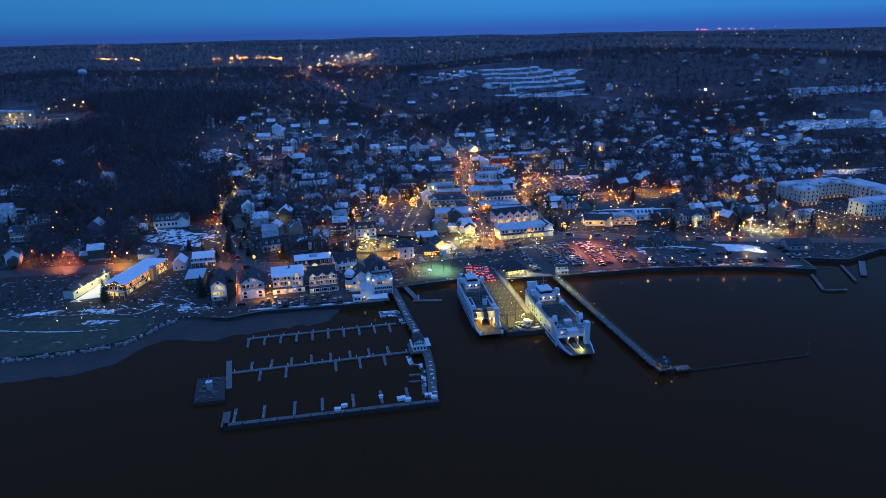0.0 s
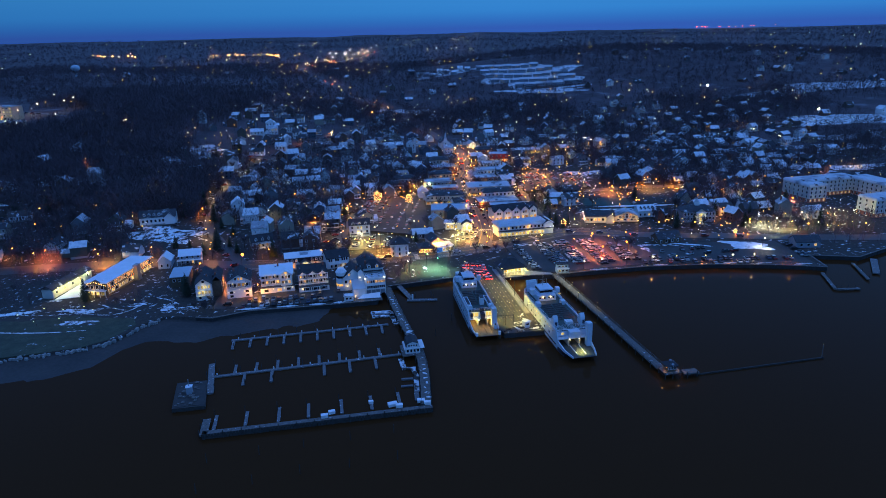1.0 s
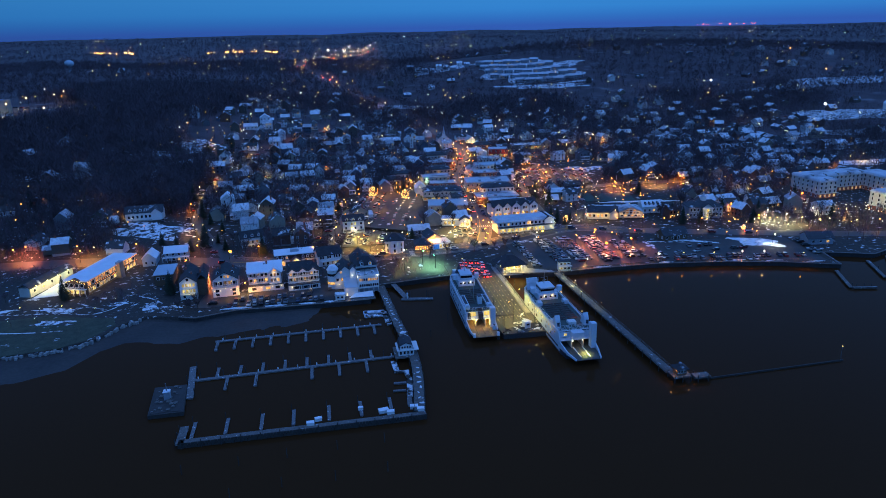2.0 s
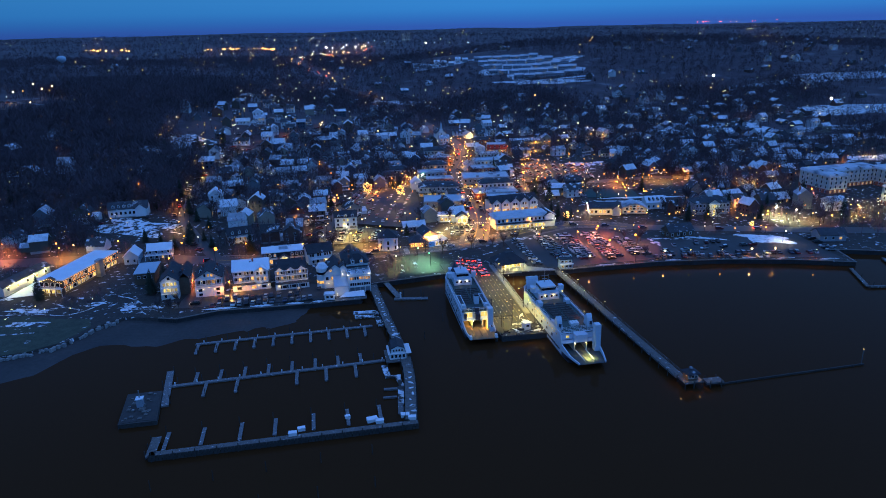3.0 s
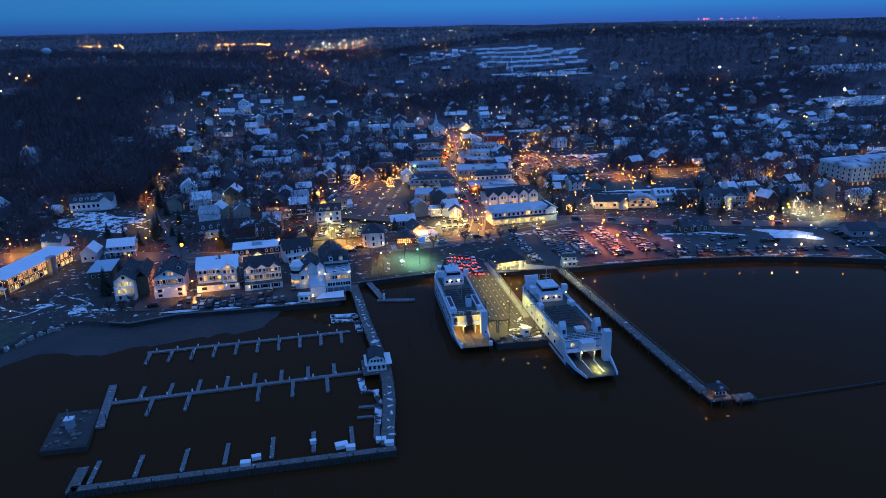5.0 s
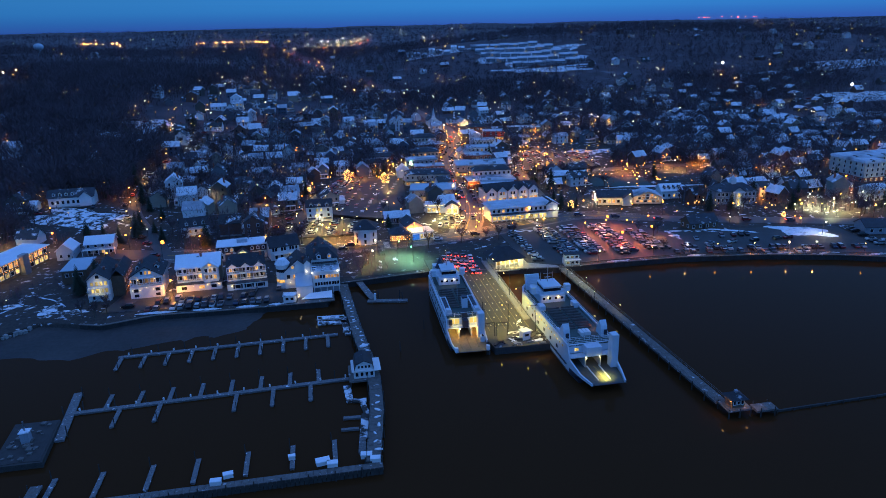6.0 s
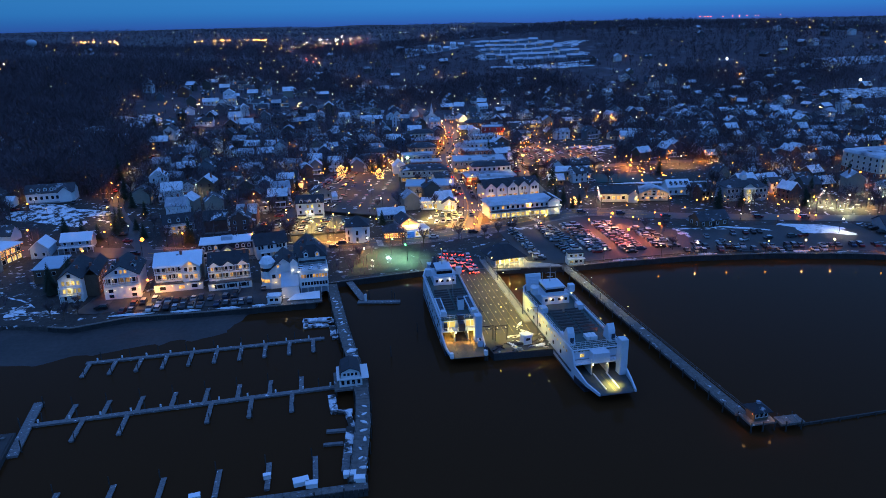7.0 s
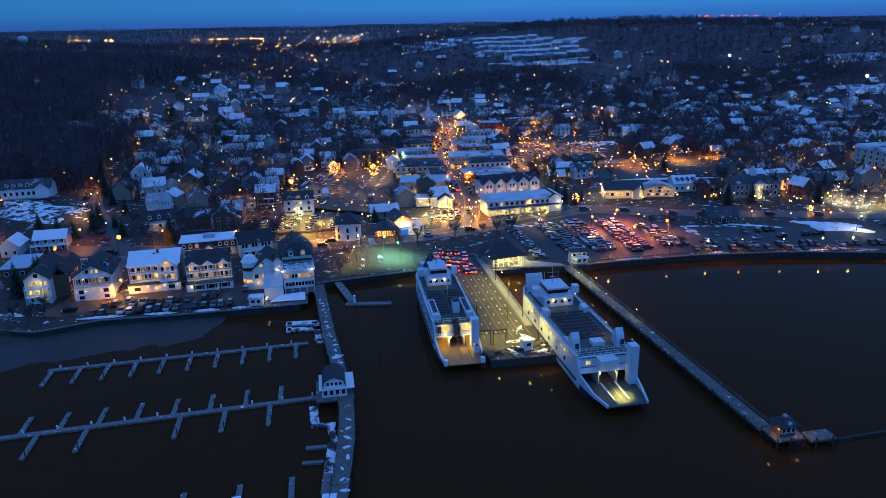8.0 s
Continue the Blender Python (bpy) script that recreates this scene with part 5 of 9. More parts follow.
# the wide inn with the snowy roof
i3 = thing("inn", -83.6, 344.2, 2.1, 13, "white inn with long lit balconies and a snowy roof", "inn")
# wall colour darkened to stand for shade under the balconies
part("wall", boxes((-8, 1.5, 0, 8, 15, 8.8)), M["shade_wall"], i3, "wall behind the balconies, coloured dark as shade")
part("roof", gable(16, 13.5, 3.0, 0.6, 0.25, "x"), M["clean_snow"], i3, at=pose(0, 8.2, 8.8))
part("end_gables", gable_body(15.9, 13.4, 0.3, 2.9, "x"), M["white_wall"], i3, at=pose(0, 8.2, 8.6))
part("front_gable", gable_body(6, 3, 8.8, 2.0, "y"), M["white_wall"], i3, at=pose(4.6, 0.9, 0))
part("front_gable_roof", gable(6, 3.6, 2.0, 0.5, 0.22, "y"), M["clean_snow"], i3, at=pose(4.6, 0.6, 8.8))
part("base_wall", boxes((-8.4, -2.2, 0, 8.4, -0.62, 2.9)), M["white_wall"], i3)
part("base_awning", boxes((-8.6, -2.6, 2.9, 8.6, 1.48, 3.15)), M["shingle"], i3)
for z in (3.3, 6.1):
    balcony(i3, -7.9, 1.5, 1.5, z, 1.7, 5, 2.4)
    balcony(i3, 1.8, 7.4, -0.6, z, 1.2, 3, 2.4)
row_windows(i3, [-6.8, -5, -3.2, -1.4, 0.4], 1.5, 4.6, 1.1, 1.9, [D_, L_, D_, D_, L_])
row_windows(i3, [-6.8, -5, -3.2, -1.4, 0.4], 1.5, 7.4, 1.1, 1.9, [D_, D_, L_, D_, D_])
row_windows(i3, [3, 4.6, 6.2], -0.6, 4.6, 1.0, 1.7, [L_, D_, L_])
row_windows(i3, [3, 4.6, 6.2], -0.6, 7.3, 1.0, 1.7, [D_, L_, D_])
row_windows(i3, [4.6], -0.6, 9.6, 1.3, 0.9, [L_])
row_windows(i3, [-5.5, 1, 5.5], -2.2, 1.5, 2.0, 1.3, [D_, L_, D_])
for px in (-7, -2.2, 3.2, 7.4):
    wall_lamp(i3, px, -2.2, 2.2, 70)
for px in (-5, 0, 4.5):
    lamp_light(px, -0.3 if px < 2 else -1.5, 5.3, (1, 0.62, 0.2), 60, i3)
    lamp_light(px, -0.3 if px < 2 else -1.5, 8.0, (1, 0.62, 0.2), 50, i3)

# the cream inn with twin gables
i4 = thing("inn", -65.8, 347.0, 2.1, 14, "cream inn with twin gables, balconies and shuttered ground floor", "inn")
# wall and gable bays take the dark colour that paints balcony shade
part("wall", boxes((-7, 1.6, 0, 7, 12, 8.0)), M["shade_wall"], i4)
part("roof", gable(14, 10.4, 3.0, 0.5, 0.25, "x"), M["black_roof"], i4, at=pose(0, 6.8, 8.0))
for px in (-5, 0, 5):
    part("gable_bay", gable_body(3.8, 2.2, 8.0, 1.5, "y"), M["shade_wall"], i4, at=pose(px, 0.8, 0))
    part("gable_face", gable_body(3.7, 0.2, 0.5, 1.45, "y"), M["white_wall"], i4, at=pose(px, -0.42, 7.6))
    part("gable_roof", gable(3.8, 3.4, 1.5, 0.4, 0.2, "y"), M["black_roof"], i4, at=pose(px, 1.3, 8.0))
    row_windows(i4, [px - 0.8, px + 0.8], -0.3, 6.9, 0.9, 1.5, [L_ if px else D_, D_])
    row_windows(i4, [px - 0.8, px + 0.8], -0.3, 4.3, 0.9, 1.5, [D_, L_ if px < 1 else D_])
for z in (3.0, 5.7):
    balcony(i4, -7.2, 7.6, -0.3, z, 1.6, 7, 2.5)
part("base_wall", boxes((-7.4, -4.6, 0, 7.8, -2.0, 2.7)), M["white_wall"], i4)
part("base_roof", boxes((-7.6, -4.9, 2.7, 8.0, -1.9, 2.9)), M["shingle"], i4)
row_windows(i4, [-3.4, 0.8, 5.0], -4.6, 1.5, 1.9, 1.4, [D_, D_, D_])
for px in (-3.4, 0.8, 5.0):
    part("shutter", boxes((px - 1.75, -4.68, 0.7, px - 1.15, -4.604, 2.3), (px + 1.15, -4.68, 0.7, px + 1.75, -4.604, 2.3)), M["dark_metal"], i4)
wall_lamp(i4, -5.6, -4.6, 1.9, 110, (1, 0.75, 0.35), "warm_lamp", 0.2)
for px in (-5, -1, 3, 6.5):
    lamp_light(px, -1.5, 5.1, (1, 0.62, 0.2), 50, i4)
    lamp_light(px, -1.5, 7.6, (1, 0.62, 0.2), 40, i4)

# eave beams, chimneys and vents of the waterfront inns
part("eave_beam", boxes((-8.1, -0.35, 8.55, 1.6, -0.05, 8.85)), M["trim"], i3)
for px in (-7.9, -5.6, -3.2, -0.8, 1.4):
    part("eave_column", boxes((px - 0.1, -0.3, 6.12, px + 0.1, -0.1, 8.55)), M["trim"], i3)
part("eave_beam", boxes((-7.2, -2.0, 8.1, 7.6, -1.7, 8.35)), M["trim"], i4)
for px in (-7.1, -5, -2.5, 0, 2.5, 5, 7.5):
    part("eave_column", boxes((px - 0.1, -1.95, 5.72, px + 0.1, -1.75, 8.1)), M["trim"], i4)
for inn, spots in ((i1, ((1.5, 6, 9.6), (-1.6, 14, 9.6), (5.4, 9, 9.2))), (i2, ((3, 5, 9.4), (-2.6, 10, 10), (3.4, 12, 9.2))), (i3, ((-5, 9.5, 10.6), (1, 6.5, 10.6), (5.6, 10, 10.4))), (i4, ((-5, 8, 9.6), (2.5, 8.5, 9.4), (6, 5.5, 9.8)))):
    for px, py, pz in spots:
        part("chimney", boxes((px - 0.4, py - 0.4, pz - 1.0, px + 0.4, py + 0.4, pz + 2.0)), M["brick"], inn)
        part("skylight", boxes((px - 1.6, py - 0.5, pz - 0.9, px - 0.8, py + 0.5, pz + 0.75)), M["shingle"], inn, "small roof hatch")
for px, gl in ((-3.4, D_), (3.4, D_)):
    dormer(i2, px, 5.6, 9.4, 1.4, 2.4, 1.3, "white_wall", "black_roof", gl)

# long dark inn behind, with white dormers
i5 = thing("inn", -76.4, 379.6, 2.1, 14, "long dark-shingled inn with a row of white dormers", "inn")
part("wall", boxes((-10.5, 0, 0, 10.5, 11, 3.2)), M["cream_wall"], i5)
part("upper_wall", boxes((-10.5, 0.3, 3.2, 10.5, 11, 6.0)), M["black_roof"], i5, "dark mansard wall")
part("roof", boxes((-10.8, 0, 6.0, 10.8, 11.3, 6.35)), M["clean_snow"], i5)
part("roof_house", boxes((-2, 4, 6.35, 2.5, 7, 7.8)), M["flat_roof"], i5)
for k, px in enumerate((-9, -6.6, -4.2, 4.4, 6.8, 9.2)):
    dormer(i5, px, 0.8, 3.9, 1.4, 1.6, 1.3, glass=L_ if k == 2 else D_)
part("porch_gable", gable_body(5, 2.4, 3.4, 1.8, "y"), M["cream_wall"], i5, at=pose(0.4, -1, 0))
part("porch_roof", gable(5, 2.6, 1.8, 0.5, 0.2, "y"), M["shingle"], i5, at=pose(0.4, -1.1, 3.4))
row_windows(i5, [0.4], -2.2, 3.0, 2.4, 1.6, ["lit_yellow"])
row_windows(i5, [-6.2, 6.2], 0, 1.5, 1.3, 2.0, [L_, L_])
row_windows(i5, [-8.6, -3.8, 3.8, 8.6], 0, 1.7, 1.1, 1.4, [D_, D_, D_, L_])
for px in (-6.2, 6.2):
    lamp_light(px, -1.2, 2.4, AMBER, 120, i5)
lamp_light(0.4, -3.4, 3.2, (1, 0.85, 0.4), 120, i5)

i6 = thing("inn", -57.2, 378.2, 2.1, 24, "white gabled inn with a lit porch beside a car park", "inn")
part("wall", gable_body(12.5, 9, 6.2, 3.2, "x"), M["white_wall"], i6, at=pose(0, 4.5, 0))
part("roof", gable(12.5, 9, 3.2, 0.6, 0.25, "x"), M["black_roof"], i6, at=pose(0, 4.5, 6.2))
balcony(i6, -5, 5, 0, 3.0, 2.0, 6, 2.9)
row_windows(i6, [-5, -3.8, -1.2, 0, 2.4, 3.6, 5], 0, 4.8, 0.9, 1.5, [D_] * 7)
row_windows(i6, [-4, -1.5, 1.5, 4], 0, 1.5, 1.2, 1.7, [D_, D_, L_, L_])
lamp_light(3.5, -1.4, 2.2, (1, 0.7, 0.3), 160, i6)
lamp_light(7.5, 2, 2.6, (1, 0.85, 0.4), 420, i6)

i7 = thing("inn", -107, 411, 2.4, 24, "three-storey inn with dormers and lit verandas", "inn")
part("wall", boxes((-6.5, 0, -0.5, 6.5, 9, 6.4)), M["cream_wall"], i7)
part("roof", gable(13, 9, 3.2, 0.5, 0.25, "x"), M["black_roof"], i7, at=pose(0, 4.5, 6.4))
part("end_gables", gable_body(12.9, 8.9, 0.2, 3.1, "x"), M["cream_wall"], i7, at=pose(0, 4.5, 6.25))
for px in (-3.8, 0, 3.8):
    dormer(i7, px, 1.6, 6.9)
for z in (2.7, 5.4):
    balcony(i7, -6.5, 6.5, 0, z, 1.6, 6, 2.5)
    row_windows(i7, [-5, -2.5, 0, 2.5, 5], 0, z - 1.3, 1.0, 1.6, [D_, L_, D_, L_, D_])
lamp_light(0, -1.2, 2.0, WARM, 90, i7)
lamp_light(0, -1.2, 4.7, WARM, 60, i7)

i8 = thing("house", -52, 440, 2.5, 8, "white three-storey house with black awnings, floodlit", "house")
part("wall", gable_body(13, 10, 8.4, 2.6, "x"), M["white_wall"], i8)
part("roof", gable(13, 10, 2.6, 0.5, 0.25, "x"), M["black_roof"], i8, at=pose(0, 0, 8.4))
for px in (-4, 0, 4):
    dormer(i8, px, -3.6, 8.2, 1.8, 2.4, 1.4, roof="black_roof", glass="lit_yellow" if px == 0 else D_)
row_windows(i8, [-4.6, -1, 1, 4.6], -5, 6.6, 1.1, 1.5, [D_, "lit_yellow", "lit_yellow", D_])
row_windows(i8, [-4.6, -1, 1, 4.6], -5, 3.9, 1.1, 1.5, [D_, "lit_yellow", D_, D_])
for px in (-4, 4):
    part("awning", boxes((px - 2, -6.6, 2.3, px + 2, -5.004, 2.6)), M["dark_metal"], i8)
wall_lamp(i8, 0, -5, 3.0, 420, (1, 0.95, 0.7), "white_lamp", 0.3)

# ---- village centre with its ice rink ----
vc = thing("village_centre", -172.2, 363.5, 2.1, -8, "two-storey brick village centre strung with warm lights", "village centre")
part("wall", boxes((-5.8, -21, 0, 5.8, 21, 7.2)), M["brown_wall"], vc)
part("roof", boxes((-6.6, -22, 7.2, 6.6, 22, 7.6)), M["clean_snow"], vc, "flat roof under snow")
part("front_gable", gable_body(7, 1.6, 7.2, 1.8, "y"), M["brown_wall"], vc, at=pose(0, -21.6, 0))
for z in (2.2, 5.4):
    row_windows(vc, [-4, -1.4, 1.4, 4], -21 if z > 9 else -22.4, z, 1.7, 1.7, ["lit_yellow" if z < 4 else D_] * 4)
    for k in range(14):
        row_windows(vc, [5.8], -19.2 + k * 2.95, z, 2.0, 1.7, [D_ if (k * 7 + int(z)) % 4 == 0 else ("lit_window" if z > 4 else "lit_yellow")], 90)
balcony(vc, -6.5, 6.5, -22.4, 3.9, 1.6, 5, 3.6)
part("stair_tower", boxes((5.804, 3, 0, 8.2, 6.5, 8.6)), M["steel"], vc)
string_lights(vc, [(6.7, -21.5, 7.0), (6.7, 21, 7.0)], 1.5, "sodium", 0.12)
string_lights(vc, [(6.4, -21, 4.0), (6.4, 21, 4.0)], 1.7, "sodium", 0.12)
string_lights(vc, [(-6, -22.6, 6.4), (0, -22.6, 8.2), (6, -22.6, 6.4)], 0.8, "warm_lamp", 0.14)
for k in range(5):
    lamp_light(8.6, -19 + k * 9, 3.2, (1, 0.62, 0.2), 220, vc)
lamp_light(0, -25.2, 3.4, (1, 0.65, 0.22), 420, vc)
rink = patch("ice_rink", [(-195.5, 339), (-181.5, 343.5), (-179, 366), (-193, 368)], M["clean_snow"], "floodlit open-air ice rink", 0.25, category="rink")
rk = thing("rink_building", -197.5, 357, 2.1, -8, "long cream rink building with floodlights", "building")
part("wall", boxes((-3, -16, 0, 3, 16, 4.6)), M["cream_wall"], rk)
part("roof", gable(6, 32, 1.8, 0.5, 0.25, "y"), M["shingle"], rk, at=pose(0, 0, 4.6))
for k in range(5):
    row_windows(rk, [3], -13 + k * 6.4, 2.6, 1.4, 1.4, [L_ if k % 2 else D_], 90)
for k in range(4):
    bm = bmesh.new()
    ball(bm, 3.4, -12 + k * 8, 4.4, 0.26)
    part("floodlight", bm, M["white_lamp"], rk)
    lamp_light(4.4, -12 + k * 8, 4.4, (1, 0.85, 0.25), 1300, rk)

sh = thing("shed", -138.5, 361, 2.1, 12, "boxy brown building with a pale blue roof", "building")
part("wall", boxes((-4.5, -8, 0, 4.5, 8, 5.6)), M["brown_wall"], sh)
part("roof", boxes((-4.9, -8.4, 5.6, 4.9, 8.4, 5.9)), M["teal_roof"], sh)
for k in range(3):
    row_windows(sh, [-2.6 + k * 2.6], -8, 3.8, 1.2, 1.2, [D_])


# ---- shops and civic buildings ----
def cylinder(bm, *a):
    post(bm, *a)
    return bm


def octo(bm, w, z0, z1):
    k = w * 0.3
    h = w / 2
    slab(bm, [(-h + k, -h), (h - k, -h), (h, -h + k), (h, h - k), (h - k, h), (-h + k, h), (-h, h - k), (-h, -h + k)], z0, z1)
    return bm


oc = thing("corner_house", -24.2, 400.5, 2.1, 4, "white bay-fronted house lit from below at the corner", "house")
part("wall", octo(bmesh.new(), 10.5, 0, 7.4), M["white_wall"], oc)
part("cornice", octo(bmesh.new(), 11.2, 6.6, 7.0), M["trim"], oc)
part("roof", hip(10.4, 10.4, 3.6, 0.5, 0.12), M["black_roof"], oc, at=pose(0, 0, 7.4))
row_windows(oc, [0], -5.25, 4.6, 1.0, 2.0, [D_])
row_windows(oc, [0], -5.25, 1.7, 1.0, 1.9, [D_])
for s in (-1, 1):
    part("window", window_mesh(1.0, 2.0, D_), None, oc, at=pose(s * 3.72, -3.72, 4.6, 0, 0, s * 45))
    part("window", window_mesh(1.0, 1.9, D_), None, oc, at=pose(s * 3.72, -3.72, 1.7, 0, 0, s * 45))
for px, py in ((-4.5, -5.6), (0, -6.8), (4.5, -5.6), (6.6, -1), (-6.6, -1)):
    wall_lamp(oc, px, py + 0.6, 0.6, 120, (1, 0.52, 0.1), "warm_lamp", 0.16)

r1 = thing("restaurant", -8.2, 400.2, 2.1, 8, "small restaurant front strung with warm lights", "restaurant")
part("wall", boxes((-4.2, 0, 0, 4.2, 8, 3.2)), M["brown_wall"], r1)
part("roof", hip(8.6, 8.4, 2.6, 0.6, 0.2), M["shingle"], r1, at=pose(0, 4, 3.2))
row_windows(r1, [-3, -1, 1, 3], 0, 1.6, 1.5, 1.9, [L_, L_, L_, L_])
for z in (0.9, 1.7, 2.5):
    string_lights(r1, [(-4.4, -0.5, z), (4.4, -0.5, z)], 0.9, "sodium", 0.13)
for px in (-2.5, 2.5):
    lamp_light(px, -1.6, 2.0, (1, 0.55, 0.15), 160, r1)
r2 = thing("shop", 2.6, 402.6, 2.1, 20, "shopfront with bright blue and white lit windows", "shop")
part("wall", boxes((-5.2, 0, 0, 5.2, 8, 3.4)), M["white_wall"], r2)
part("roof", boxes((-5.5, -0.4, 3.4, 5.5, 8.3, 3.8)), M["flat_roof"], r2)
part("blue_panel", boxes((-5.1, -0.1, 0.2, -1.8, -0.005, 2.8)), M["blue_tarp"], r2, "bright blue shop panel")
row_windows(r2, [-0.6, 1.2, 3.0, 4.4], 0, 1.6, 1.3, 2.0, ["lit_yellow"] * 4)
part("rear_wall", gable_body(8, 12, 4.5, 2.5, "y"), M["grey_wall"], r2, at=pose(-1.5, 14.2, 0))
part("rear_roof", gable(8, 12, 2.5, 0.5, 0.22, "y"), M["shingle"], r2, at=pose(-1.5, 14.2, 4.5))
for px, c, w in ((-3.4, (0.25, 0.6, 1.0), 170), (0.5, (1, 0.9, 0.75), 110), (3.6, (1, 0.9, 0.75), 110)):
    lamp_light(px, -1.6, 2.4, c, w, r2)

# corner store with the bright arcade
cs = thing("shop_block", 53.4, 431.2, 2.2, 13, "corner store block with a yellow-lit arcade and snowy roof", "shops")
part("wall", boxes((-17, 1.8, 0, 19, 14, 6.6)), M["white_wall"], cs)
part("shopfront_wall", boxes((-17, 0, 2.8, 19, 1.796, 3.6)), M["white_wall"], cs)
part("roof", hip(36.5, 13, 1.6, 0.6, 0.72), M["flat_roof"], cs, at=pose(1, 7.9, 6.6))
part("fascia", boxes((-17.4, -0.4, 3.6, 19.4, 1.79, 4.0)), M["shingle"], cs)
for k in range(15):
    x = -16.4 + k * 2.5
    part("column", boxes((x - 0.12, 0.1, 0, x + 0.12, 0.34, 2.8)), M["trim"], cs)
    if k < 14:
        row_windows(cs, [x + 1.25], 1.8, 1.5, 1.8, 2.0, ["lit_yellow"])
        row_windows(cs, [x + 1.25], 1.8, 5.2, 1.2, 1.5, [L_ if k % 5 == 2 else D_])
part("corner_gable", gable_body(6, 13, 6.8, 1.6, "y"), M["white_wall"], cs, at=pose(15.8, 7.4, 0))
part("corner_roof", gable(6, 13, 1.6, 0.4, 0.22, "y"), M["black_roof"], cs, at=pose(15.8, 7.4, 6.8))
for k in range(6):
    lamp_light(-15 + k * 6.4, 0.85, 2.3, (1, 0.72, 0.16), 190, cs)
lamp_light(18, -2.4, 4.6, (1, 0.85, 0.45), 200, cs)
for px in (17.2, 19.2):
    wall_lamp(cs, px, 0.6, 4.6, 0, WHITE, "white_lamp", 0.25)

# row of five white gables
gr = thing("shop_row", 51.4, 468.5, 3.0, 15, "white shop row under a line of small gables", "shops")
part("wall", boxes((-15.5, 0, -0.5, 15.5, 13, 6.4)), M["white_wall"], gr)
part("roof", gable(31, 13, 3.0, 0.5, 0.25, "x"), M["black_roof"], gr, at=pose(0, 6.5, 6.4))
for k in range(5):
    x = -12.4 + k * 6.2
    part("front_gable", gable_body(5.4, 3.2, 6.4, 2.5, "y"), M["white_wall"], gr, at=pose(x, 0.4, 0))
    part("front_gable_roof", gable(5.4, 5.2, 2.5, 0.45, 0.2, "y"), M["black_roof"], gr, at=pose(x, 1.4, 6.4))
    row_windows(gr, [x - 0.8, x + 0.8], -1.2, 5.0, 1.1, 1.6, [D_, L_ if k in (1, 3) else D_])
    row_windows(gr, [x - 1.3, x + 1.3], -1.2, 1.5, 1.8, 1.9, ["lit_yellow", L_])
    lamp_light(x, -2.8, 2.6, (1, 0.55, 0.15), 120, gr)

# shops on the other side of Main Street
fs = thing("shop_block", 12, 436.5, 2.5, 0, "low shops strung with yellow lights", "shops")
part("wall", boxes((-9, 12, 0, 9, 20, 4.2)), M["white_wall"], fs)
part("roof", boxes((-9.4, 11.6, 4.2, 9.4, 20.4, 4.5)), M["clean_snow"], fs)
part("front_gable", gable_body(7, 4, 4.2, 2.2, "y"), M["white_wall"], fs, at=pose(5.2, 10.5, 0))
part("front_gable_roof", gable(7, 4.6, 2.2, 0.5, 0.2, "y"), M["shingle"], fs, at=pose(5.2, 10.3, 4.2))
row_windows(fs, [-7, -4.5, -2], 12, 1.8, 1.8, 2.0, ["lit_yellow"] * 3)
row_windows(fs, [3.6, 6.8], 8.5, 1.8, 1.8, 2.0, ["lit_yellow"] * 2)
string_lights(fs, [(-9, 11.6, 4.2), (1.6, 11.6, 4.2), (5.2, 8.2, 6.3), (9, 8.2, 4.2)], 0.7, "warm_lamp", 0.15)
for px in (-6, 0, 6):
    lamp_light(px, 6.4, 3.0, (1, 0.8, 0.3), 220, fs)

# more shops up the street
for k, (x, y, w, d, fl, wall, roofing) in enumerate((
        (45, 488, 20, 9, 2, "brick", "flat_roof"), (44, 530, 24, 10, 2, "white_wall", "shingle"), (4, 548, 20, 10, 2, "brick", "flat_roof"), (-2, 572, 22, 12, 2, "grey_wall", "flat_roof"),
        (0, 600, 20, 13, 2, "tan_wall", "shingle"), (38, 583, 18, 14, 2, "brick", "flat_roof"), (42, 612, 22, 14, 2, "white_wall", "teal_roof"), (3, 628, 22, 13, 2, "brick", "flat_roof"),
        (46, 640, 20, 12, 2, "white_wall", "flat_roof"), (-1, 660, 18, 13, 2, "cream_wall", "shingle"), (78, 668, 16, 12, 1, "tan_wall", "flat_roof"), (88, 715, 30, 14, 1, "tan_wall", "clean_snow"), (44, 705, 16, 12, 2, "brick", "shingle"),
        (-30, 585, 18, 12, 2, "white_wall", "shingle"), (-36, 562, 12, 9, 2, "white_wall", "shingle"), (58, 500, 16, 9, 1, "tan_wall", "flat_roof"))):
    building(x, y, w, d, fl, 4 + (k * 5) % 9, "hip" if roofing == "shingle" else "flat", wall, roofing, max(3, int(w / 2.8)), 2, 0.1 if k % 3 else 0.2, 3.3, 2.4,
             label=("two-storey" if fl == 2 else "low") + " shop building on the climbing main street", name="shop_building", category="shop", ww=1.3, group="main street shops", units=(k * 2) % 3 if roofing == "flat_roof" else 0)

# church with a white steeple
ch = thing("church", 6.2, 742, height(6, 742), 6, "white church with a tall slender steeple", "church")
part("wall", gable_body(11, 20, 6.5, 4.5, "y"), M["white_wall"], ch, at=pose(0, 12, 0))
part("roof", gable(11, 20, 4.5, 0.5, 0.25, "y"), M["shingle"], ch, at=pose(0, 12, 6.5))
part("tower", boxes((-2, -1.5, -1, 2, 2.5, 9)), M["white_wall"], ch)
part("belfry", boxes((-1.5, -1, 9, 1.5, 2, 11.5)), M["trim"], ch)
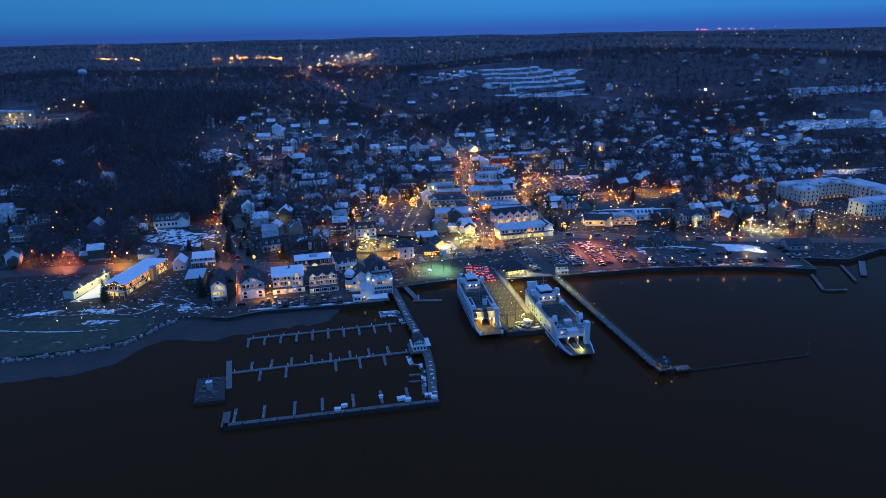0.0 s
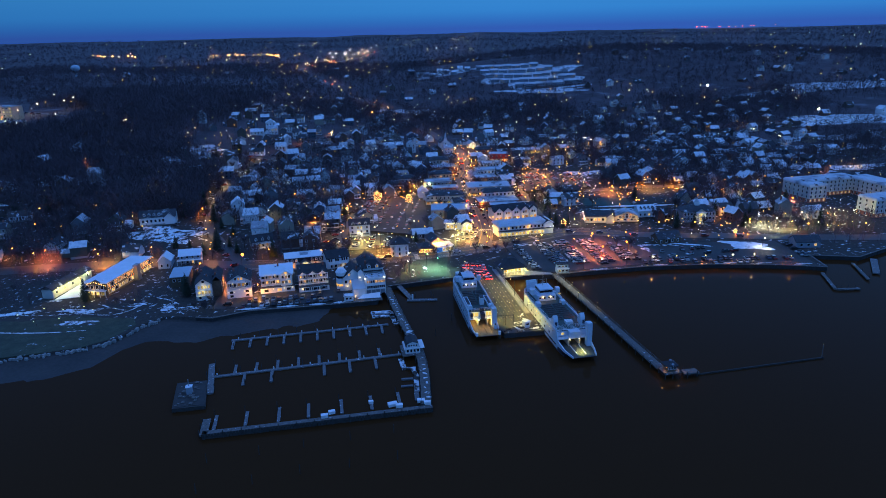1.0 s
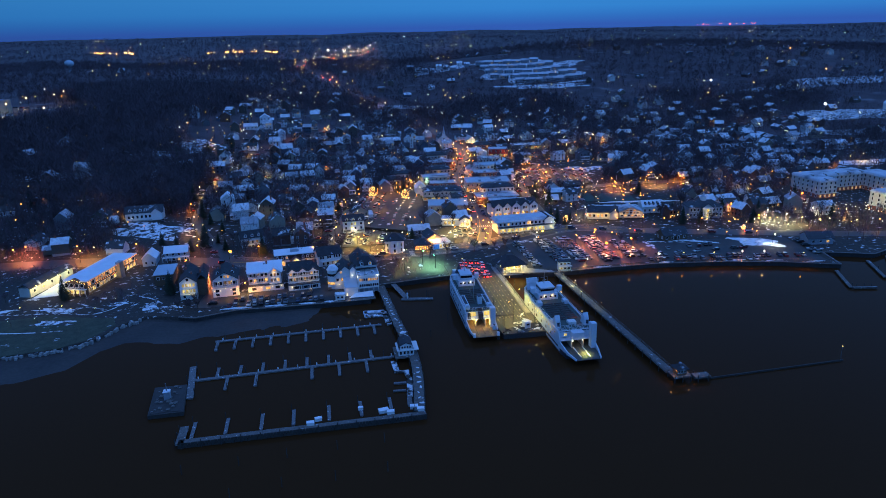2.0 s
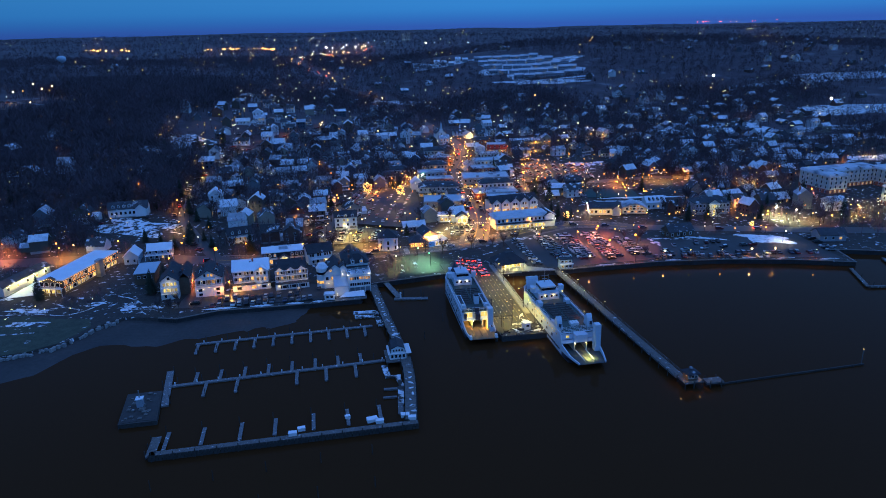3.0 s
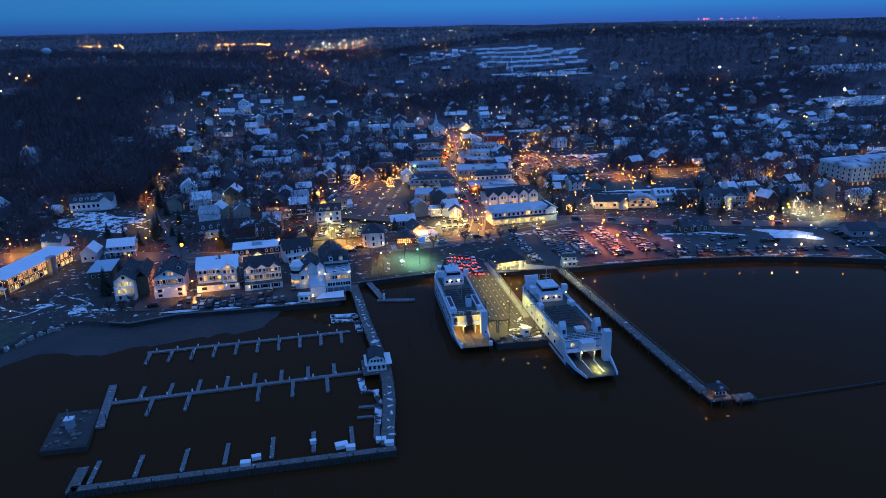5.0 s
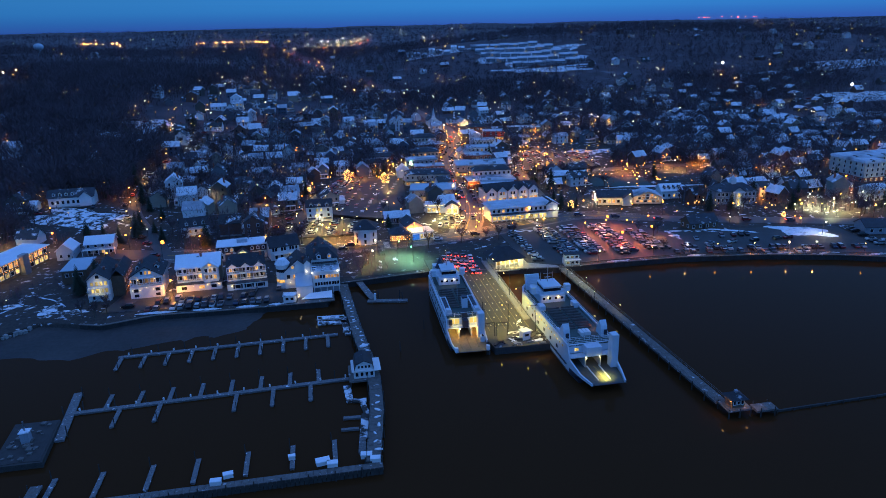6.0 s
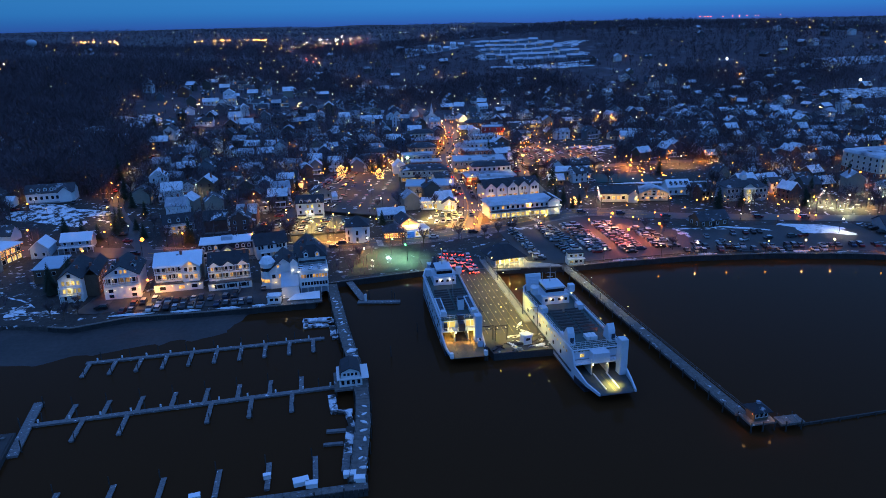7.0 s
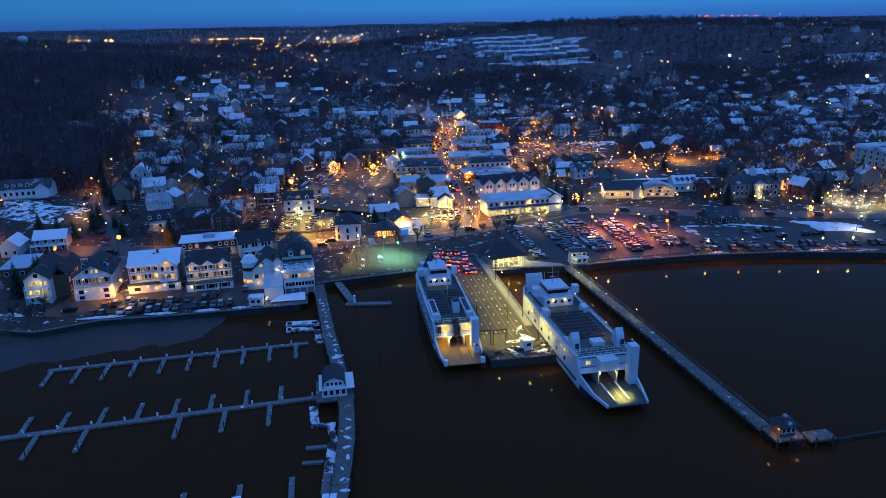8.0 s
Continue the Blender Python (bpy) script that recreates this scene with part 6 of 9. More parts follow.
part("steeple", cylinder(bmesh.new(), 0, 0.5, 11.5, 19, 1.4, 0.08, 8), M["teal_roof"], ch)
row_windows(ch, [0], -1.5, 6, 1.2, 2.6, [D_])
lamp_light(0, -5, 4, (0.75, 0.9, 1.0), 120, ch)

# village hall
vh = thing("village_hall", 171, 453, 2.6, 2, "brick village hall with a lit white portico and cupola", "hall")
part("wall", boxes((-11, 0, -0.6, 11, 12, 6.6)), M["grey_wall"], vh)
part("roof", hip(22, 12, 3.4, 0.6, 0.12), M["shingle"], vh, at=pose(0, 6, 6.6))
part("portico", gable_body(6.5, 2.4, 7.0, 2.4, "y"), M["cream_wall"], vh, at=pose(0, -1.0, 0))
part("portico_roof", gable(6.5, 3.2, 2.4, 0.5, 0.22, "y"), M["shingle"], vh, at=pose(0, -0.8, 7.0))
for px in (-2.8, -1.0, 1.0, 2.8):
    part("column", cylinder(bmesh.new(), px, -3.4, 0, 6.4, 0.22, 0.2, 8), M["trim"], vh)
part("entablature", boxes((-3.3, -3.8, 6.4, 3.3, -2.22, 7.0)), M["trim"], vh)
part("steps", boxes((-3, -5.6, -0.6, 3, -3.9, 0.0), (-3, -6.6, -0.8, 3, -5.6, -0.3)), M["concrete"], vh)
row_windows(vh, [0], -2.2, 5.0, 2.0, 2.2, ["lit_yellow"])
row_windows(vh, [0], -2.2, 1.8, 1.6, 2.2, ["lit_yellow"])
for fz in (1.9, 5.0):
    row_windows(vh, [-9.5, -7.3, -5.1, 5.1, 7.3, 9.5], 0, fz, 1.1, 1.7, [D_] * 6)
part("cupola_base", boxes((-1.4, 4.6, 9.4, 1.4, 7.4, 12.2)), M["trim"], vh)
part("cupola_roof", cylinder(bmesh.new(), 0, 6, 12.2, 14.4, 1.7, 0.15, 8), M["teal_roof"], vh)
lamp_light(0, -4.6, 4.2, (1, 0.85, 0.4), 420, vh)
lamp_light(12.5, 2, 3, AMBER, 260, vh)

# long market building and the glazed barn
mk = thing("market_building", 106, 455.5, 2.6, -3, "long low market building with yellow lit bays", "shops")
part("wall", boxes((-9.5, 0, 0, 9.5, 10, 4.4)), M["cream_wall"], mk)
part("roof", gable(19, 10, 2.6, 0.5, 0.25, "x"), M["shingle"], mk, at=pose(0, 5, 4.4))
part("side_gable", gable_body(5, 3, 4.4, 2.0, "y"), M["cream_wall"], mk, at=pose(6.5, -0.8, 0))
part("side_gable_roof", gable(5, 3.4, 2.0, 0.4, 0.2, "y"), M["shingle"], mk, at=pose(6.5, -0.9, 4.4))
row_windows(mk, [-8, -5.5, -3, -0.5, 2], 0, 2.2, 1.5, 1.7, [L_, D_, L_, L_, D_])
wall_lamp(mk, 7.5, -2.2, 6.4, 0, WARM, "warm_lamp", 0.35)
for px in (-9.5, -4, 2, 8):
    lamp_light(px, -2.4, 2.6, (1, 0.62, 0.15), 330, mk)
bn = thing("barn", 124, 456, 2.6, -3, "broad barn-fronted hall with a glazed lit gable", "hall")
part("wall", gable_body(15, 10, 4.0, 3.0, "y"), M["tan_wall"], bn, at=pose(0, 5, 0))
part("roof", gable(15, 10, 3.0, 0.6, 0.25, "y"), M["flat_roof"], bn, at=pose(0, 5, 4.0))
for z in (1.6, 3.4, 4.9):
    n = {1.6: 6, 3.4: 5, 4.9: 3}[z]
    row_windows(bn, [(i - (n - 1) / 2) * 2.2 for i in range(n)], 0, z, 1.6, 1.1, [D_ if (i + int(z)) % 2 else L_ for i in range(n)])
for px in (-6, 5):
    lamp_light(px, -2.4, 3, (1, 0.6, 0.2), 260, bn)
cl = thing("cottage", 140, 470, 2.8, 5, "pale cottage with dormers beside the courts", "house")
part("wall", gable_body(12, 8, 4.6, 3, "x"), M["white_wall"], cl)
part("roof", gable(12, 8, 3, 0.5, 0.25, "x"), M["clean_snow"], cl, at=pose(0, 0, 4.6))
for px in (-4, -1.4, 1.4, 4):
    dormer(cl, px, -2.4, 5.2, 1.3, 2.2, 1.2)
row_windows(cl, [-4.5, -1.5, 1.5, 4.5], -4, 1.9, 1.1, 1.5, [D_, D_, L_, D_])

# apartments round a court
def apartment(x, y, w, d, turn, label):
    a = thing("apartment_block", x, y, height(x, y), turn, label, "apartments", "waterfront apartment blocks")
    part("wall", boxes((-w / 2, -d / 2, -1, w / 2, d / 2, 11.6)), M["cream_wall"], a)
    part("base_band", boxes((-w / 2 - 0.05, -d / 2 - 0.05, -1, w / 2 + 0.05, d / 2 + 0.05, 2.8)), M["brick"], a, "brick ground floor")
    part("mansard", hip(w, d, 1.4, 0.4, 0.9), M["flat_roof"], a, at=pose(0, 0, 11.6))
    k = int(w / 3.4)
    for fl in range(4):
        for i in range(k):
            xx = (i + 0.5) / k * w - w / 2
            row_windows(a, [xx], -d / 2 - (0.06 if fl == 0 else 0), 1.5 + fl * 2.9, 1.2, 1.6, [L_ if (i * 5 + fl * 3) % 5 == 0 else D_])
    for i in range(k // 3):
        xx = (i * 3 + 1.5) / k * w - w / 2
        dormer(a, xx, -d / 2 + 1.2, 11.3, 2.2, 2.6, 1.2, "cream_wall", "shingle")
    kk = int(d / 4)
    for fl in range(4):
        for i in range(kk):
            yy = (i + 0.5) / kk * d - d / 2
            row_windows(a, [-w / 2 - (0.06 if fl == 0 else 0)], yy, 1.5 + fl * 2.9, 1.2, 1.6, [D_], -90)
    return a


apartment(285, 520, 52, 15, 14, "four-storey cream apartment block under a snowy roof")
apartment(300, 462, 34, 15, 14, "four-storey cream apartment block beside the court")
apartment(268, 508, 15, 26, 14, "end wing of the cream apartment block")
apartment(322, 497, 16, 56, 14, "long wing of the cream apartment block")
for k in range(12):
    street_glow = (262 + k * 1.5, 477 - k * 2.6)
    p = thing("bollard_lamp", *street_glow, height(*street_glow), 0, "low bright lamp along the apartment drive", "lamp", "drive lamps")
    part("pole", cylinder(bmesh.new(), 0, 0, 0, 2.6, 0.08, 0.07, 6), M["dark_metal"], p)
    bm = bmesh.new()
    ball(bm, 0, 0, 2.8, 0.26)
    part("lantern", bm, M["white_lamp"], p)
    if k % 2 == 0:
        lamp_light(0, -0.6, 2.7, (1, 0.8, 0.35), 1600, p)

# red-lit garage and roofs by the boat yard
gd = thing("garage", 243, 488, 2.2, 8, "broad garage with a red-lit forecourt", "garage")
part("wall", gable_body(18, 10, 3.6, 2.6, "x"), M["white_wall"], gd)
part("roof", gable(18, 10, 2.6, 0.6, 0.25, "x"), M["black_roof"], gd, at=pose(0, 0, 3.6))
row_windows(gd, [-6, -2, 2, 6], -5, 1.7, 2.2, 1.8, [D_, L_, D_, D_])
bh = thing("boat_house", 213, 398, 2.1, 0, "grey boat house by the inlet", "boat house")
part("wall", gable_body(14, 9, 3.6, 2.6, "x"), M["grey_wall"], bh)
part("roof", gable(14, 9, 2.6, 0.6, 0.25, "x"), M["shingle"], bh, at=pose(0, 0, 3.6))
row_windows(bh, [-4, 0, 4], -4.5, 1.8, 1.4, 1.3, [D_, D_, L_])

# mansion over its snow slope, and the houses west of the inns
mn = thing("mansion", -183, 448, height(-183, 448) + 0.3, 14, "long white mansion with dormers above a snowy slope", "mansion")
part("wall", gable_body(22, 9, 4.8, 3.2, "x"), M["white_wall"], mn)
part("roof", gable(22, 9, 3.2, 0.5, 0.25, "x"), M["shingle"], mn, at=pose(0, 0, 4.8))
part("foundation", boxes((-11.2, -4.7, -4, 11.2, 4.7, 0)), M["concrete"], mn)
for px in (-8, -5, -2, 1):
    dormer(mn, px, -2.6, 5.3)
part("wing_gable", gable_body(6, 3, 4.8, 2.6, "y"), M["white_wall"], mn, at=pose(7.4, -5, 0))
part("wing_gable_roof", gable(6, 5, 2.6, 0.5, 0.22, "y"), M["shingle"], mn, at=pose(7.4, -4.4, 4.8))
row_windows(mn, [-9, -6.5, -4, -1.5, 1, 3.2], -4.5, 2.2, 1.2, 1.7, [D_] * 6)
ph = thing("house", -157, 388, 2.2, 10, "lavender gabled cottage with a snowy roof", "house")
part("wall", gable_body(7, 10, 4.6, 3.0, "y"), M["teal_roof"], ph)
part("roof", gable(7, 10, 3.0, 0.4, 0.22, "y"), M["clean_snow"], ph, at=pose(0, 0, 4.6))
row_windows(ph, [-1.6, 1.6], -5, 2, 1, 1.4, [D_, D_])
vp = thing("house", -145, 394.5, 2.3, 12, "house with a long lit veranda and snowy roof", "house")
part("wall", gable_body(12, 8, 5.2, 2.6, "x"), M["grey_wall"], vp)
part("roof", gable(12, 8, 2.6, 0.5, 0.25, "x"), M["clean_snow"], vp, at=pose(0, 0, 5.2))
balcony(vp, -7, 7, -4, 2.9, 2.4, 7, 2.7)
row_windows(vp, [-4.5, -1.5, 1.5, 4.5], -4, 1.6, 1.1, 1.6, [D_, D_, L_, D_])
row_windows(vp, [-4.5, -1.5, 1.5, 4.5], -4, 4.2, 1.1, 1.3, [D_] * 4)


# condominium rows stepping up the hill
cd = random.Random(14)
for j in range(5):
    for k in range(9):
        if (j, k) in ((0, 0), (0, 1), (4, 8), (4, 7), (3, 8)):
            continue
        x, y = 96 + k * 15.2 - j * 6 + cd.uniform(-0.8, 0.8), 1108 + j * 31 + (k - 4) * (k - 4) * 0.6 + cd.uniform(-1.5, 1.5)
        b_ = thing("condominium", x, y, height(x, y), -4 - (k - 4) * 1.5, "grey hillside condominium under a snowy roof", "condominium", "condominiums on the hill")
        h = cd.choice((4.6, 5.2, 5.8))
        part("wall", gable_body(13.6, 9, h, 2.2, "x"), M["grey_wall"], b_)
        part("roof", gable(13.6, 9, 2.2, 0.5, 0.3, "x"), M["flat_roof"], b_, at=pose(0, 0, h))
        bm = bmesh.new()
        for i in range(4):
            for z in (1.4, 3.6):
                box(bm, -5.6 + i * 3.3, -4.56, z - 0.7, -4.2 + i * 3.3, -4.504, z + 0.7, 1 if cd.random() < 0.06 else 0)
        part("glazing", bm, [M["dark_glass"], M["lit_window"]], b_)["kind"] = "stuff"
for k in range(8):
    x, y = -34 + k * 12, 1262 - (k % 3) * 16
    b_ = thing("condominium", x, y, height(x, y), cd.uniform(-8, 8), "pale hillside condominium under snow", "condominium", "condominiums on the hill")
    part("wall", gable_body(9, 8, 5.0, 2.4, "x"), M["grey_wall"] if k % 3 else M["white_wall"], b_)
    part("roof", gable(9, 8, 2.4, 0.5, 0.3, "x"), M["snow"], b_, at=pose(0, 0, 5.0))

# water tower on the western skyline
wt = thing("water_tower", -624.7, 1241.6, height(-624.7, 1241.6), 0, "pale water tower with a domed tank above the woods", "water tower")
top_ = 84 - wt.matrix_basis.translation.z
bm = bmesh.new()
post(bm, 0, 0, -2, top_ - 10, 2.4, 1.8, 10)
part("shaft", bm, M["teal_roof"], wt)
bm = bmesh.new()
bmesh.ops.create_uvsphere(bm, u_segments=20, v_segments=12, radius=1.0, matrix=Matrix.Translation((0, 0, top_ - 5.5)) @ Matrix.Diagonal((7.5, 7.5, 5.5, 1)))
part("tank", bm, M["teal_roof"], wt)


def drape(name, ring_c, rx, ry, mat, label, lift=0.25, turn=0.0, seed=1):
    """An irregular sheet of snow that follows the ground."""
    r2 = random.Random(seed)
    bm = bmesh.new()
    n, m = 26, 6
    wob = [1 + 0.3 * math.sin(i * 0.483 * (2 + seed % 3) + seed) + r2.uniform(-0.3, 0.3) for i in range(n)]
    c, s = math.cos(radians(turn)), math.sin(radians(turn))
    rings = []
    for j in range(1, m + 1):
        row = []
        for i in range(n):
            a = i / n * 2 * math.pi
            f = j / m * (wob[i] * 0.6 + wob[i - 1] * 0.4)
            u, w = rx * f * math.cos(a), ry * f * math.sin(a)
            x, y = ring_c[0] + u * c - w * s, ring_c[1] + u * s + w * c
            row.append(bm.verts.new((x, y, height(x, y) + lift * (1 - 0.9 * (j / m) ** 3))))
        rings.append(row)
    mid = bm.verts.new((ring_c[0], ring_c[1], height(*ring_c) + lift))
    for i in range(n):
        k = (i + 1) % n
        bm.faces.new((mid, rings[0][i], rings[0][k]))
        for j in range(m - 1):
            bm.faces.new((rings[j][i], rings[j + 1][i], rings[j + 1][k], rings[j][k]))
    bmesh.ops.recalc_face_normals(bm, faces=bm.faces)
    return tagged(part(name, bm, M[mat]), label, "snow", kind="structure")


for k, (x, y, rx, ry) in enumerate(((-172, 430, 22, 10), (150, 1180, 84, 60), (10, 1250, 50, 22), (300, 660, 60, 9), (340, 690, 70, 8), (430, 720, 90, 14), (470, 800, 80, 30), (255, 570, 40, 7),
                                     (120, 612, 32, 10), (-215, 640, 22, 14), (-240, 600, 18, 10), (-285, 530, 28, 12), (-330, 470, 30, 10), (-176, 324, 9, 2.6), (-205, 322, 12, 2), (-150, 330, 6, 2), (-133, 326, 3, 5), (-124, 324, 6, 2), (-168, 309, 9, 3), (131, 405, 16, 2.2), (138, 489, 33, 2.6), (120, 398, 3, 7),
                                     (560, 1000, 120, 30), (-60, 1000, 40, 14), (330, 520, 20, 8), (216, 560, 24, 5), (50, 412, 7, 3), (45, 405, 2.5, 5), (-9, 374, 1.2, 6), (-15, 368, 0.9, 6))):
    drape("snow_field", (x, y), rx, ry, "patchy_snow", "uneven sheet of old snow on the ground", 0.35, (k * 37) % 20 - 6, k)
for k, (x, y, rx, ry, turn) in enumerate(((181, 400, 16, 7.5, -28), (165, 1082, 50, 14, -4), (149, 404, 12, 1.6, -20), (116, 600, 13, 5, -30), (143, 499.5, 27, 2.2, 0), (205, 558, 18, 4, 25), (262, 588, 30, 6, 12), (350, 600, 44, 8, 6), (395, 675, 34, 9, 0))):
    drape("snow_field", (x, y), rx, ry, "snow", "bright sheet of settled snow", 0.5, turn, 60 + k)


# institution on the west hill, with lit rows of windows
for x, y, w, fl in ((-446, 726, 44, 4), (-402, 660, 36, 3), (-470, 690, 30, 3)):
    building(x, y, w, 14, fl, -14, "flat", "tan_wall", "flat_roof", int(w / 4), 2, 0.5, 3.4, label="long lit institution block on the wooded hill", name="institution", category="building", ww=2.0, glass="lit_yellow", sides="f", group="hillside institution", units=2)


# ---- ferry landing furniture ----
def landing_place(lx, ly):
    return 18 + lx * HC - ly * HS, 360 + lx * HS + ly * HC


def on_landing(name, lx, ly, z=2.25, turn=0.0, label="", category="", group=""):
    x, y = landing_place(lx, ly)
    return thing(name, x, y, z, 10 + turn, label, category, group)


walkway = on_landing("walkway", 12.2, -56, 2.25, 0, "raised foot passenger walkway with steel railings", "walkway")
part("deck", boxes((-1.1, 0, 0, 1.1, 62, 0.35)), M["concrete"], walkway)
bm = bmesh.new()
for s in (-1.05, 1.05):
    railing(bm, [(s, 0), (s, 62)], 0.35, 1.1, 2.0)
part("railing", bm, M["steel"], walkway)
fence = on_landing("fence", -5.0, -60, 2.25, -1.5, "low steel guard fence along the apron edge", "fence")
bm = bmesh.new()
railing(bm, [(0, 0), (0.4, 52)], 0, 1.0, 2.0)
part("railing", bm, M["steel"], fence)
for lx, ly in ((-3.6, -66), (0.6, -66.5)):
    g = on_landing("ramp_gantry", lx, ly, 2.25, 0, "grey steel lifting gantry over the loading ramp", "gantry", "ramp gantries")
    for s in (-1.8, 1.8):
        part("column", boxes((s - 0.11, -0.11, 0, s + 0.11, 0.11, 4.6)), M["dark_metal"], g)
    part("cross_beam", boxes((-2.0, -0.13, 4.6, 2.0, 0.13, 4.86)), M["dark_metal"], g)
    bm = bmesh.new()
    bar(bm, (-1.8, 0, 3.6), (1.8, 0, 3.6), 0.1)
    bar(bm, (-1.8, 0, 3.6), (0, 0, 4.6), 0.08)
    bar(bm, (1.8, 0, 3.6), (0, 0, 4.6), 0.08)
    part("brace", bm, M["dark_metal"], g)
mast = on_landing("lamp_mast", -5.0, -63, 2.25, 0, "tall dark lamp mast beside the ramp", "mast")
bm = bmesh.new()
post(bm, 0, 0, 0, 11, 0.14, 0.09)
bar(bm, (0, 0, 8), (0.9, 0, 8.4), 0.12)
part("pole", bm, M["dark_metal"], mast)
hut = on_landing("control_hut", 7.2, -70, 2.25, 12, "small white ramp control hut with snow on top", "hut")
part("wall", boxes((-1.3, -1.3, 0, 1.3, 1.3, 2.7)), M["white_wall"], hut)
part("roof", boxes((-1.5, -1.5, 2.7, 1.5, 1.5, 2.95)), M["snow"], hut)
part("window", window_mesh(1.4, 0.9, "dark_glass"), None, hut, at=pose(0, -1.3, 1.7))
for k, (lx, ly, sx, sy, h) in enumerate(((6, -65, 3.2, 0.9, 0.28), (9.5, -63, 0.9, 3.4, 0.35), (12.2, -69, 2.4, 0.8, 0.3), (3, -71, 2.8, 0.6, 0.2), (9, -57, 0.5, 2.6, 0.22), (10.5, -72.5, 3.2, 0.6, 0.3), (7.5, -66.5, 1.4, 0.6, 0.25), (13, -72, 0.8, 2.2, 0.3), (11, -66, 0.5, 3.0, 0.25), (5, -68.5, 1.9, 0.4, 0.2))):
    p = on_landing("snow_pile", lx, ly, 2.25, k * 37, "heap of ploughed dirty snow", "snow pile", "snow heaps on the apron")
    bm = bmesh.new()
    r2 = random.Random(k)
    prev = None
    for f, q in ((1.0, 0.0), (0.8, 0.55), (0.45, 0.9), (0.08, 1.0)):
        ring = [bm.verts.new((sx * f * (1 + r2.uniform(-0.4, 0.4)) * math.cos(a * 0.628), sy * f * (1 + r2.uniform(-0.2, 0.2)) * math.sin(a * 0.628), h * q + r2.uniform(0, 0.1) * (q > 0))) for a in range(10)]
        if prev:
            for i in range(10):
                bm.faces.new((prev[i], prev[(i + 1) % 10], ring[(i + 1) % 10], ring[i]))
        prev = ring
    bm.faces.new(prev)
    part("heap", bm, M["patchy_snow"], p)
# timber and cable scrap at the head of the apron
scrap_r = random.Random(88)
for k in range(26):
    lx, ly = scrap_r.uniform(-3.4, 14.4), scrap_r.uniform(-74.6, -68.5)
    p = on_landing("scrap_timber", lx, ly, 2.25, scrap_r.uniform(0, 180), "dark weathered timber lying on the apron", "timber", "scrap at the head of the apron")
    l, w, h = scrap_r.uniform(0.5, 1.8), scrap_r.uniform(0.12, 0.4), scrap_r.uniform(0.15, 0.7)
    bm = bmesh.new()
    slab(bm, [(-l, -w), (l, -w * 0.8), (l * 0.9, w), (-l, w * 0.9)], 0, h)
    part("baulk", bm, M["pile"] if k % 3 else M["concrete"], p)
# dolphins that the ferries lean on
for lx, ly in ((-6.4, -69), (-5.8, -74), (14.9, -68), (16.6, -74), (19, -80), (15.4, -60), (15.4, -46)):
    d = on_landing("dolphin", lx, ly, 0, 0, "cluster of dark timber fender piles", "dolphin", "fender piles at the berths")
    for k in range(4):
        bm = bmesh.new()
        post(bm, 0.35 * math.cos(k * 1.57), 0.35 * math.sin(k * 1.57), -4, 4.2 + 0.4 * (k % 2), 0.3, 0.26, 7)
        part("fender_post", bm, M["pile"], d)
# lamps added to light the staging lanes yellow; their posts stand at assumed places
for lx, ly, w in ((12.2, -50, 900), (12.2, -34, 900), (12.2, -18, 900), (-3.5, -2, 900), (4, -62, 900), (12, -66, 700)):
    p = on_landing("street_lamp", lx, ly, 2.25 if lx < 12 else 2.6, 180, "tall yellow lamp added to light the ferry lanes", "street lamp", "ferry lane lamps")
    bm = bmesh.new()
    post(bm, 0, 0, 0, 9, 0.1, 0.07)
    bar(bm, (0, 0, 8.9), (2.2, 0, 9.1), 0.1)
    part("pole", bm, M["dark_metal"], p)
    bm = bmesh.new()
    ball(bm, 2.2, 0, 8.8, 0.2)
    part("lantern", bm, M["warm_lamp"], p)
    lamp_light(2.2, 0, 8.3, (1.0, 0.76, 0.1), w * 9, p, cone=130)

# ---- terminal and pier office ----
term = thing("ferry_terminal", 37.4, 366.0, 2.1, 18, "ferry terminal with a black hipped roof and lit arcade", "terminal")
part("wall", boxes((-5.2, -3.4, 0, 5.2, 5, 3.4)), M["cream_wall"], term)
bm = hip(12.5, 11.5, 4.4, 1.0, 0.18)
part("roof", bm, M["black_roof"], term, "steep black hipped roof", at=pose(0, 0, 3.4))
bm = boxes((-0.13, -0.13, 0, 0.13, 0.13, 3.4))
col = to_mesh("column", bm, M["trim"])
for k in range(7):
    part("column", col, None, term, at=pose(-6 + k * 2, -5.9, 0))
for k in range(5):
    part("window", window_mesh(1.5, 1.9, "lit_yellow"), None, term, at=pose(-4 + k * 2, -3.4, 1.7))
for k in range(3):
    part("window", window_mesh(1.5, 1.9, "lit_yellow"), None, term, at=pose(5.2, -2 + k * 2.6, 1.7, 0, 0, 90))
for k in range(3):
    bm = bmesh.new()
    ball(bm, -4 + k * 4, -5.2, 3.1, 0.16)
    part("soffit_lamp", bm, M["warm_lamp"], term)
    lamp_light(-4 + k * 4, -6.4, 2.8, (1, 0.8, 0.2), 800, term)
for k in range(2):
    lamp_light(7.6, -2 + k * 5, 2.8, (1, 0.8, 0.2), 900, term)
patch("pavement", [(31, 355.6), (47, 358.4), (60, 359.4), (58, 363), (46, 371), (30, 366)], M["concrete"], "pale concrete forecourt of the ferry terminal", 0.12)

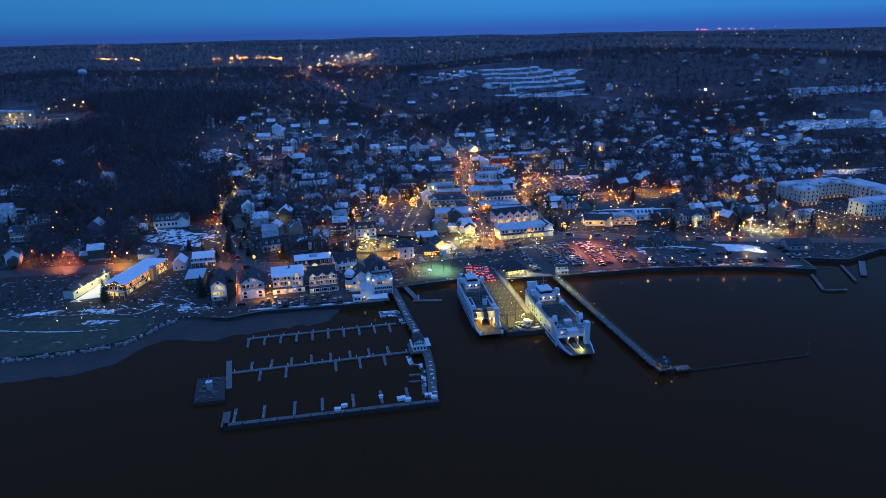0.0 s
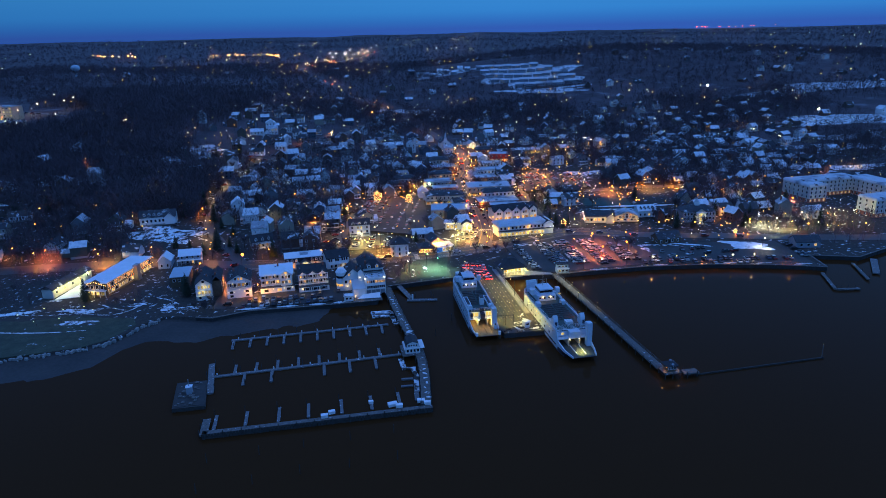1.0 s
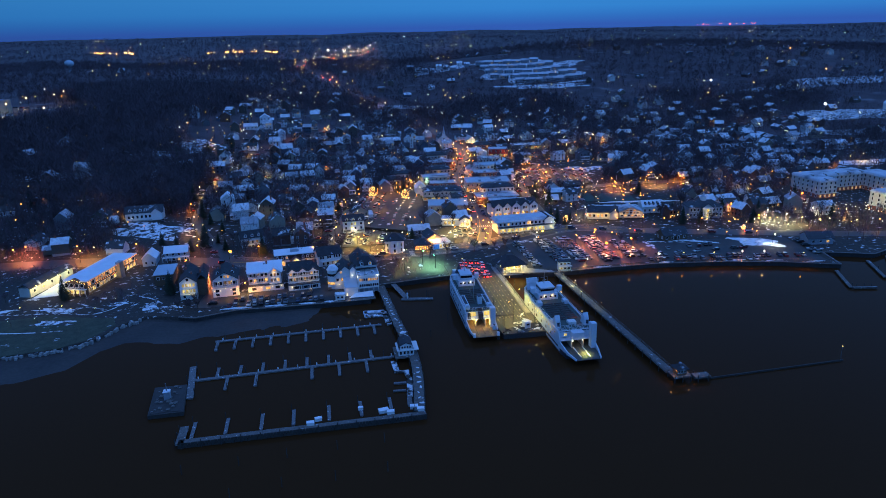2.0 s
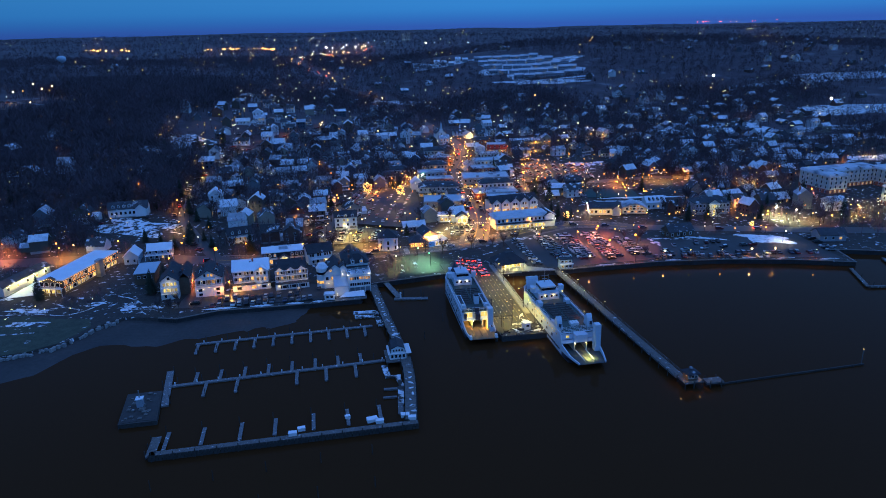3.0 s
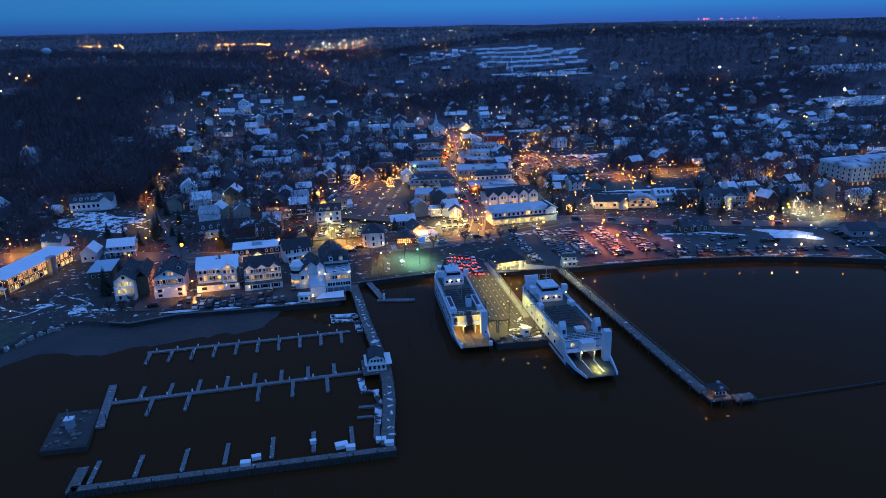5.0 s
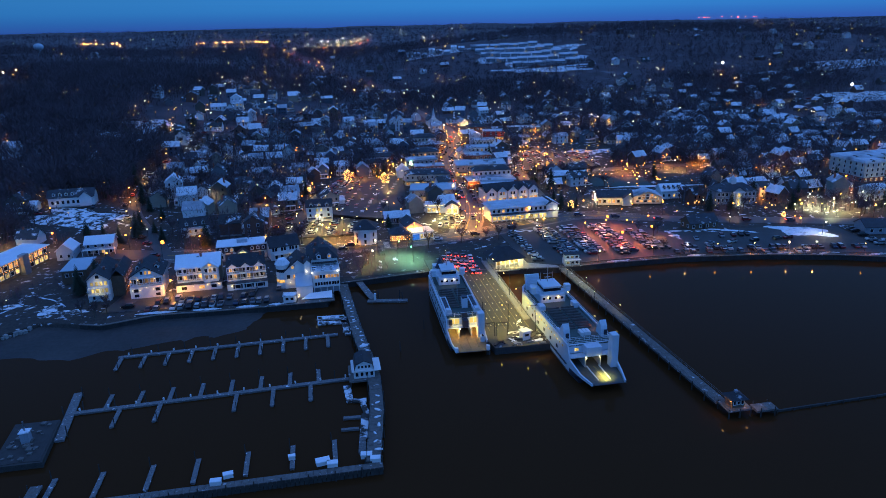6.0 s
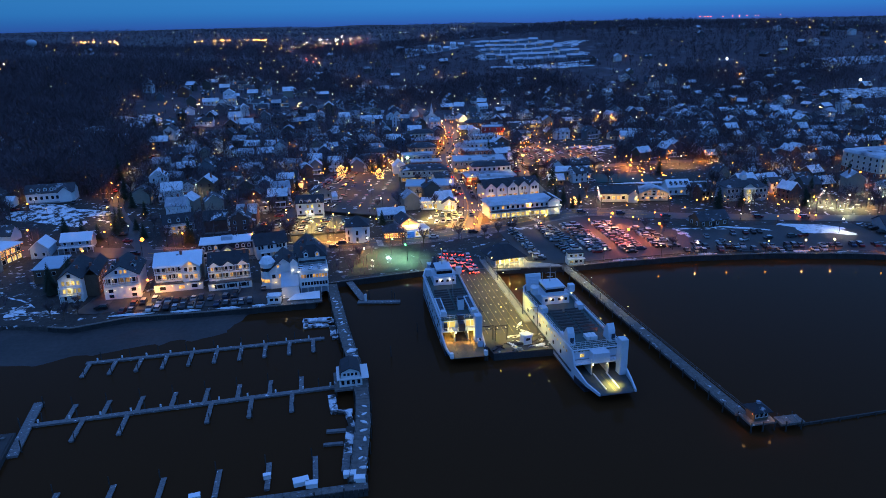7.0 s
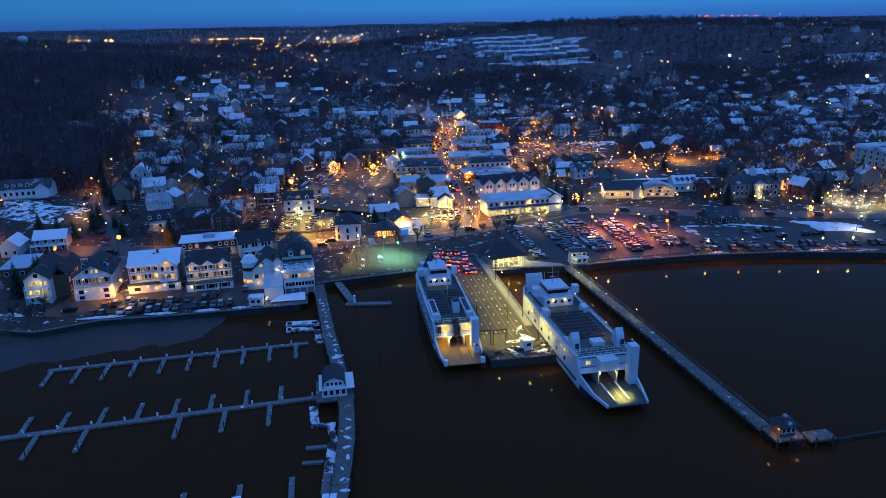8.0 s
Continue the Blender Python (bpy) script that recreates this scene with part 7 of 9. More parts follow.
office = thing("pier_office", 65.0, 362.3, 2.1, 8, "small two-level pier office with a lit awning", "office")
part("wall", boxes((-3.2, -1.9, 0, 3.2, 1.9, 2.6)), M["teal_roof"], office, "pale blue ground floor")
part("upper_wall", boxes((-3.0, -1.2, 2.6, 3.0, 1.9, 4.6)), M["teal_roof"], office)
part("roof", boxes((-3.3, -1.6, 4.6, 3.3, 2.2, 4.85)), M["black_roof"], office)
part("awning", boxes((-3.4, -2.8, 2.5, 3.4, -1.2, 2.68)), M["trim"], office)
for k in range(3):
    part("window", window_mesh(1.2, 0.9, "lit_yellow" if k == 1 else "dark_glass"), None, office, at=pose(-1.9 + k * 1.9, -1.2, 3.6))
    part("window", window_mesh(1.2, 1.0, "lit_yellow" if k == 0 else "dark_glass"), None, office, at=pose(-1.9 + k * 1.9, -1.9, 1.4))
lamp_light(-3, -3.6, 2.6, (1, 0.85, 0.3), 120, office)
lamp_light(5.0, -2, 2.6, (1, 0.8, 0.3), 160, office)

# ---- the long east pier ----
def east_pier():
    x0, y0, x1, y1 = 60.6, 357.6, 84.0, 251.5
    ln = math.hypot(x1 - x0, y1 - y0)
    p = thing("fishing_pier", x0, y0, 2.3, math.degrees(math.atan2(y1 - y0, x1 - x0)), "long narrow timber pier on piles with low lamps", "pier")
    part("deck", planks(ln, 3.2, 0.3, 2.0), M["timber"], p)
    bm = bmesh.new()
    for s in (-1.55, 1.55):
        railing(bm, [(0, s), (ln, s)], 0, 1.1, 3.0)
    part("railing", bm, M["timber"], p)
    piles(p, [(x, s) for x in range(2, int(ln), 6) for s in (-1.7, 1.7)], 0.4, 0.2)
    for k, d in enumerate((9, 20, 34, 48)):
        l = thing("pier_lamp", 0, 0, 0, 0, "small lamp post on the timber pier", "lamp", "pier lamps")
        l.matrix_basis = p.matrix_basis @ pose(d, 1.5 if k % 2 else -1.5, 0)
        bm = bmesh.new()
        post(bm, 0, 0, 0, 2.6, 0.09, 0.07)
        part("pole", bm, M["dark_metal"], l)
        bm = bmesh.new()
        ball(bm, 0, 0, 2.7, 0.13)
        part("lantern", bm, M["warm_lamp"], l)
        lamp_light(0, -0.5 if k % 2 else 0.5, 2.5, (1, 0.82, 0.3), 900 if k < 2 else 260, l)
    return p


east_pier()
kiosk = thing("pier_kiosk", 86.8, 249.5, 2.3, 10, "dark timber pavilion with a hipped roof at the pier's end", "pavilion")
part("platform", boxes((-3.3, -2.8, -0.4, 3.4, 2.8, 0)), M["timber"], kiosk)
part("wall", boxes((-1.8, -1.6, 0, 1.8, 1.6, 2.3)), M["brown_wall"], kiosk)
part("roof", hip(4.0, 3.6, 1.5, 0.5, 0.15), M["black_roof"], kiosk, at=pose(0, 0, 2.3))
part("cupola", boxes((-0.4, -0.4, 3.6, 0.4, 0.4, 4.3)), M["grey_wall"], kiosk)
for k in range(3):
    part("window", window_mesh(0.7, 0.9, "dark_glass"), None, kiosk, at=pose(-1.1 + k * 1.1, -1.6, 1.4))
piles(kiosk, [(-3, -2.6), (3.1, -2.6), (-3, 2.6), (3.1, 2.6), (0, -2.7)], 0.3, 0.22)
for px in (-3.4, 3.4):
    bm = bmesh.new()
    ball(bm, px * 0.62, -1.4, 2.0, 0.14)
    part("wall_lamp", bm, M["sodium"], kiosk)
    lamp_light(px, -1.4, 1.9, (1, 0.5, 0.14), 130, kiosk)
head = thing("landing_stage", 91.4, 248.4, 1.9, 10, "low timber landing stage beside the pavilion", "landing stage")
part("deck", planks(6, 3.4), M["timber"], head)
piles(head, [(1, -1.8), (5, -1.8), (1, 1.8), (5, 1.8)], 0.8, 0.2)
brk = thing("breakwater", 96.6, 248.8, 0.6, 11.8, "long low timber breakwater running out from the pier", "breakwater")
part("wave_wall", boxes(*[(x, -0.22, -4.5, x + 0.92, 0.22, 0.0) for x in range(0, 56)]), M["pile"], brk)
piles(brk, [(x, -0.6) for x in range(1, 56, 5)], 0.5, 0.18)
bm = bmesh.new()
post(bm, 55, 0, 0, 5.5, 0.12, 0.1)
part("marker_pole", bm, M["steel"], brk)
bm = bmesh.new()
ball(bm, 55, 0, 5.6, 0.14)
part("marker_lamp", bm, M["warm_lamp"], brk)

# ---- inner basin floats and the east boat docks ----
ramp = thing("gangway", -24.5, 357.5, 0.0, 0, "long grey gangway sloping to a float", "gangway")
bm = bmesh.new()
bar(bm, (0, -3, 2.1), (9.5, -25, 0.7), 0.1)
v = [bm.verts.new(p) for p in ((-1.2, -3.4, 2.15), (1.2, -2.6, 2.15), (10.9, -24.6, 0.85), (8.4, -25.4, 0.85))]
w_ = [bm.verts.new((q.co.x, q.co.y, q.co.z - 0.3)) for q in v]
bm.faces.new(v[::-1])
bm.faces.new(w_)
for i in range(4):
    bm.faces.new((v[i], v[(i + 1) % 4], w_[(i + 1) % 4], w_[i]))
bmesh.ops.recalc_face_normals(bm, faces=bm.faces)
part("deck", bm, M["float_deck"], ramp)
fl = thing("floating_dock", -17, 331.5, 0.6, -1, "grey float at the foot of the gangway", "dock", "floating docks of the marina")
part("deck", planks(15, 2.4), M["float_deck"], fl)
piles(fl, [(4, 1.5), (12, 1.5), (2.5, 1.5)], 3.4, 0.2)
part("fuel_post", boxes((2.5, 0.1, 0, 3.2, 0.8, 2.6)), M["trim"], fl, "white post with a dark cap")
for x, y, ln, tn, w in ((201, 355, 24, -104, 1.6), (196.2, 331.5, 11, 0, 1.4), (225, 369, 26, -104, 1.6), (240, 375, 26, -118, 3.4)):
    d = thing("floating_dock", x, y, 1.0, tn, "pale wooden dock walkway of the boat basin", "dock", "boat basin docks")
    part("deck", planks(ln, w), M["timber"] if w < 3 else M["float_deck"], d)
    piles(d, [(2, w / 2 + 0.2), (ln / 2, w / 2 + 0.2), (ln - 2, w / 2 + 0.2)], 1.4, 0.16)

# ---- pier shed ----
shed = in_harbour("pier_house", -0.6, 41, 2.2, 0, "white two-storey pier house with a dark gambrel roof", "pier house")
part("platform", boxes((-4.4, -1.4, -0.5, 4.6, 8.6, -0.004)), M["timber"], shed)
part("wall", boxes((-3.0, 0, 0, 3.0, 7, 2.3)), M["white_wall"], shed)
part("eave_deck", boxes((-3.6, -0.7, 2.3, 4.8, 7.2, 2.5)), M["trim"], shed, "white eave board and balcony edge")
GAMBREL = [(-2.7, 2.5), (-2.2, 4.3), (0, 5.3), (2.2, 4.3), (2.7, 2.5)]
bm = bmesh.new()
front, back = ([bm.verts.new((x, y, z)) for x, z in GAMBREL] for y in (0.1, 6.9))
bm.faces.new(front[::-1])
bm.faces.new(back)
part("upper_wall", bm, M["white_wall"], shed)
bm = bmesh.new()
for (xa, za), (xb, zb) in zip(GAMBREL, GAMBREL[1:]):
    q = [bm.verts.new((x * 1.04, y, z + up)) for up in (0.05, 0.25) for x, z, y in ((xa, za, -0.3), (xb, zb, -0.3), (xb, zb, 7.2), (xa, za, 7.2))]
    for f in ((0, 1, 2, 3), (7, 6, 5, 4), (0, 4, 5, 1), (1, 5, 6, 2), (2, 6, 7, 3), (3, 7, 4, 0)):
        bm.faces.new([q[i] for i in f])
bmesh.ops.recalc_face_normals(bm, faces=bm.faces)
part("roof", bm, M["black_roof"], shed, "dark gambrel roof")
for k in range(4):
    part("window", window_mesh(0.75, 1.2, "dark_glass"), None, shed, at=pose(-2.1 + k * 1.4, 0, 1.25))
    part("upper_window", window_mesh(0.6, 0.8, "dark_glass"), None, shed, at=pose(-1.5 + k * 1.0, 0.1, 3.5))
piles(shed, [(-4, -1), (4.2, -1), (-4, 3.5), (4.2, 3.5), (-4, 8), (4.2, 8)], -0.1, 0.22)


# ---- houses on the hills ----
def joined_windows(h, w, d, floors, fh, n, lit, r):
    """All panes of a far house in one mesh; too small to pick apart."""
    bm = bmesh.new()
    for fl in range(floors):
        z = 0.3 + fl * fh + fh * 0.52
        for i in range(n):
            x = (i + 0.5) / n * w - w / 2
            box(bm, x - 0.45, -d / 2 - 0.06, z - 0.7, x + 0.45, -d / 2 - 0.004, z + 0.7, 1 if r.random() < lit else 0)
    ob = part("glazing", bm, [M["dark_glass"], M["lit_window"]], h)
    ob["kind"] = "stuff"


def house(w, d, floors, rise, along_, lit, porch, chimney, dormers, glow_at, wing=0.0, label="clapboard house", far=False):
    h = thing("house", 0, 0, 0, 0, label, "house", "hillside houses")
    fh = 2.8
    H = floors * fh + 0.4
    body = gable_body(w, d, H, rise, along_)
    if far:
        for v in body.verts:
            if v.co.z < 0.1:
                v.co.z = -3.0
    part("wall", body, M["house_wall"], h)
    part("roof", gable(w, d, rise, 0.4, 0.22, along_), M["house_roof"], h, at=pose(0, 0, H))
    r = random.Random(int(w * 100 + d * 10 + lit * 7 + floors))
    if far:
        joined_windows(h, w, d, floors, fh, max(2, round(w / 3.4)), lit, r)
    else:
        add_windows(h, w, d, floors, fh, max(2, round(w / 3.4)), 2, lit, 0.95, 1.4, "f", 0.3, r=r)
    if not far:
        part("door", boxes((-0.5, -d / 2 - 0.1, 0.3, 0.5, -d / 2 - 0.003, 2.4)), M["dark_metal"], h)
        part("foundation", boxes((-w / 2 - 0.1, -d / 2 - 0.1, -3.5, w / 2 + 0.1, d / 2 + 0.1, 0.3)), M["concrete"], h)
    if wing:
        part("wing_wall", gable_body(wing, d * 0.7, fh + 0.2, 1.8, "x"), M["house_wall"], h, at=pose(w / 2 + wing / 2 - 0.1, 0.6, 0))
        part("wing_roof", gable(wing, d * 0.7, 1.8, 0.35, 0.2), M["house_roof"], h, at=pose(w / 2 + wing / 2 - 0.1, 0.6, fh + 0.2))
    if porch:
        bm = boxes((-w * 0.42, -d / 2 - 2.0, 2.75, w * 0.42, -d / 2 - 0.01, 2.95), (-w * 0.42, -d / 2 - 2.0, 0.1, w * 0.42, -d / 2 - 0.11, 0.35))
        for k in range(4):
            x = (k / 3 - 0.5) * w * 0.8
            box(bm, x - 0.09, -d / 2 - 1.95, 0.35, x + 0.09, -d / 2 - 1.77, 2.75)
        part("porch", bm, M["trim"], h)
    if chimney:
        part("chimney", boxes((w * 0.22, -0.4, H + 0.2, w * 0.22 + 0.8, 0.4, H + rise + 1.2)), M["brick"], h)
    if dormers:
        for k in range(dormers):
            x = (k + 0.5) / dormers * w * 0.8 - w * 0.4
            part("dormer", gable_body(1.5, 2.4, 1.3, 0.6, "y"), M["house_wall"], h, at=pose(x, -d / 4 - 0.4, H + rise * 0.22))
            part("dormer_roof", gable(1.5, 2.4, 0.6, 0.2, 0.12, "y"), M["house_roof"], h, at=pose(x, -d / 4 - 0.4, H + rise * 0.22 + 1.3))
    if glow_at:
        bm = bmesh.new()
        ball(bm, glow_at * w / 2, -d / 2 - 0.3, 2.6, 0.2)
        part("porch_lamp", bm, M["warm_lamp"], h)
    return h


def kinds(far):
    return [
        house(9.5, 8, 2, 3.0, "x", 0.12, True, True, 0, 0.3, 0, "two-storey clapboard house with a front porch", far),
        house(8, 10, 2, 3.4, "y", 0.2, True, False, 0, 0, 0, "gable-fronted clapboard house under bare trees", far),
        house(10, 7.5, 1, 3.6, "x", 0.15, False, True, 2, 0.5, 0, "low cape house with two dormers", far),
        house(8.5, 9, 3, 3.2, "y", 0.1, False, True, 0, 0, 0, "tall three-storey frame house", far),
        house(9, 8, 2, 2.6, "x", 0.0, False, True, 0, 0, 5.0, "dark two-storey house with a side wing", far),
        house(13, 8, 1, 2.4, "x", 0.25, False, True, 0, 0.8, 0, "long single-storey ranch house", far),
        house(10, 9, 2, 3.2, "y", 0.3, True, True, 0, 0.2, 4.0, "gabled house with a lit porch and side wing", far),
    ]


KINDS, FAR_KINDS = kinds(False), kinds(True)
TAKEN = []  # plan circles that are built on


def free_spot(x, y, r):
    return all((x - a) ** 2 + (y - b) ** 2 > (r + c) ** 2 for a, b, c in TAKEN)


for o in list(scene.objects):
    if o.parent is None and "wall" in [c.name.split(".")[0] for c in o.children]:
        if o.name.split(".")[0] != "house" or o.matrix_basis.translation.length > 1:
            big = max((max(c.dimensions.x, c.dimensions.y) for c in o.children if c.name.startswith("wall")), default=8)
            TAKEN.append((o.location.x, o.location.y, big * 0.5))
SIDE = [[(-60, 400), (-64, 440), (-60, 500), (-10, 560), (16, 600)], [(-112, 386), (-150, 440), (-165, 520), (-150, 620), (-110, 760), (-70, 1000)],
        [(-150, 620), (-260, 660), (-380, 740), (-520, 800)], [(24, 645), (120, 690), (200, 740), (330, 800), (440, 815)], [(62, 429), (70, 470), (66, 520), (64, 560), (90, 640)],
        [(66, 540), (115, 550), (170, 562), (230, 545), (300, 560), (420, 640), (560, 700)]]
KEEP = [(96, 482, 20), (140, 492, 30), (165, 532, 26), (122, 546, 22), (120, 616, 34), (60, 530, 12), (95, 585, 42), (-36, 505, 40), (-30, 452, 24), (-20, 475, 20), (120, 400, 60), (60, 395, 40), (123, 514, 22), (18, 434, 18), (-45, 422, 20), (150, 1200, 105), (10, 1250, 60), (140, 610, 14), (-142, 419, 30), (190, 395, 45), (300, 490, 62), (243, 488, 16), (117, 458, 24), (171, 458, 20), (-190, 352, 30), (-172, 432, 24)]


def plot_ok(x, y, r):
    if y < shore(x) + 45 or not free_spot(x, y, r):
        return False
    if near_line(x, y, MAIN, 11) or near_line(x, y, BROADWAY, 12) or any(near_line(x, y, s, 9) for s in SIDE):
        return False
    return all(math.hypot(x - a, y - b) > c for a, b, c in KEEP)


hr = random.Random(11)
wr = random.Random(12)


def wooded(x, y):
    """The dark wood on the western hill, where few houses stand."""
    return y > 452 and x < max(-222, -122 - (y - 456) * 0.46) + 26 * noise.noise((x / 70, y / 70, 5.0)) - 12




def settle(x0, x1, y0, y1, tries, limit, gap=8.5):
    made = 0
    for _ in range(tries):
        if made >= limit:
            break
        x, y = hr.uniform(x0, x1), hr.uniform(y0, y1)
        if plot_ok(x, y, gap) and not (wooded(x, y) and wr.random() < 0.86):
            k = hr.randrange(len(KINDS))
            turn = 10 + hr.choice((0, 0, 0, 90, 180, -90)) + hr.gauss(0, 9)
            TAKEN.append((x, y, gap))
            copy_thing((KINDS if y < 455 else FAR_KINDS)[k], pose(x, y, height(x, y) + 0.2, 0, 0, turn))
            made += 1


KEEP += [(14, 424, 27), (-46, 422, 29), (-8, 412, 18), (30, 430, 20), (40, 470, 24), (-36, 335, 26), (-75, 335, 34), (-118, 340, 22), (20, 365, 34), (90, 375, 40), (160, 372, 40)]
settle(-140, 60, 405, 640, 4000, 84, 7.0)
settle(-330, -120, 395, 640, 2500, 30, 9.0)
settle(100, 330, 455, 760, 1500, 46, 9.5)
settle(-260, 300, 640, 940, 1500, 56, 11)
settle(-240, 520, 700, 980, 600, 22, 14)
for o in KINDS + FAR_KINDS:
    x, y = hr.uniform(-190, 10), hr.uniform(640, 800)
    while not plot_ok(x, y, 9):
        x, y = hr.uniform(-190, 10), hr.uniform(640, 900)
    TAKEN.append((x, y, 9))
    o.matrix_basis = pose(x, y, height(x, y) + 0.2, 0, 0, 10)


# smaller houses packed into the town
def small_house(seed):
    r = random.Random(seed)
    w, d, h, rise = r.uniform(7, 11.5), r.uniform(6.5, 8.5), r.choice((3.2, 5.6, 5.6, 6.2)), r.uniform(2.0, 3.4)
    o = thing("house", 0, 0, 0, 0, "small clapboard house packed between bare trees" if h < 6 else "tall clapboard house between its neighbours", "house", "town houses")
    body = gable_body(w, d, h, rise, "x")
    for v in body.verts:
        if v.co.z < 0.1:
            v.co.z = -2.5
    for side in (-1, 1):
        for fl in range(1 if h < 4 else 2):
            for k in range(3):
                u, q = (k - 1) * w * 0.31, 1.7 + fl * 2.7
                box(body, u - 0.5, side * (d / 2 + 0.04) - 0.03, q - 0.7, u + 0.5, side * (d / 2 + 0.04) + 0.03, q + 0.7, 2 if r.random() < 0.16 else 1)
    if r.random() < 0.6:
        box(body, w * 0.2, -0.35, h, w * 0.2 + 0.7, 0.35, h + rise + 0.9)
    if r.random() < 0.6:
        box(body, -w * 0.4, -d / 2 - 1.8, 2.5, w * 0.4, -d / 2 + 0.01, 2.7)
        for k in (-0.38, 0, 0.38):
            box(body, w * k - 0.08, -d / 2 - 1.75, 0, w * k + 0.08, -d / 2 - 1.6, 2.5)
    part("wall", body, [M["house_wall"], M["dark_glass"], M["lit_window"]], o)
    part("roof", gable(w, d, rise, 0.45, 0.24, "x"), M["house_roof"], o, at=pose(0, 0, h))
    return o


tw = random.Random(41)
SMALL = [small_house(k) for k in range(12)]
placed = tries = 0
AREAS = ((-150, 60, 430, 540), (-150, 60, 430, 540), (130, 300, 455, 540))
while placed < 44 and tries < 9000:
    tries += 1
    a = tw.choice(AREAS)
    x, y = tw.uniform(a[0], a[1]), tw.uniform(a[2], a[3])
    if not plot_ok(x, y, 5.6) or (wooded(x, y) and tw.random() < 0.9):
        continue
    TAKEN.append((x, y, 5.6))
    m = pose(x, y, height(x, y), 0, 0, 10 + tw.choice((0, 0, 90, 180, -90)) + tw.gauss(0, 9))
    if placed < 12:
        SMALL[placed].matrix_basis = m
    else:
        copy_thing(SMALL[tw.randrange(12)], m)
    placed += 1


# the rest of the suburbs, too many and too far to pick apart
def suburb(name, count, areas, gap, label, seed):
    r = random.Random(seed)
    walls, roofs, panes = bmesh.new(), bmesh.new(), bmesh.new()
    made = tries = 0
    while made < count and tries < 9000:
        tries += 1
        a = r.choice(areas)
        x, y = r.uniform(a[0], a[1]), r.uniform(a[2], a[3])
        if not plot_ok(x, y, gap) or (wooded(x, y) and wr.random() < 0.9):
            continue
        TAKEN.append((x, y, gap))
        made += 1
        w, d, h, rise = r.uniform(7, 12), r.uniform(6.5, 9), r.choice((3.2, 5.6, 5.6, 6.2)), r.uniform(1.8, 3.4)
        t = radians(10 + r.choice((0, 90)) + r.gauss(0, 10))
        c, s = math.cos(t), math.sin(t)
        z = height(x, y)

        def at(u, v, q):
            return x + u * c - v * s, y + u * s + v * c, z + q

        lo = [walls.verts.new(at(u, v, -1.5)) for u, v in ((-w / 2, -d / 2), (w / 2, -d / 2), (w / 2, d / 2), (-w / 2, d / 2))]
        hi = [walls.verts.new(at(u, v, h)) for u, v in ((-w / 2, -d / 2), (w / 2, -d / 2), (w / 2, d / 2), (-w / 2, d / 2))]
        top = [walls.verts.new(at(u, 0, h + rise)) for u in (-w / 2, w / 2)]
        for q in ((lo[0], lo[1], hi[1], hi[0]), (lo[1], lo[2], hi[2], top[1], hi[1]), (lo[2], lo[3], hi[3], hi[2]), (lo[3], lo[0], hi[0], top[0], hi[3])):
            walls.faces.new(q)
        W, e = w / 2 + 0.5, 0.5
        drop = rise * e / (d / 2)
        ring = [[roofs.verts.new(at(u, v, q)) for v, q in ((-d / 2 - e, h - drop + 0.05), (0, h + rise + 0.05), (d / 2 + e, h - drop + 0.05), (d / 2 + e, h - drop + 0.3), (0, h + rise + 0.35), (-d / 2 - e, h - drop + 0.3))] for u in (-W, W)]
        for i in range(6):
            j = (i + 1) % 6
            roofs.faces.new((ring[0][i], ring[0][j], ring[1][j], ring[1][i]))
        for q in ring:
            roofs.faces.new((q[0], q[1], q[4], q[5]))
            roofs.faces.new((q[1], q[2], q[3], q[4]))
        for side in (-1, 1):
            for fl in range(1 if h < 4 else 2):
                for k in range(3):
                    u, q = (k - 1) * w * 0.3, 1.7 + fl * 2.8
                    m = 1 if r.random() < 0.1 else 0
                    v = side * (d / 2 + 0.05)
                    f = panes.faces.new([panes.verts.new(at(uu, v, qq)) for uu, qq in ((u - 0.5, q - 0.7), (u + 0.5, q - 0.7), (u + 0.5, q + 0.7), (u - 0.5, q + 0.7))])
                    f.material_index = m
    for bm in (walls, roofs):
        bmesh.ops.recalc_face_normals(bm, faces=bm.faces)
    tagged(part(name, walls, M["yard_wall"]), label, "houses", kind="stuff")
    tagged(part(name + "_roofs", roofs, M["yard_roof"]), "snowy and bare roofs of " + label, "roofs", kind="stuff")
    tagged(part(name + "_windows", panes, [M["dark_glass"], M["lit_window"]]), "dark and lit windows of " + label, "windows", kind="stuff")


suburb("town_houses", 165, ((-200, 330, 500, 760), (-150, 60, 500, 700), (-150, 60, 500, 700), (120, 330, 540, 760)), 5.6, "clapboard houses packed between bare trees", 41)
suburb("suburban_houses", 180, ((-240, 420, 700, 960), (100, 430, 620, 900), (-220, 150, 700, 960), (-600, 700, 1000, 1700)), 8.5, "suburban houses on the wooded hills", 42)


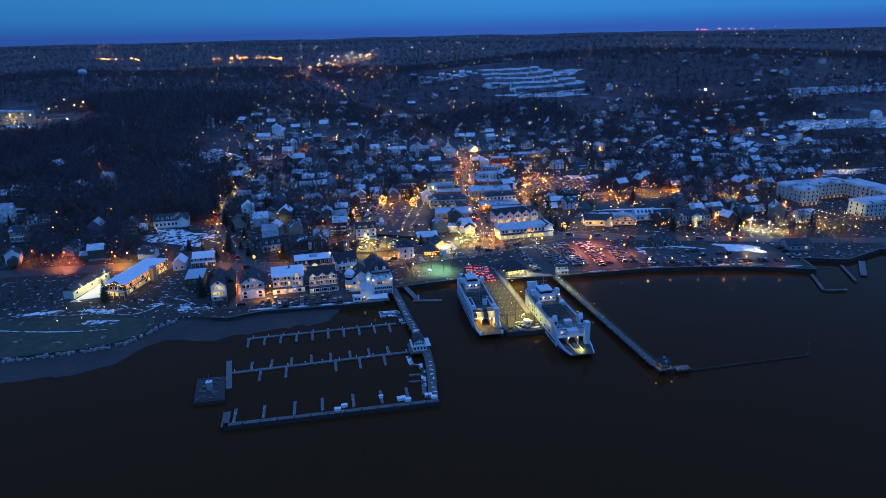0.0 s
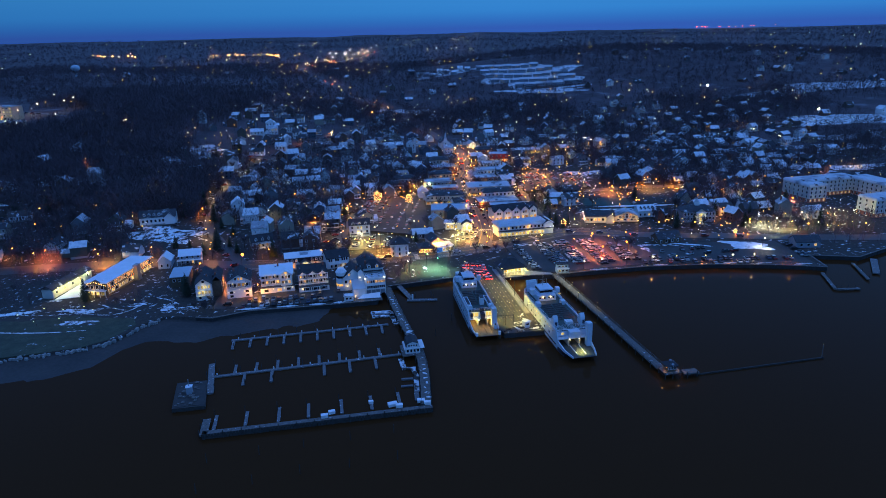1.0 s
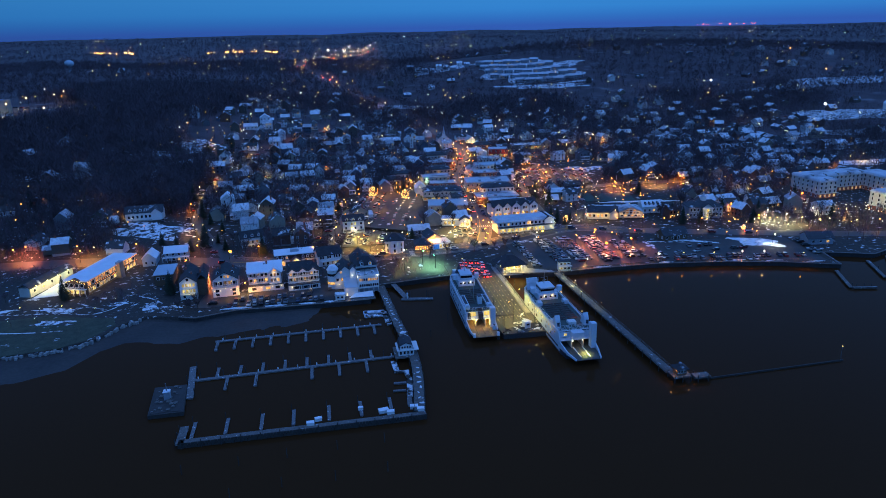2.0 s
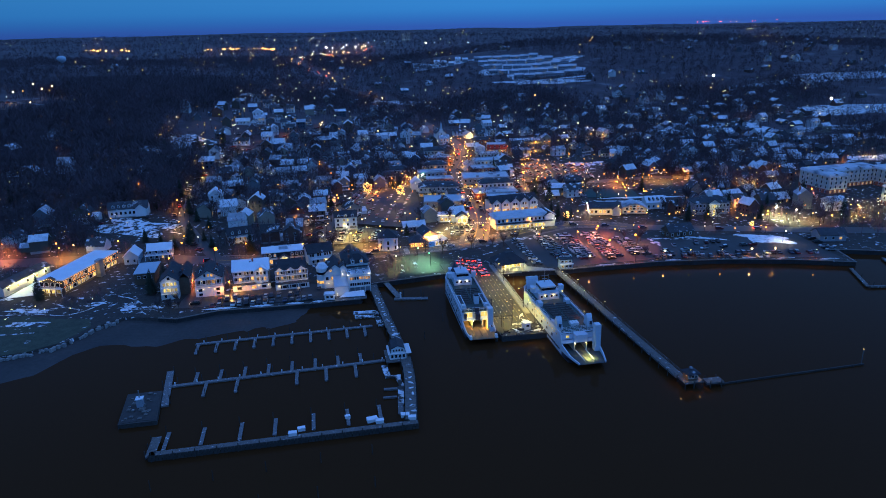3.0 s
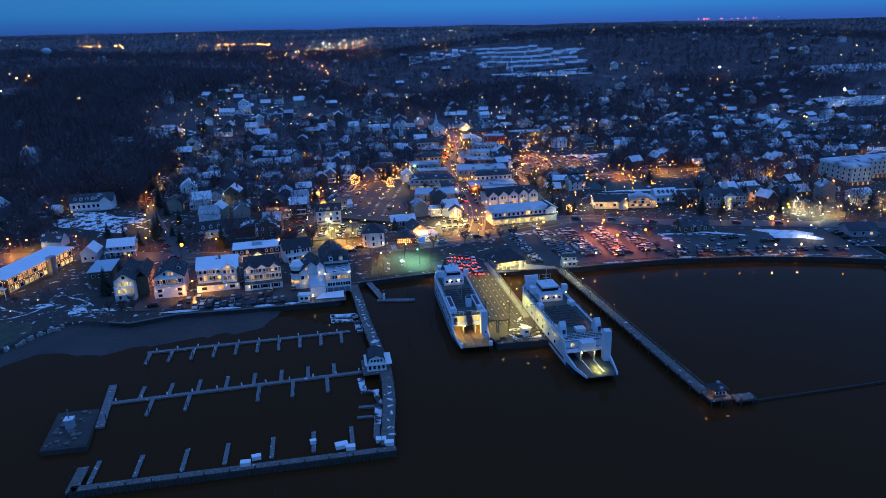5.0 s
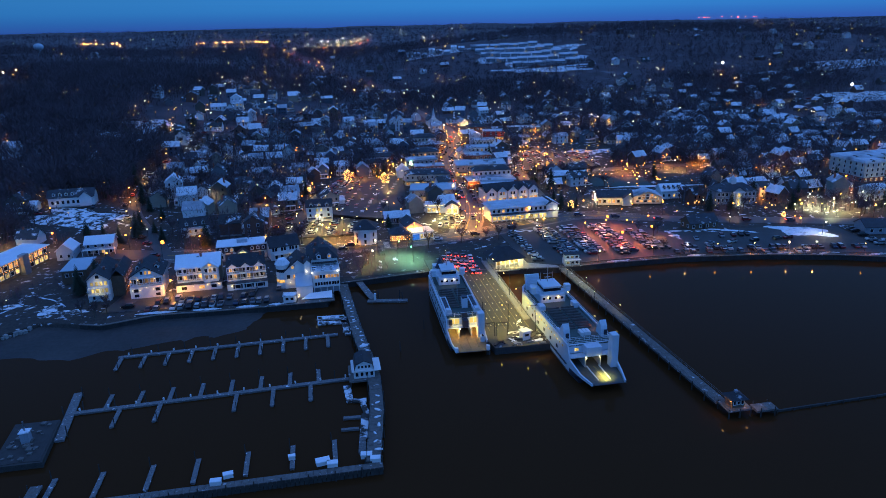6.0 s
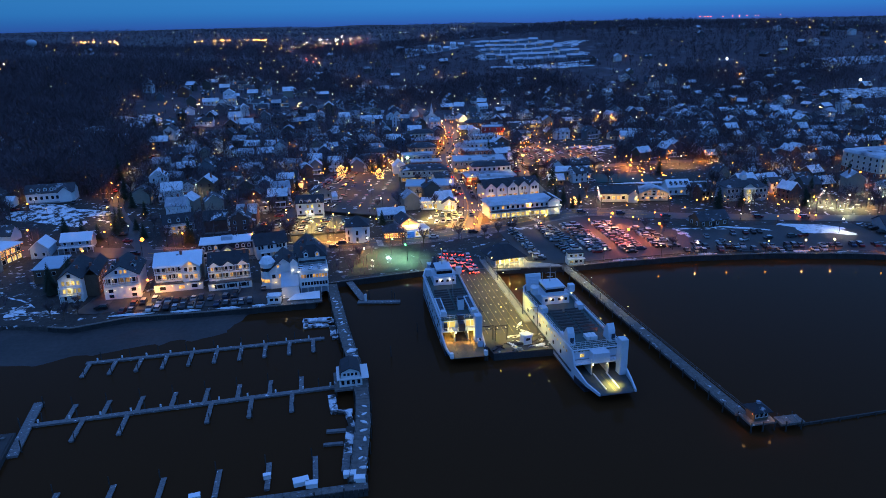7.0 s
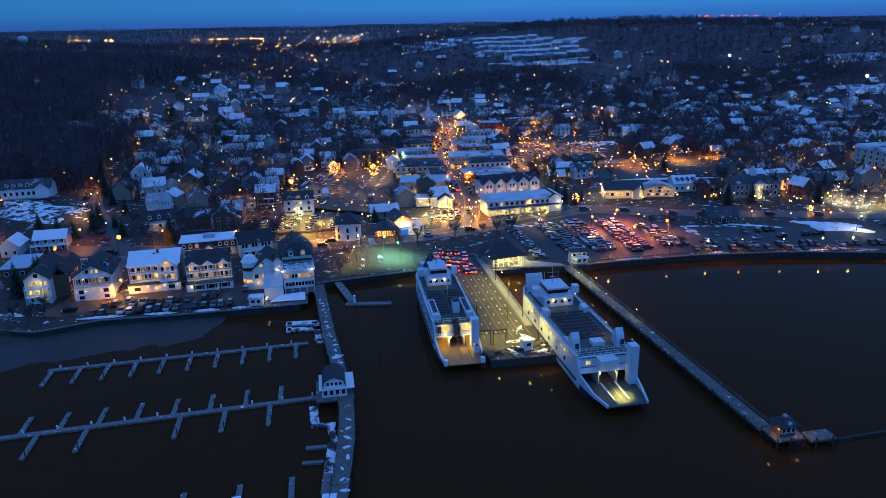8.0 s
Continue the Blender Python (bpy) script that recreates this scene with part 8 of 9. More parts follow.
# ---- cars ----
def car(length, width, hood, belt, top, cab0, cab1, rear0, label, lights="", name="car", bed=False):
    """A car along x, nose at +x: lower body, glazed cabin, wheels, lamps."""
    c = thing(name, 0, 0, 0, 0, label, "car", "parked cars")
    L, W = length / 2, width / 2
    bm = bmesh.new()
    prof = [(-L, 0.35), (-L + 0.05, belt * 0.96), (rear0, belt), (cab1, belt), (L - 0.25, hood), (L, hood - 0.22), (L, 0.32)]
    a = [bm.verts.new((x, -W, z)) for x, z in prof]
    b = [bm.verts.new((x, W, z)) for x, z in prof]
    n = len(prof)
    for i in range(n):
        j = (i + 1) % n
        bm.faces.new((a[i], a[j], b[j], b[i]))
    bm.faces.new(a[::-1])
    bm.faces.new(b)
    bmesh.ops.recalc_face_normals(bm, faces=bm.faces)
    part("body", bm, M["car_paint"], c)
    bm = bmesh.new()
    i0 = W * 0.8
    lo = [bm.verts.new(p) for p in ((rear0, -W * 0.95, belt), (cab1, -W * 0.95, belt), (cab1, W * 0.95, belt), (rear0, W * 0.95, belt))]
    hi = [bm.verts.new(p) for p in ((cab0, -i0, top - 0.08), (cab1 - 0.75, -i0, top - 0.08), (cab1 - 0.75, i0, top - 0.08), (cab0, i0, top - 0.08))]
    for i in range(4):
        j = (i + 1) % 4
        bm.faces.new((lo[i], lo[j], hi[j], hi[i]))
    bm.faces.new(hi)
    part("glasshouse", bm, M["dark_glass"], c)
    part("roof", boxes((cab0 - 0.05, -i0 - 0.02, top - 0.08, cab1 - 0.7, i0 + 0.02, top)), M["car_paint"], c)
    bm = bmesh.new()
    for y in (-W + 0.08, W - 0.08):
        post(bm, 0, 0, y - 0.11, y + 0.11, 0.33, 0.33, 10)
    post(bm, 0, 0, -W + 0.1, W - 0.1, 0.05, 0.05, 6)
    wheels = to_mesh("wheel_pair", bm, M["tyre"])
    for x in (-L * 0.62, L * 0.62):
        part("wheel_pair", wheels, None, c, at=pose(x, 0, 0.33, 90, 0, 0))
    for s in (-1, 1):
        if "t" in lights:
            part("tail_light", boxes((-L - 0.05, s * W * 0.72 - 0.28, belt - 0.42, -L + 0.02, s * W * 0.72 + 0.28, belt - 0.08)), M["tail_light"], c)
        if "h" in lights:
            part("headlight", boxes((L - 0.06, s * W * 0.72 - 0.22, 0.5, L + 0.05, s * W * 0.72 + 0.22, 0.8)), M["head_light"], c)
    return c


CARS = [
    car(4.7, 1.8, 0.95, 0.98, 1.45, -0.9, 1.15, -1.55, "parked saloon car on the asphalt"),
    car(4.6, 1.85, 1.05, 1.1, 1.72, -1.75, 1.2, -2.1, "parked sport utility car on the asphalt"),
    car(4.3, 1.75, 0.95, 1.0, 1.5, -1.5, 1.1, -1.95, "parked hatchback on the asphalt"),
    car(5.3, 1.95, 1.1, 1.12, 1.8, -0.55, 1.2, -0.8, "parked pickup truck with an open bed"),
    car(5.0, 1.95, 1.1, 1.15, 1.95, -2.2, 1.5, -2.4, "parked van with a high roof"),
]
TAIL = [car(4.7, 1.8, 0.95, 0.98, 1.45, -0.9, 1.15, -1.55, "car with glowing red tail lights", "t"), car(4.6, 1.85, 1.05, 1.1, 1.72, -1.75, 1.2, -2.1, "waiting utility car with glowing tail lights", "t")]
HEAD = [car(4.7, 1.8, 0.95, 0.98, 1.45, -0.9, 1.15, -1.55, "car with headlights on", "h"), car(4.6, 1.85, 1.05, 1.1, 1.72, -1.75, 1.2, -2.1, "utility car with headlights on", "h")]
cr = random.Random(5)
used = set()


def park(x, y, turn, kinds=None, lift=0.2):
    kinds = kinds or CARS
    k = cr.choices(range(len(kinds)), (4, 5, 3, 1.2, 1)[: len(kinds)])[0]
    m = pose(x, y, height(x, y) + lift, 0, 0, turn)
    o = kinds[k]
    if o.name not in used:
        used.add(o.name)
        o.matrix_basis = m
        return o
    return copy_thing(o, m)


def park_row(a, b, gap, turn, full=0.85, kinds=None, lift=0.2):
    d = math.hypot(b[0] - a[0], b[1] - a[1])
    k = int(d / gap)
    for i in range(k + 1):
        if cr.random() < full:
            f = i * gap / d
            park(a[0] + (b[0] - a[0]) * f + cr.gauss(0, 0.15), a[1] + (b[1] - a[1]) * f + cr.gauss(0, 0.1), turn + cr.gauss(0, 2) + (180 if cr.random() < 0.5 else 0), kinds, lift)


# harbour car park: rows run towards the water
for a, b, full in (((45, 408), (52.5, 366), 0.85), ((58.2, 413), (65, 374), 0.92), ((63.2, 411), (69.8, 372), 0.85), ((70, 415), (76.4, 374), 0.9), ((75, 415), (81, 374.5), 0.92),
                   ((84.6, 417), (90.2, 373), 0.95), ((89.6, 418), (95.3, 375), 0.95), ((100.2, 412), (103.6, 379), 0.75), ((105.2, 404), (109.6, 379), 0.7)):
    park_row(a, b, 2.75, 4, full)
park_row((113, 373.5), (196, 369.5), 3.4, 88, 0.5)
park_row((120, 383), (170, 390), 5.5, 20, 0.45)
park_row((119, 377.5), (196, 375), 3.0, 88, 0.55)
park_row((128, 392), (156, 398), 3.2, 80, 0.6)
park_row((203, 372), (204, 404), 3.2, 5, 0.5)
# behind the sea wall
park_row((-98, 322.5), (-52, 330), 2.8, 98, 0.8)
park_row((-94, 329.5), (-58, 335.5), 2.8, 98, 0.7)
park_row((-88, 333.5), (-52, 342), 4.6, 98, 0.4)
# town car parks
for a, b in (((-58, 409), (-58, 436)), ((-52, 409), (-52, 436)), ((-43, 411), (-43, 434)), ((-33, 413), (-33, 434))):
    park_row(a, b, 2.8, 5, 0.8)
park_row((11, 424), (24, 427), 3.0, 80, 0.8)
park_row((11, 436), (25, 438), 3.0, 80, 0.7)
far_cars = []
for x in (-57, -51.5, -44.5, -39, -32, -26.5, -19.5):
    far_cars += [(x + (y - 490) * 0.1 + cr.gauss(0, 0.3), y, 0.4) for y in range(449 if x > -45 else 474, 540, 3) if cr.random() < 0.6]
for k in range(8):
    far_cars += [(68 + k * 7.4 + cr.gauss(0, 0.3), y, 0.75) for y in range(552 + k, 616 - abs(k - 3) * 3, 3) if cr.random() < 0.72]


for line_, off_ in ((SIDE[1], 4.0), (SIDE[0], 3.2), (SIDE[2], 3.4), (SIDE[3], 3.4), (SIDE[4], 3.2)):
    far_cars += [(x, y, 0.2) for x, y in along(line_, 9, off_, 20, 420) if cr.random() < 0.5]
for a_, b_, c_ in TAKEN:
    if cr.random() < 0.4 and a_ > -330 and 400 < b_ < 700:
        far_cars.append((a_ + c_ + 1.5, b_ - c_ * 0.4, 0.15))


def car_crowd(name, spots, paint, label):
    """Cars of the distant town lots, joined; each has a body, a raked cabin, a roof and tyres."""
    bm = bmesh.new()
    for x, y, up in spots:
        l, w = cr.uniform(2.0, 2.4), cr.uniform(0.86, 0.95)
        m = pose(x + cr.gauss(0, 0.25), y, height(x, y) + up, 0, 0, cr.gauss(12, 6) + (90 if cr.random() < 0.12 else 0))
        made = box(bm, -l, -w, 0.3, l, w, 0.92)
        cab = box(bm, -l * 0.6, -w * 0.9, 0.92, l * 0.5, w * 0.9, 1.42, 1)
        for v in cab[4:]:
            v.co.x, v.co.y = v.co.x * 0.7 - 0.1, v.co.y * 0.84
        made += cab + box(bm, -l * 0.5, -w * 0.76, 1.42, l * 0.3, w * 0.76, 1.5)
        for sx in (-0.6, 0.6):
            made += box(bm, sx * l - 0.3, -w - 0.02, 0, sx * l + 0.3, w + 0.02, 0.55, 2)
        for v in made:
            v.co = m @ v.co
    return tagged(part(name, bm, [paint, M["dark_glass"], M["tyre"]]), label, "cars", kind="stuff")


lot_white = material("pale_car_paint", (0.5, 0.5, 0.5), 0.3, 0.2, scale=1, fine=5, vary=0.1)
lot_dark = material("dark_car_paint", (0.05, 0.05, 0.06), 0.3, 0.2, scale=1, fine=5, vary=0.1)
lot_red = material("red_car_paint", (0.3, 0.03, 0.03), 0.3, 0.2, scale=1, fine=5, vary=0.1)
for k, (mt, lb) in enumerate(((lot_white, "pale cars in the town car parks"), (lot_dark, "dark cars in the town car parks"), (lot_red, "red cars in the town car parks"), (lot_dark, "dark cars in the town car parks"), (lot_white, "pale cars in the town car parks"))):
    car_crowd("parked_cars", far_cars[k::5], mt, lb)
# the ferry queue with its brake lights on
for k in range(5):
    for j in range(5):
        lx, ly = -3.6 + k * 2.65 + cr.gauss(0, 0.35), 19 - j * 5.2 - k * 1.6 + cr.gauss(0, 0.9)
        if cr.random() < 0.9 and (lx > -1 or ly > 0):
            park(18 + lx * HC - ly * HS, 360 + lx * HS + ly * HC, 100 + cr.gauss(0, 4), TAIL, 0.32)
# traffic and cars left at the kerb
for x, y in along(MAIN, 11, 1.8, 20, 330):
    if cr.random() < 0.45:
        park(x, y, 95, TAIL if cr.random() < 0.6 else CARS, 0.25)
for x, y in along(MAIN, 13, -1.8, 28, 330):
    if cr.random() < 0.4:
        park(x, y, 275, HEAD if cr.random() < 0.7 else CARS, 0.25)
for s in (4.0, -4.0):
    for x, y in along(MAIN, 7, s, 60, 260):
        if cr.random() < 0.6:
            park(x, y, 94, None, 0.25)
for k, (x, y) in enumerate(along(BROADWAY, 21, -2, 215, 640)):
    if cr.random() < 0.5:
        park(x, y, 10 if x < 30 else 25 if x < 80 else -3, TAIL if k % 3 == 0 else CARS, 0.25)
park(-31, 394, 195, HEAD, 0.25)
park(-104, 326, 190, HEAD, 0.3)
# any kind not used yet stands in the harbour car park
for k, o in enumerate(CARS + TAIL + HEAD):
    if o.name not in used:
        o.matrix_basis = pose(150 + k * 4, 384, height(150, 384) + 0.2, 0, 0, 90)


# ---- street lamps ----
def street_lamp(x, y, glass, colour, watts, h=7.0, label="street lamp with a glowing head", r=0.42):
    z = height(x, y)
    p = thing("street_lamp", x, y, z, rng.uniform(0, 360), label, "street lamp", "street lamps")
    bm = bmesh.new()
    post(bm, 0, 0, 0, h, 0.1, 0.07, 6)
    bar(bm, (0, 0, h - 0.1), (0.9, 0, h + 0.1), 0.09)
    part("pole", bm, M["dark_metal"], p)
    bm = bmesh.new()
    ball(bm, 0.9, 0, h - 0.2, r)
    part("lantern", bm, M[glass], p)
    if watts:
        lamp_light(0.9, 0, h - 0.75, colour, watts, p, cone=160)
    return p


LK = 34  # how strong the town's lamps are
for k, (x, y) in enumerate(along(MAIN, 22, 6.5, 14, 330) + along(MAIN, 22, -6.5, 25, 330)):
    street_lamp(x, y, "sodium" if k % 3 else "warm_lamp", AMBER, 380 * LK)
for k, (x, y) in enumerate(along(MAIN, 22, 5.6, 24, 330) + along(MAIN, 22, -5.6, 14, 330)):
    street_lamp(x, y, "warm_lamp" if k % 2 else "sodium", AMBER, 0, 3.6, "low festive lantern on the main street", 0.3)
for k, (x, y) in enumerate(along(MAIN, 42, 6.5, 345, 760)):
    street_lamp(x, y, "sodium" if k % 2 else "warm_lamp", AMBER, 170 * LK)
for k, (x, y) in enumerate(along(BROADWAY, 34, 7, 96, 830)):
    street_lamp(x, y, "sodium", AMBER, (90 if x < -60 else 620 if x < 90 else 50) * LK, label="sodium street lamp on a dark pole")
for x, y in along([(66, 540), (115, 550), (170, 562), (230, 545), (300, 560)], 30, -6, 8):
    street_lamp(x, y, "sodium", AMBER, 760 * LK, label="sodium street lamp on a dark pole")
for x, y in along([(-60, 400), (-64, 440), (-60, 500), (-10, 560)], 38, 5, 55):
    street_lamp(x, y, "sodium", AMBER, 420 * LK)
# car parks and the shore walk
for x, y, g, c, w in ((68, 560, "sodium", AMBER, 900), (88, 575, "sodium", AMBER, 900), (110, 585, "sodium", AMBER, 900), (92, 605, "warm_lamp", AMBER, 700), (74, 590, "sodium", AMBER, 700),
                      (-40, 482, "sodium", AMBER, 220), (-20, 500, "warm_lamp", WARM, 200), (-42, 530, "sodium", AMBER, 260), (-18, 545, "warm_lamp", WARM, 240),
                      (-16, 569, "warm_lamp", WARM, 500), (-24, 566, "sodium", AMBER, 500), (-9, 565, "green_lamp", (0.6, 1, 0.5), 250),
                      (92, 410, "sodium", (1.0, 0.2, 0.05), 1900), (91, 385, "sodium", (1.0, 0.2, 0.05), 1900), (108, 392, "sodium", (1.0, 0.24, 0.06), 1200), (78, 400, "sodium", (1.0, 0.3, 0.1), 500),
                      (60, 410, "warm_lamp", WARM, 150), (-50, 424, "warm_lamp", (1, 0.75, 0.15), 520), (-37, 420, "warm_lamp", (1, 0.75, 0.15), 520), (-46, 408, "warm_lamp", (1, 0.75, 0.2), 560), (16, 434, "white_lamp", (1, 0.85, 0.22), 800), (10, 428, "white_lamp", (1, 0.88, 0.25), 560),
                      (80, 690, "white_lamp", (0.9, 1, 0.75), 1100), (95, 686, "sodium", AMBER, 700), (106, 685, "sodium", AMBER, 600), (116, 689, "warm_lamp", AMBER, 400),
                      (38, 694, "warm_lamp", WARM, 800), (33, 713, "warm_lamp", WARM, 600), (35, 743, "white_lamp", WARM, 500),
                      (134, 535, "sodium", (1, 0.3, 0.12), 900), (167, 544, "white_lamp", WARM, 300), (95, 462, "white_lamp", WHITE, 260),
                      (178, 481, "sodium", AMBER, 450), (190, 462, "sodium", AMBER, 350), (205, 444, "white_lamp", (1, 1, 0.55), 800), (212, 434, "white_lamp", (1, 0.95, 0.5), 700),
                      (236, 446, "white_lamp", (1, 0.95, 0.5), 700), (252, 440, "warm_lamp", WARM, 600), (186, 393, "white_lamp", WHITE, 70),
                      (248, 483, "sodium", (1, 0.22, 0.12), 900), (225, 515, "sodium", AMBER, 600), (240, 522, "warm_lamp", WARM, 600), (212, 520, "warm_lamp", AMBER, 500),
                      (-111, 378.5, "sodium", (1, 0.2, 0.02), 1300), (-91.5, 337, "sodium", (1, 0.36, 0.05), 380), (-132, 371, "sodium", AMBER, 260), (-110, 352, "sodium", (1, 0.26, 0.05), 600),
                      (-251, 400, "sodium", AMBER, 260), (-230, 397, "sodium", (1, 0.25, 0.1), 420), (-197, 390, "sodium", AMBER, 320), (-168, 381, "sodium", AMBER, 260),
                      (-17, 366, "white_lamp", WARM, 160), (-17, 381, "white_lamp", WARM, 140), (-1, 370, "green_lamp", (0.45, 1, 0.7), 420), (-8, 378, "green_lamp", (0.5, 1, 0.75), 200),
                      (201, 674, "sodium", AMBER, 200), (153, 720, "sodium", AMBER, 300), (123, 688, "warm_lamp", WARM, 240), (-102, 746, "sodium", AMBER, 700), (-150, 997, "sodium", AMBER, 900), (-91, 1037, "sodium", AMBER, 700),
                      (-286, 566, "sodium", (1, 0.3, 0.12), 420), (-262, 484, "warm_lamp", AMBER, 120), (-232, 480, "warm_lamp", AMBER, 120), (-190, 395, "warm_lamp", WARM, 160)):
    street_lamp(x, y, "deep_sodium" if g == "sodium" and c[1] < 0.27 else g, c, w * LK, 9.0 if x < -110 and w > 1200 else 7.0, r=0.9 if x < -110 and w > 1200 else 0.6 if w >= 900 else 0.42)
# taller lamps over the town car parks
LOTS = ((-50, 455, 1), (-16, 440, 2), (-24, 468, 1), (-54, 500, 0), (-30, 538, 0), (-12, 520, 1),
        (70, 575, 0), (84, 560, 0), (100, 570, 1), (115, 572, 0), (84, 592, 0), (104, 600, 0), (120, 590, 0), (76, 608, 0), (66, 545, 0), (60, 520, 1), (68, 500, 2),
        (-40, 427, 3), (-30, 412, 3), (-60, 418, 3), (18, 428, 3), (24, 436, 3), (-70, 432, 1), (-80, 445, 0), (-92, 470, 1), (-104, 500, 0), (-88, 520, 1), (-76, 548, 0), (-90, 580, 0), (-60, 580, 1), (-30, 590, 0), (-112, 455, 2))
for x, y, k in LOTS:
    c = (AMBER, (1, 0.55, 0.15), (0.95, 0.95, 0.6), (1, 0.8, 0.22))[k]
    street_lamp(x, y, ("sodium", "warm_lamp", "white_lamp", "warm_lamp")[k], c, (105, 100, 90, 110)[k] * LK, 9.5, "tall car-park lamp on a dark pole", 0.34)
# lamps of the side streets
side_r = random.Random(77)
for k, line_ in enumerate(SIDE):
    for x, y in along(line_, 38, side_r.choice((4.6, -4.6)), 12, 430):
        if side_r.random() < 0.8:
            q = side_r.choice((0, 0, 1, 1, 2))
            street_lamp(x, y, ("sodium", "warm_lamp", "white_lamp")[q], (AMBER, (1, 0.5, 0.12), (1, 0.85, 0.5))[q], (210, 190, 130)[q] * LK, 6.5, "side-street lamp between the houses", 0.36)
for _ in range(70):
    x, y = side_r.gauss(0, 130), side_r.uniform(425, 660)
    if plot_ok(x, y, 0.5) and free_spot(x, y, 0.5):
        q = side_r.choice((0, 1, 1))
        street_lamp(x, y, ("sodium", "warm_lamp")[q], (AMBER, (1, 0.52, 0.13))[q], 200 * LK, 4.5, "yard lamp between houses and bare trees", 0.3)
# small shore-walk lamps, mirrored in the water
for x, y, g in ((77, 364.5, "sodium"), (101, 368.5, "warm_lamp"), (117, 370.5, "sodium"), (130, 371, "warm_lamp"), (144, 371, "warm_lamp"), (159, 370, "sodium"), (171, 369.5, "sodium"), (190, 367, "warm_lamp")):
    street_lamp(x, y, "shore_glass" if g == "sodium" else g, AMBER, 35 * LK, 5.0, "shore-walk lamp on a short pole", 0.26)
# tall floodlight masts on the hills
for x, y, h, w in ((380, 1012, 10, 2600), (428.7, 801.6, 14, 1600)):
    street_lamp(x, y, "far_white", WHITE, w * LK, h, "tall floodlight mast on the hillside", 1.3)
for x, y in ((-440, 713), (-434, 730), (-417, 709), (-399, 655), (-384, 649), (-419, 750), (-454, 845), (-404, 775), (-410, 806), (-429, 864), (-371, 690), (-470, 700), (-460, 660), (-480, 740)):
    street_lamp(x, y, "far_warm", (1, 0.8, 0.4), 70 * LK, 12, "car-park lamp of the hillside complex", 0.6)


def far_lights(name, spots, glass, r, label, h=8):
    """Lamps a mile and more away, each a globe on its pole."""
    bm = bmesh.new()
    for x, y in spots:
        z = height(x, y)
        post(bm, x, y, z, z + h, 0.1, 0.1, 3, 1)
        ball(bm, x, y, z + h, r * fr.uniform(0.6, 1.3))
    ob = part(name, bm, [M[glass], M["dark_metal"]])
    return tagged(ob, label, "distant lights", kind="stuff")


fr = random.Random(21)
line = [(-1340, 2810), (-1100, 2640)]
far_lights("distant_lights", [(x + fr.uniform(-30, 30), y + fr.uniform(-60, 60)) for x, y in along(line, 17)], "far_amber", 1.35, "amber row of distant street lights", 18)
line = [(-820, 2660), (-480, 2370)]
far_lights("distant_lights", [(x + fr.uniform(-30, 30), y + fr.uniform(-80, 80)) for x, y in along(line, 15)], "far_amber", 1.35, "amber row of distant street lights", 18)
far_lights("distant_lights", [(x + fr.gauss(0, 9), y + fr.gauss(0, 9)) for x, y in along(MAIN, 75, 5, 800, 1500)], "far_amber", 0.75, "amber lights along the road over the hill")
far_lights("distant_lights", [(x + fr.gauss(0, 6), y + fr.gauss(0, 9)) for x, y in along(MAIN, 60, -4, 900, 1500)], "far_red", 0.7, "red tail lights along the road over the hill", 1)
far_lights("distant_lights", [(x + fr.gauss(0, 25), y + fr.gauss(0, 40)) for x, y in along(MAIN, 40, 5, 1600, 2500)], "far_warm", 1.1, "warm lights of the far shopping street")
far_lights("distant_lights", [(x + fr.gauss(0, 20), y + fr.gauss(0, 40)) for x, y in along(MAIN, 50, -5, 1600, 2500)], "far_red", 1.1, "red lights of the far shopping street", 4)
far_lights("distant_lights", [(-330 + fr.gauss(0, 60), 2780 + fr.gauss(0, 200)) for _ in range(18)], "far_white", 1.1, "white lights of the far shopping street")
far_lights("distant_lights", [(fr.uniform(-300, 420), fr.uniform(2700, 4000)) for _ in range(16)], "far_white", 1.0, "scattered white lights towards the horizon")
far_lights("distant_lights", [(fr.uniform(-2400, 2700), fr.uniform(2000, 4300)) for _ in range(170)], "far_warm", 0.95, "scattered warm lights towards the horizon")
far_lights("distant_lights", [(fr.uniform(-700, 900), fr.uniform(900, 2000)) for _ in range(250)], "far_amber", 0.5, "scattered warm lights in the wooded hills", 12)
far_lights("distant_lights", [(fr.uniform(-330, 480), fr.uniform(640, 1050)) for _ in range(170)], "far_warm", 0.36, "house lights on the wooded slopes", 9)
far_lights("distant_lights", [(fr.uniform(-480, -150), fr.uniform(420, 900)) for _ in range(60)], "porch_amber", 0.4, "few lights in the western wood", 8)
far_lights("distant_lights", [(fr.uniform(-420, 420), fr.uniform(430, 1000)) for _ in range(330)], "porch_warm", 0.27, "porch lights among the trees", 3)
far_lights("distant_lights", [(fr.gauss(0, 130), fr.uniform(410, 760)) for _ in range(400)], "porch_amber", 0.34, "amber porch and shop lights in the town", 3)
far_lights("distant_lights", [(fr.gauss(10, 110), fr.uniform(410, 700)) for _ in range(170)], "porch_white", 0.26, "small white lights in the town", 3)
far_lights("distant_lights", [(fr.uniform(105, 300), fr.uniform(424, 566)) for _ in range(70)], "porch_warm", 0.27, "warm yard and drive lights in the eastern town", 3.4)
far_lights("distant_lights", [(fr.uniform(105, 330), fr.uniform(424, 640)) for _ in range(60)], "porch_amber", 0.42, "amber street lights in the eastern town", 5)
far_lights("distant_lights", [(fr.uniform(190, 285), fr.uniform(424, 545)) for _ in range(34)], "porch_white", 0.28, "white drive lights round the apartments", 3)
far_lights("distant_lights", [(fr.uniform(1560, 2060), fr.uniform(4280, 4420)) for _ in range(13)], "far_red", 2.2, "red mast lights on the far ridge", 26)


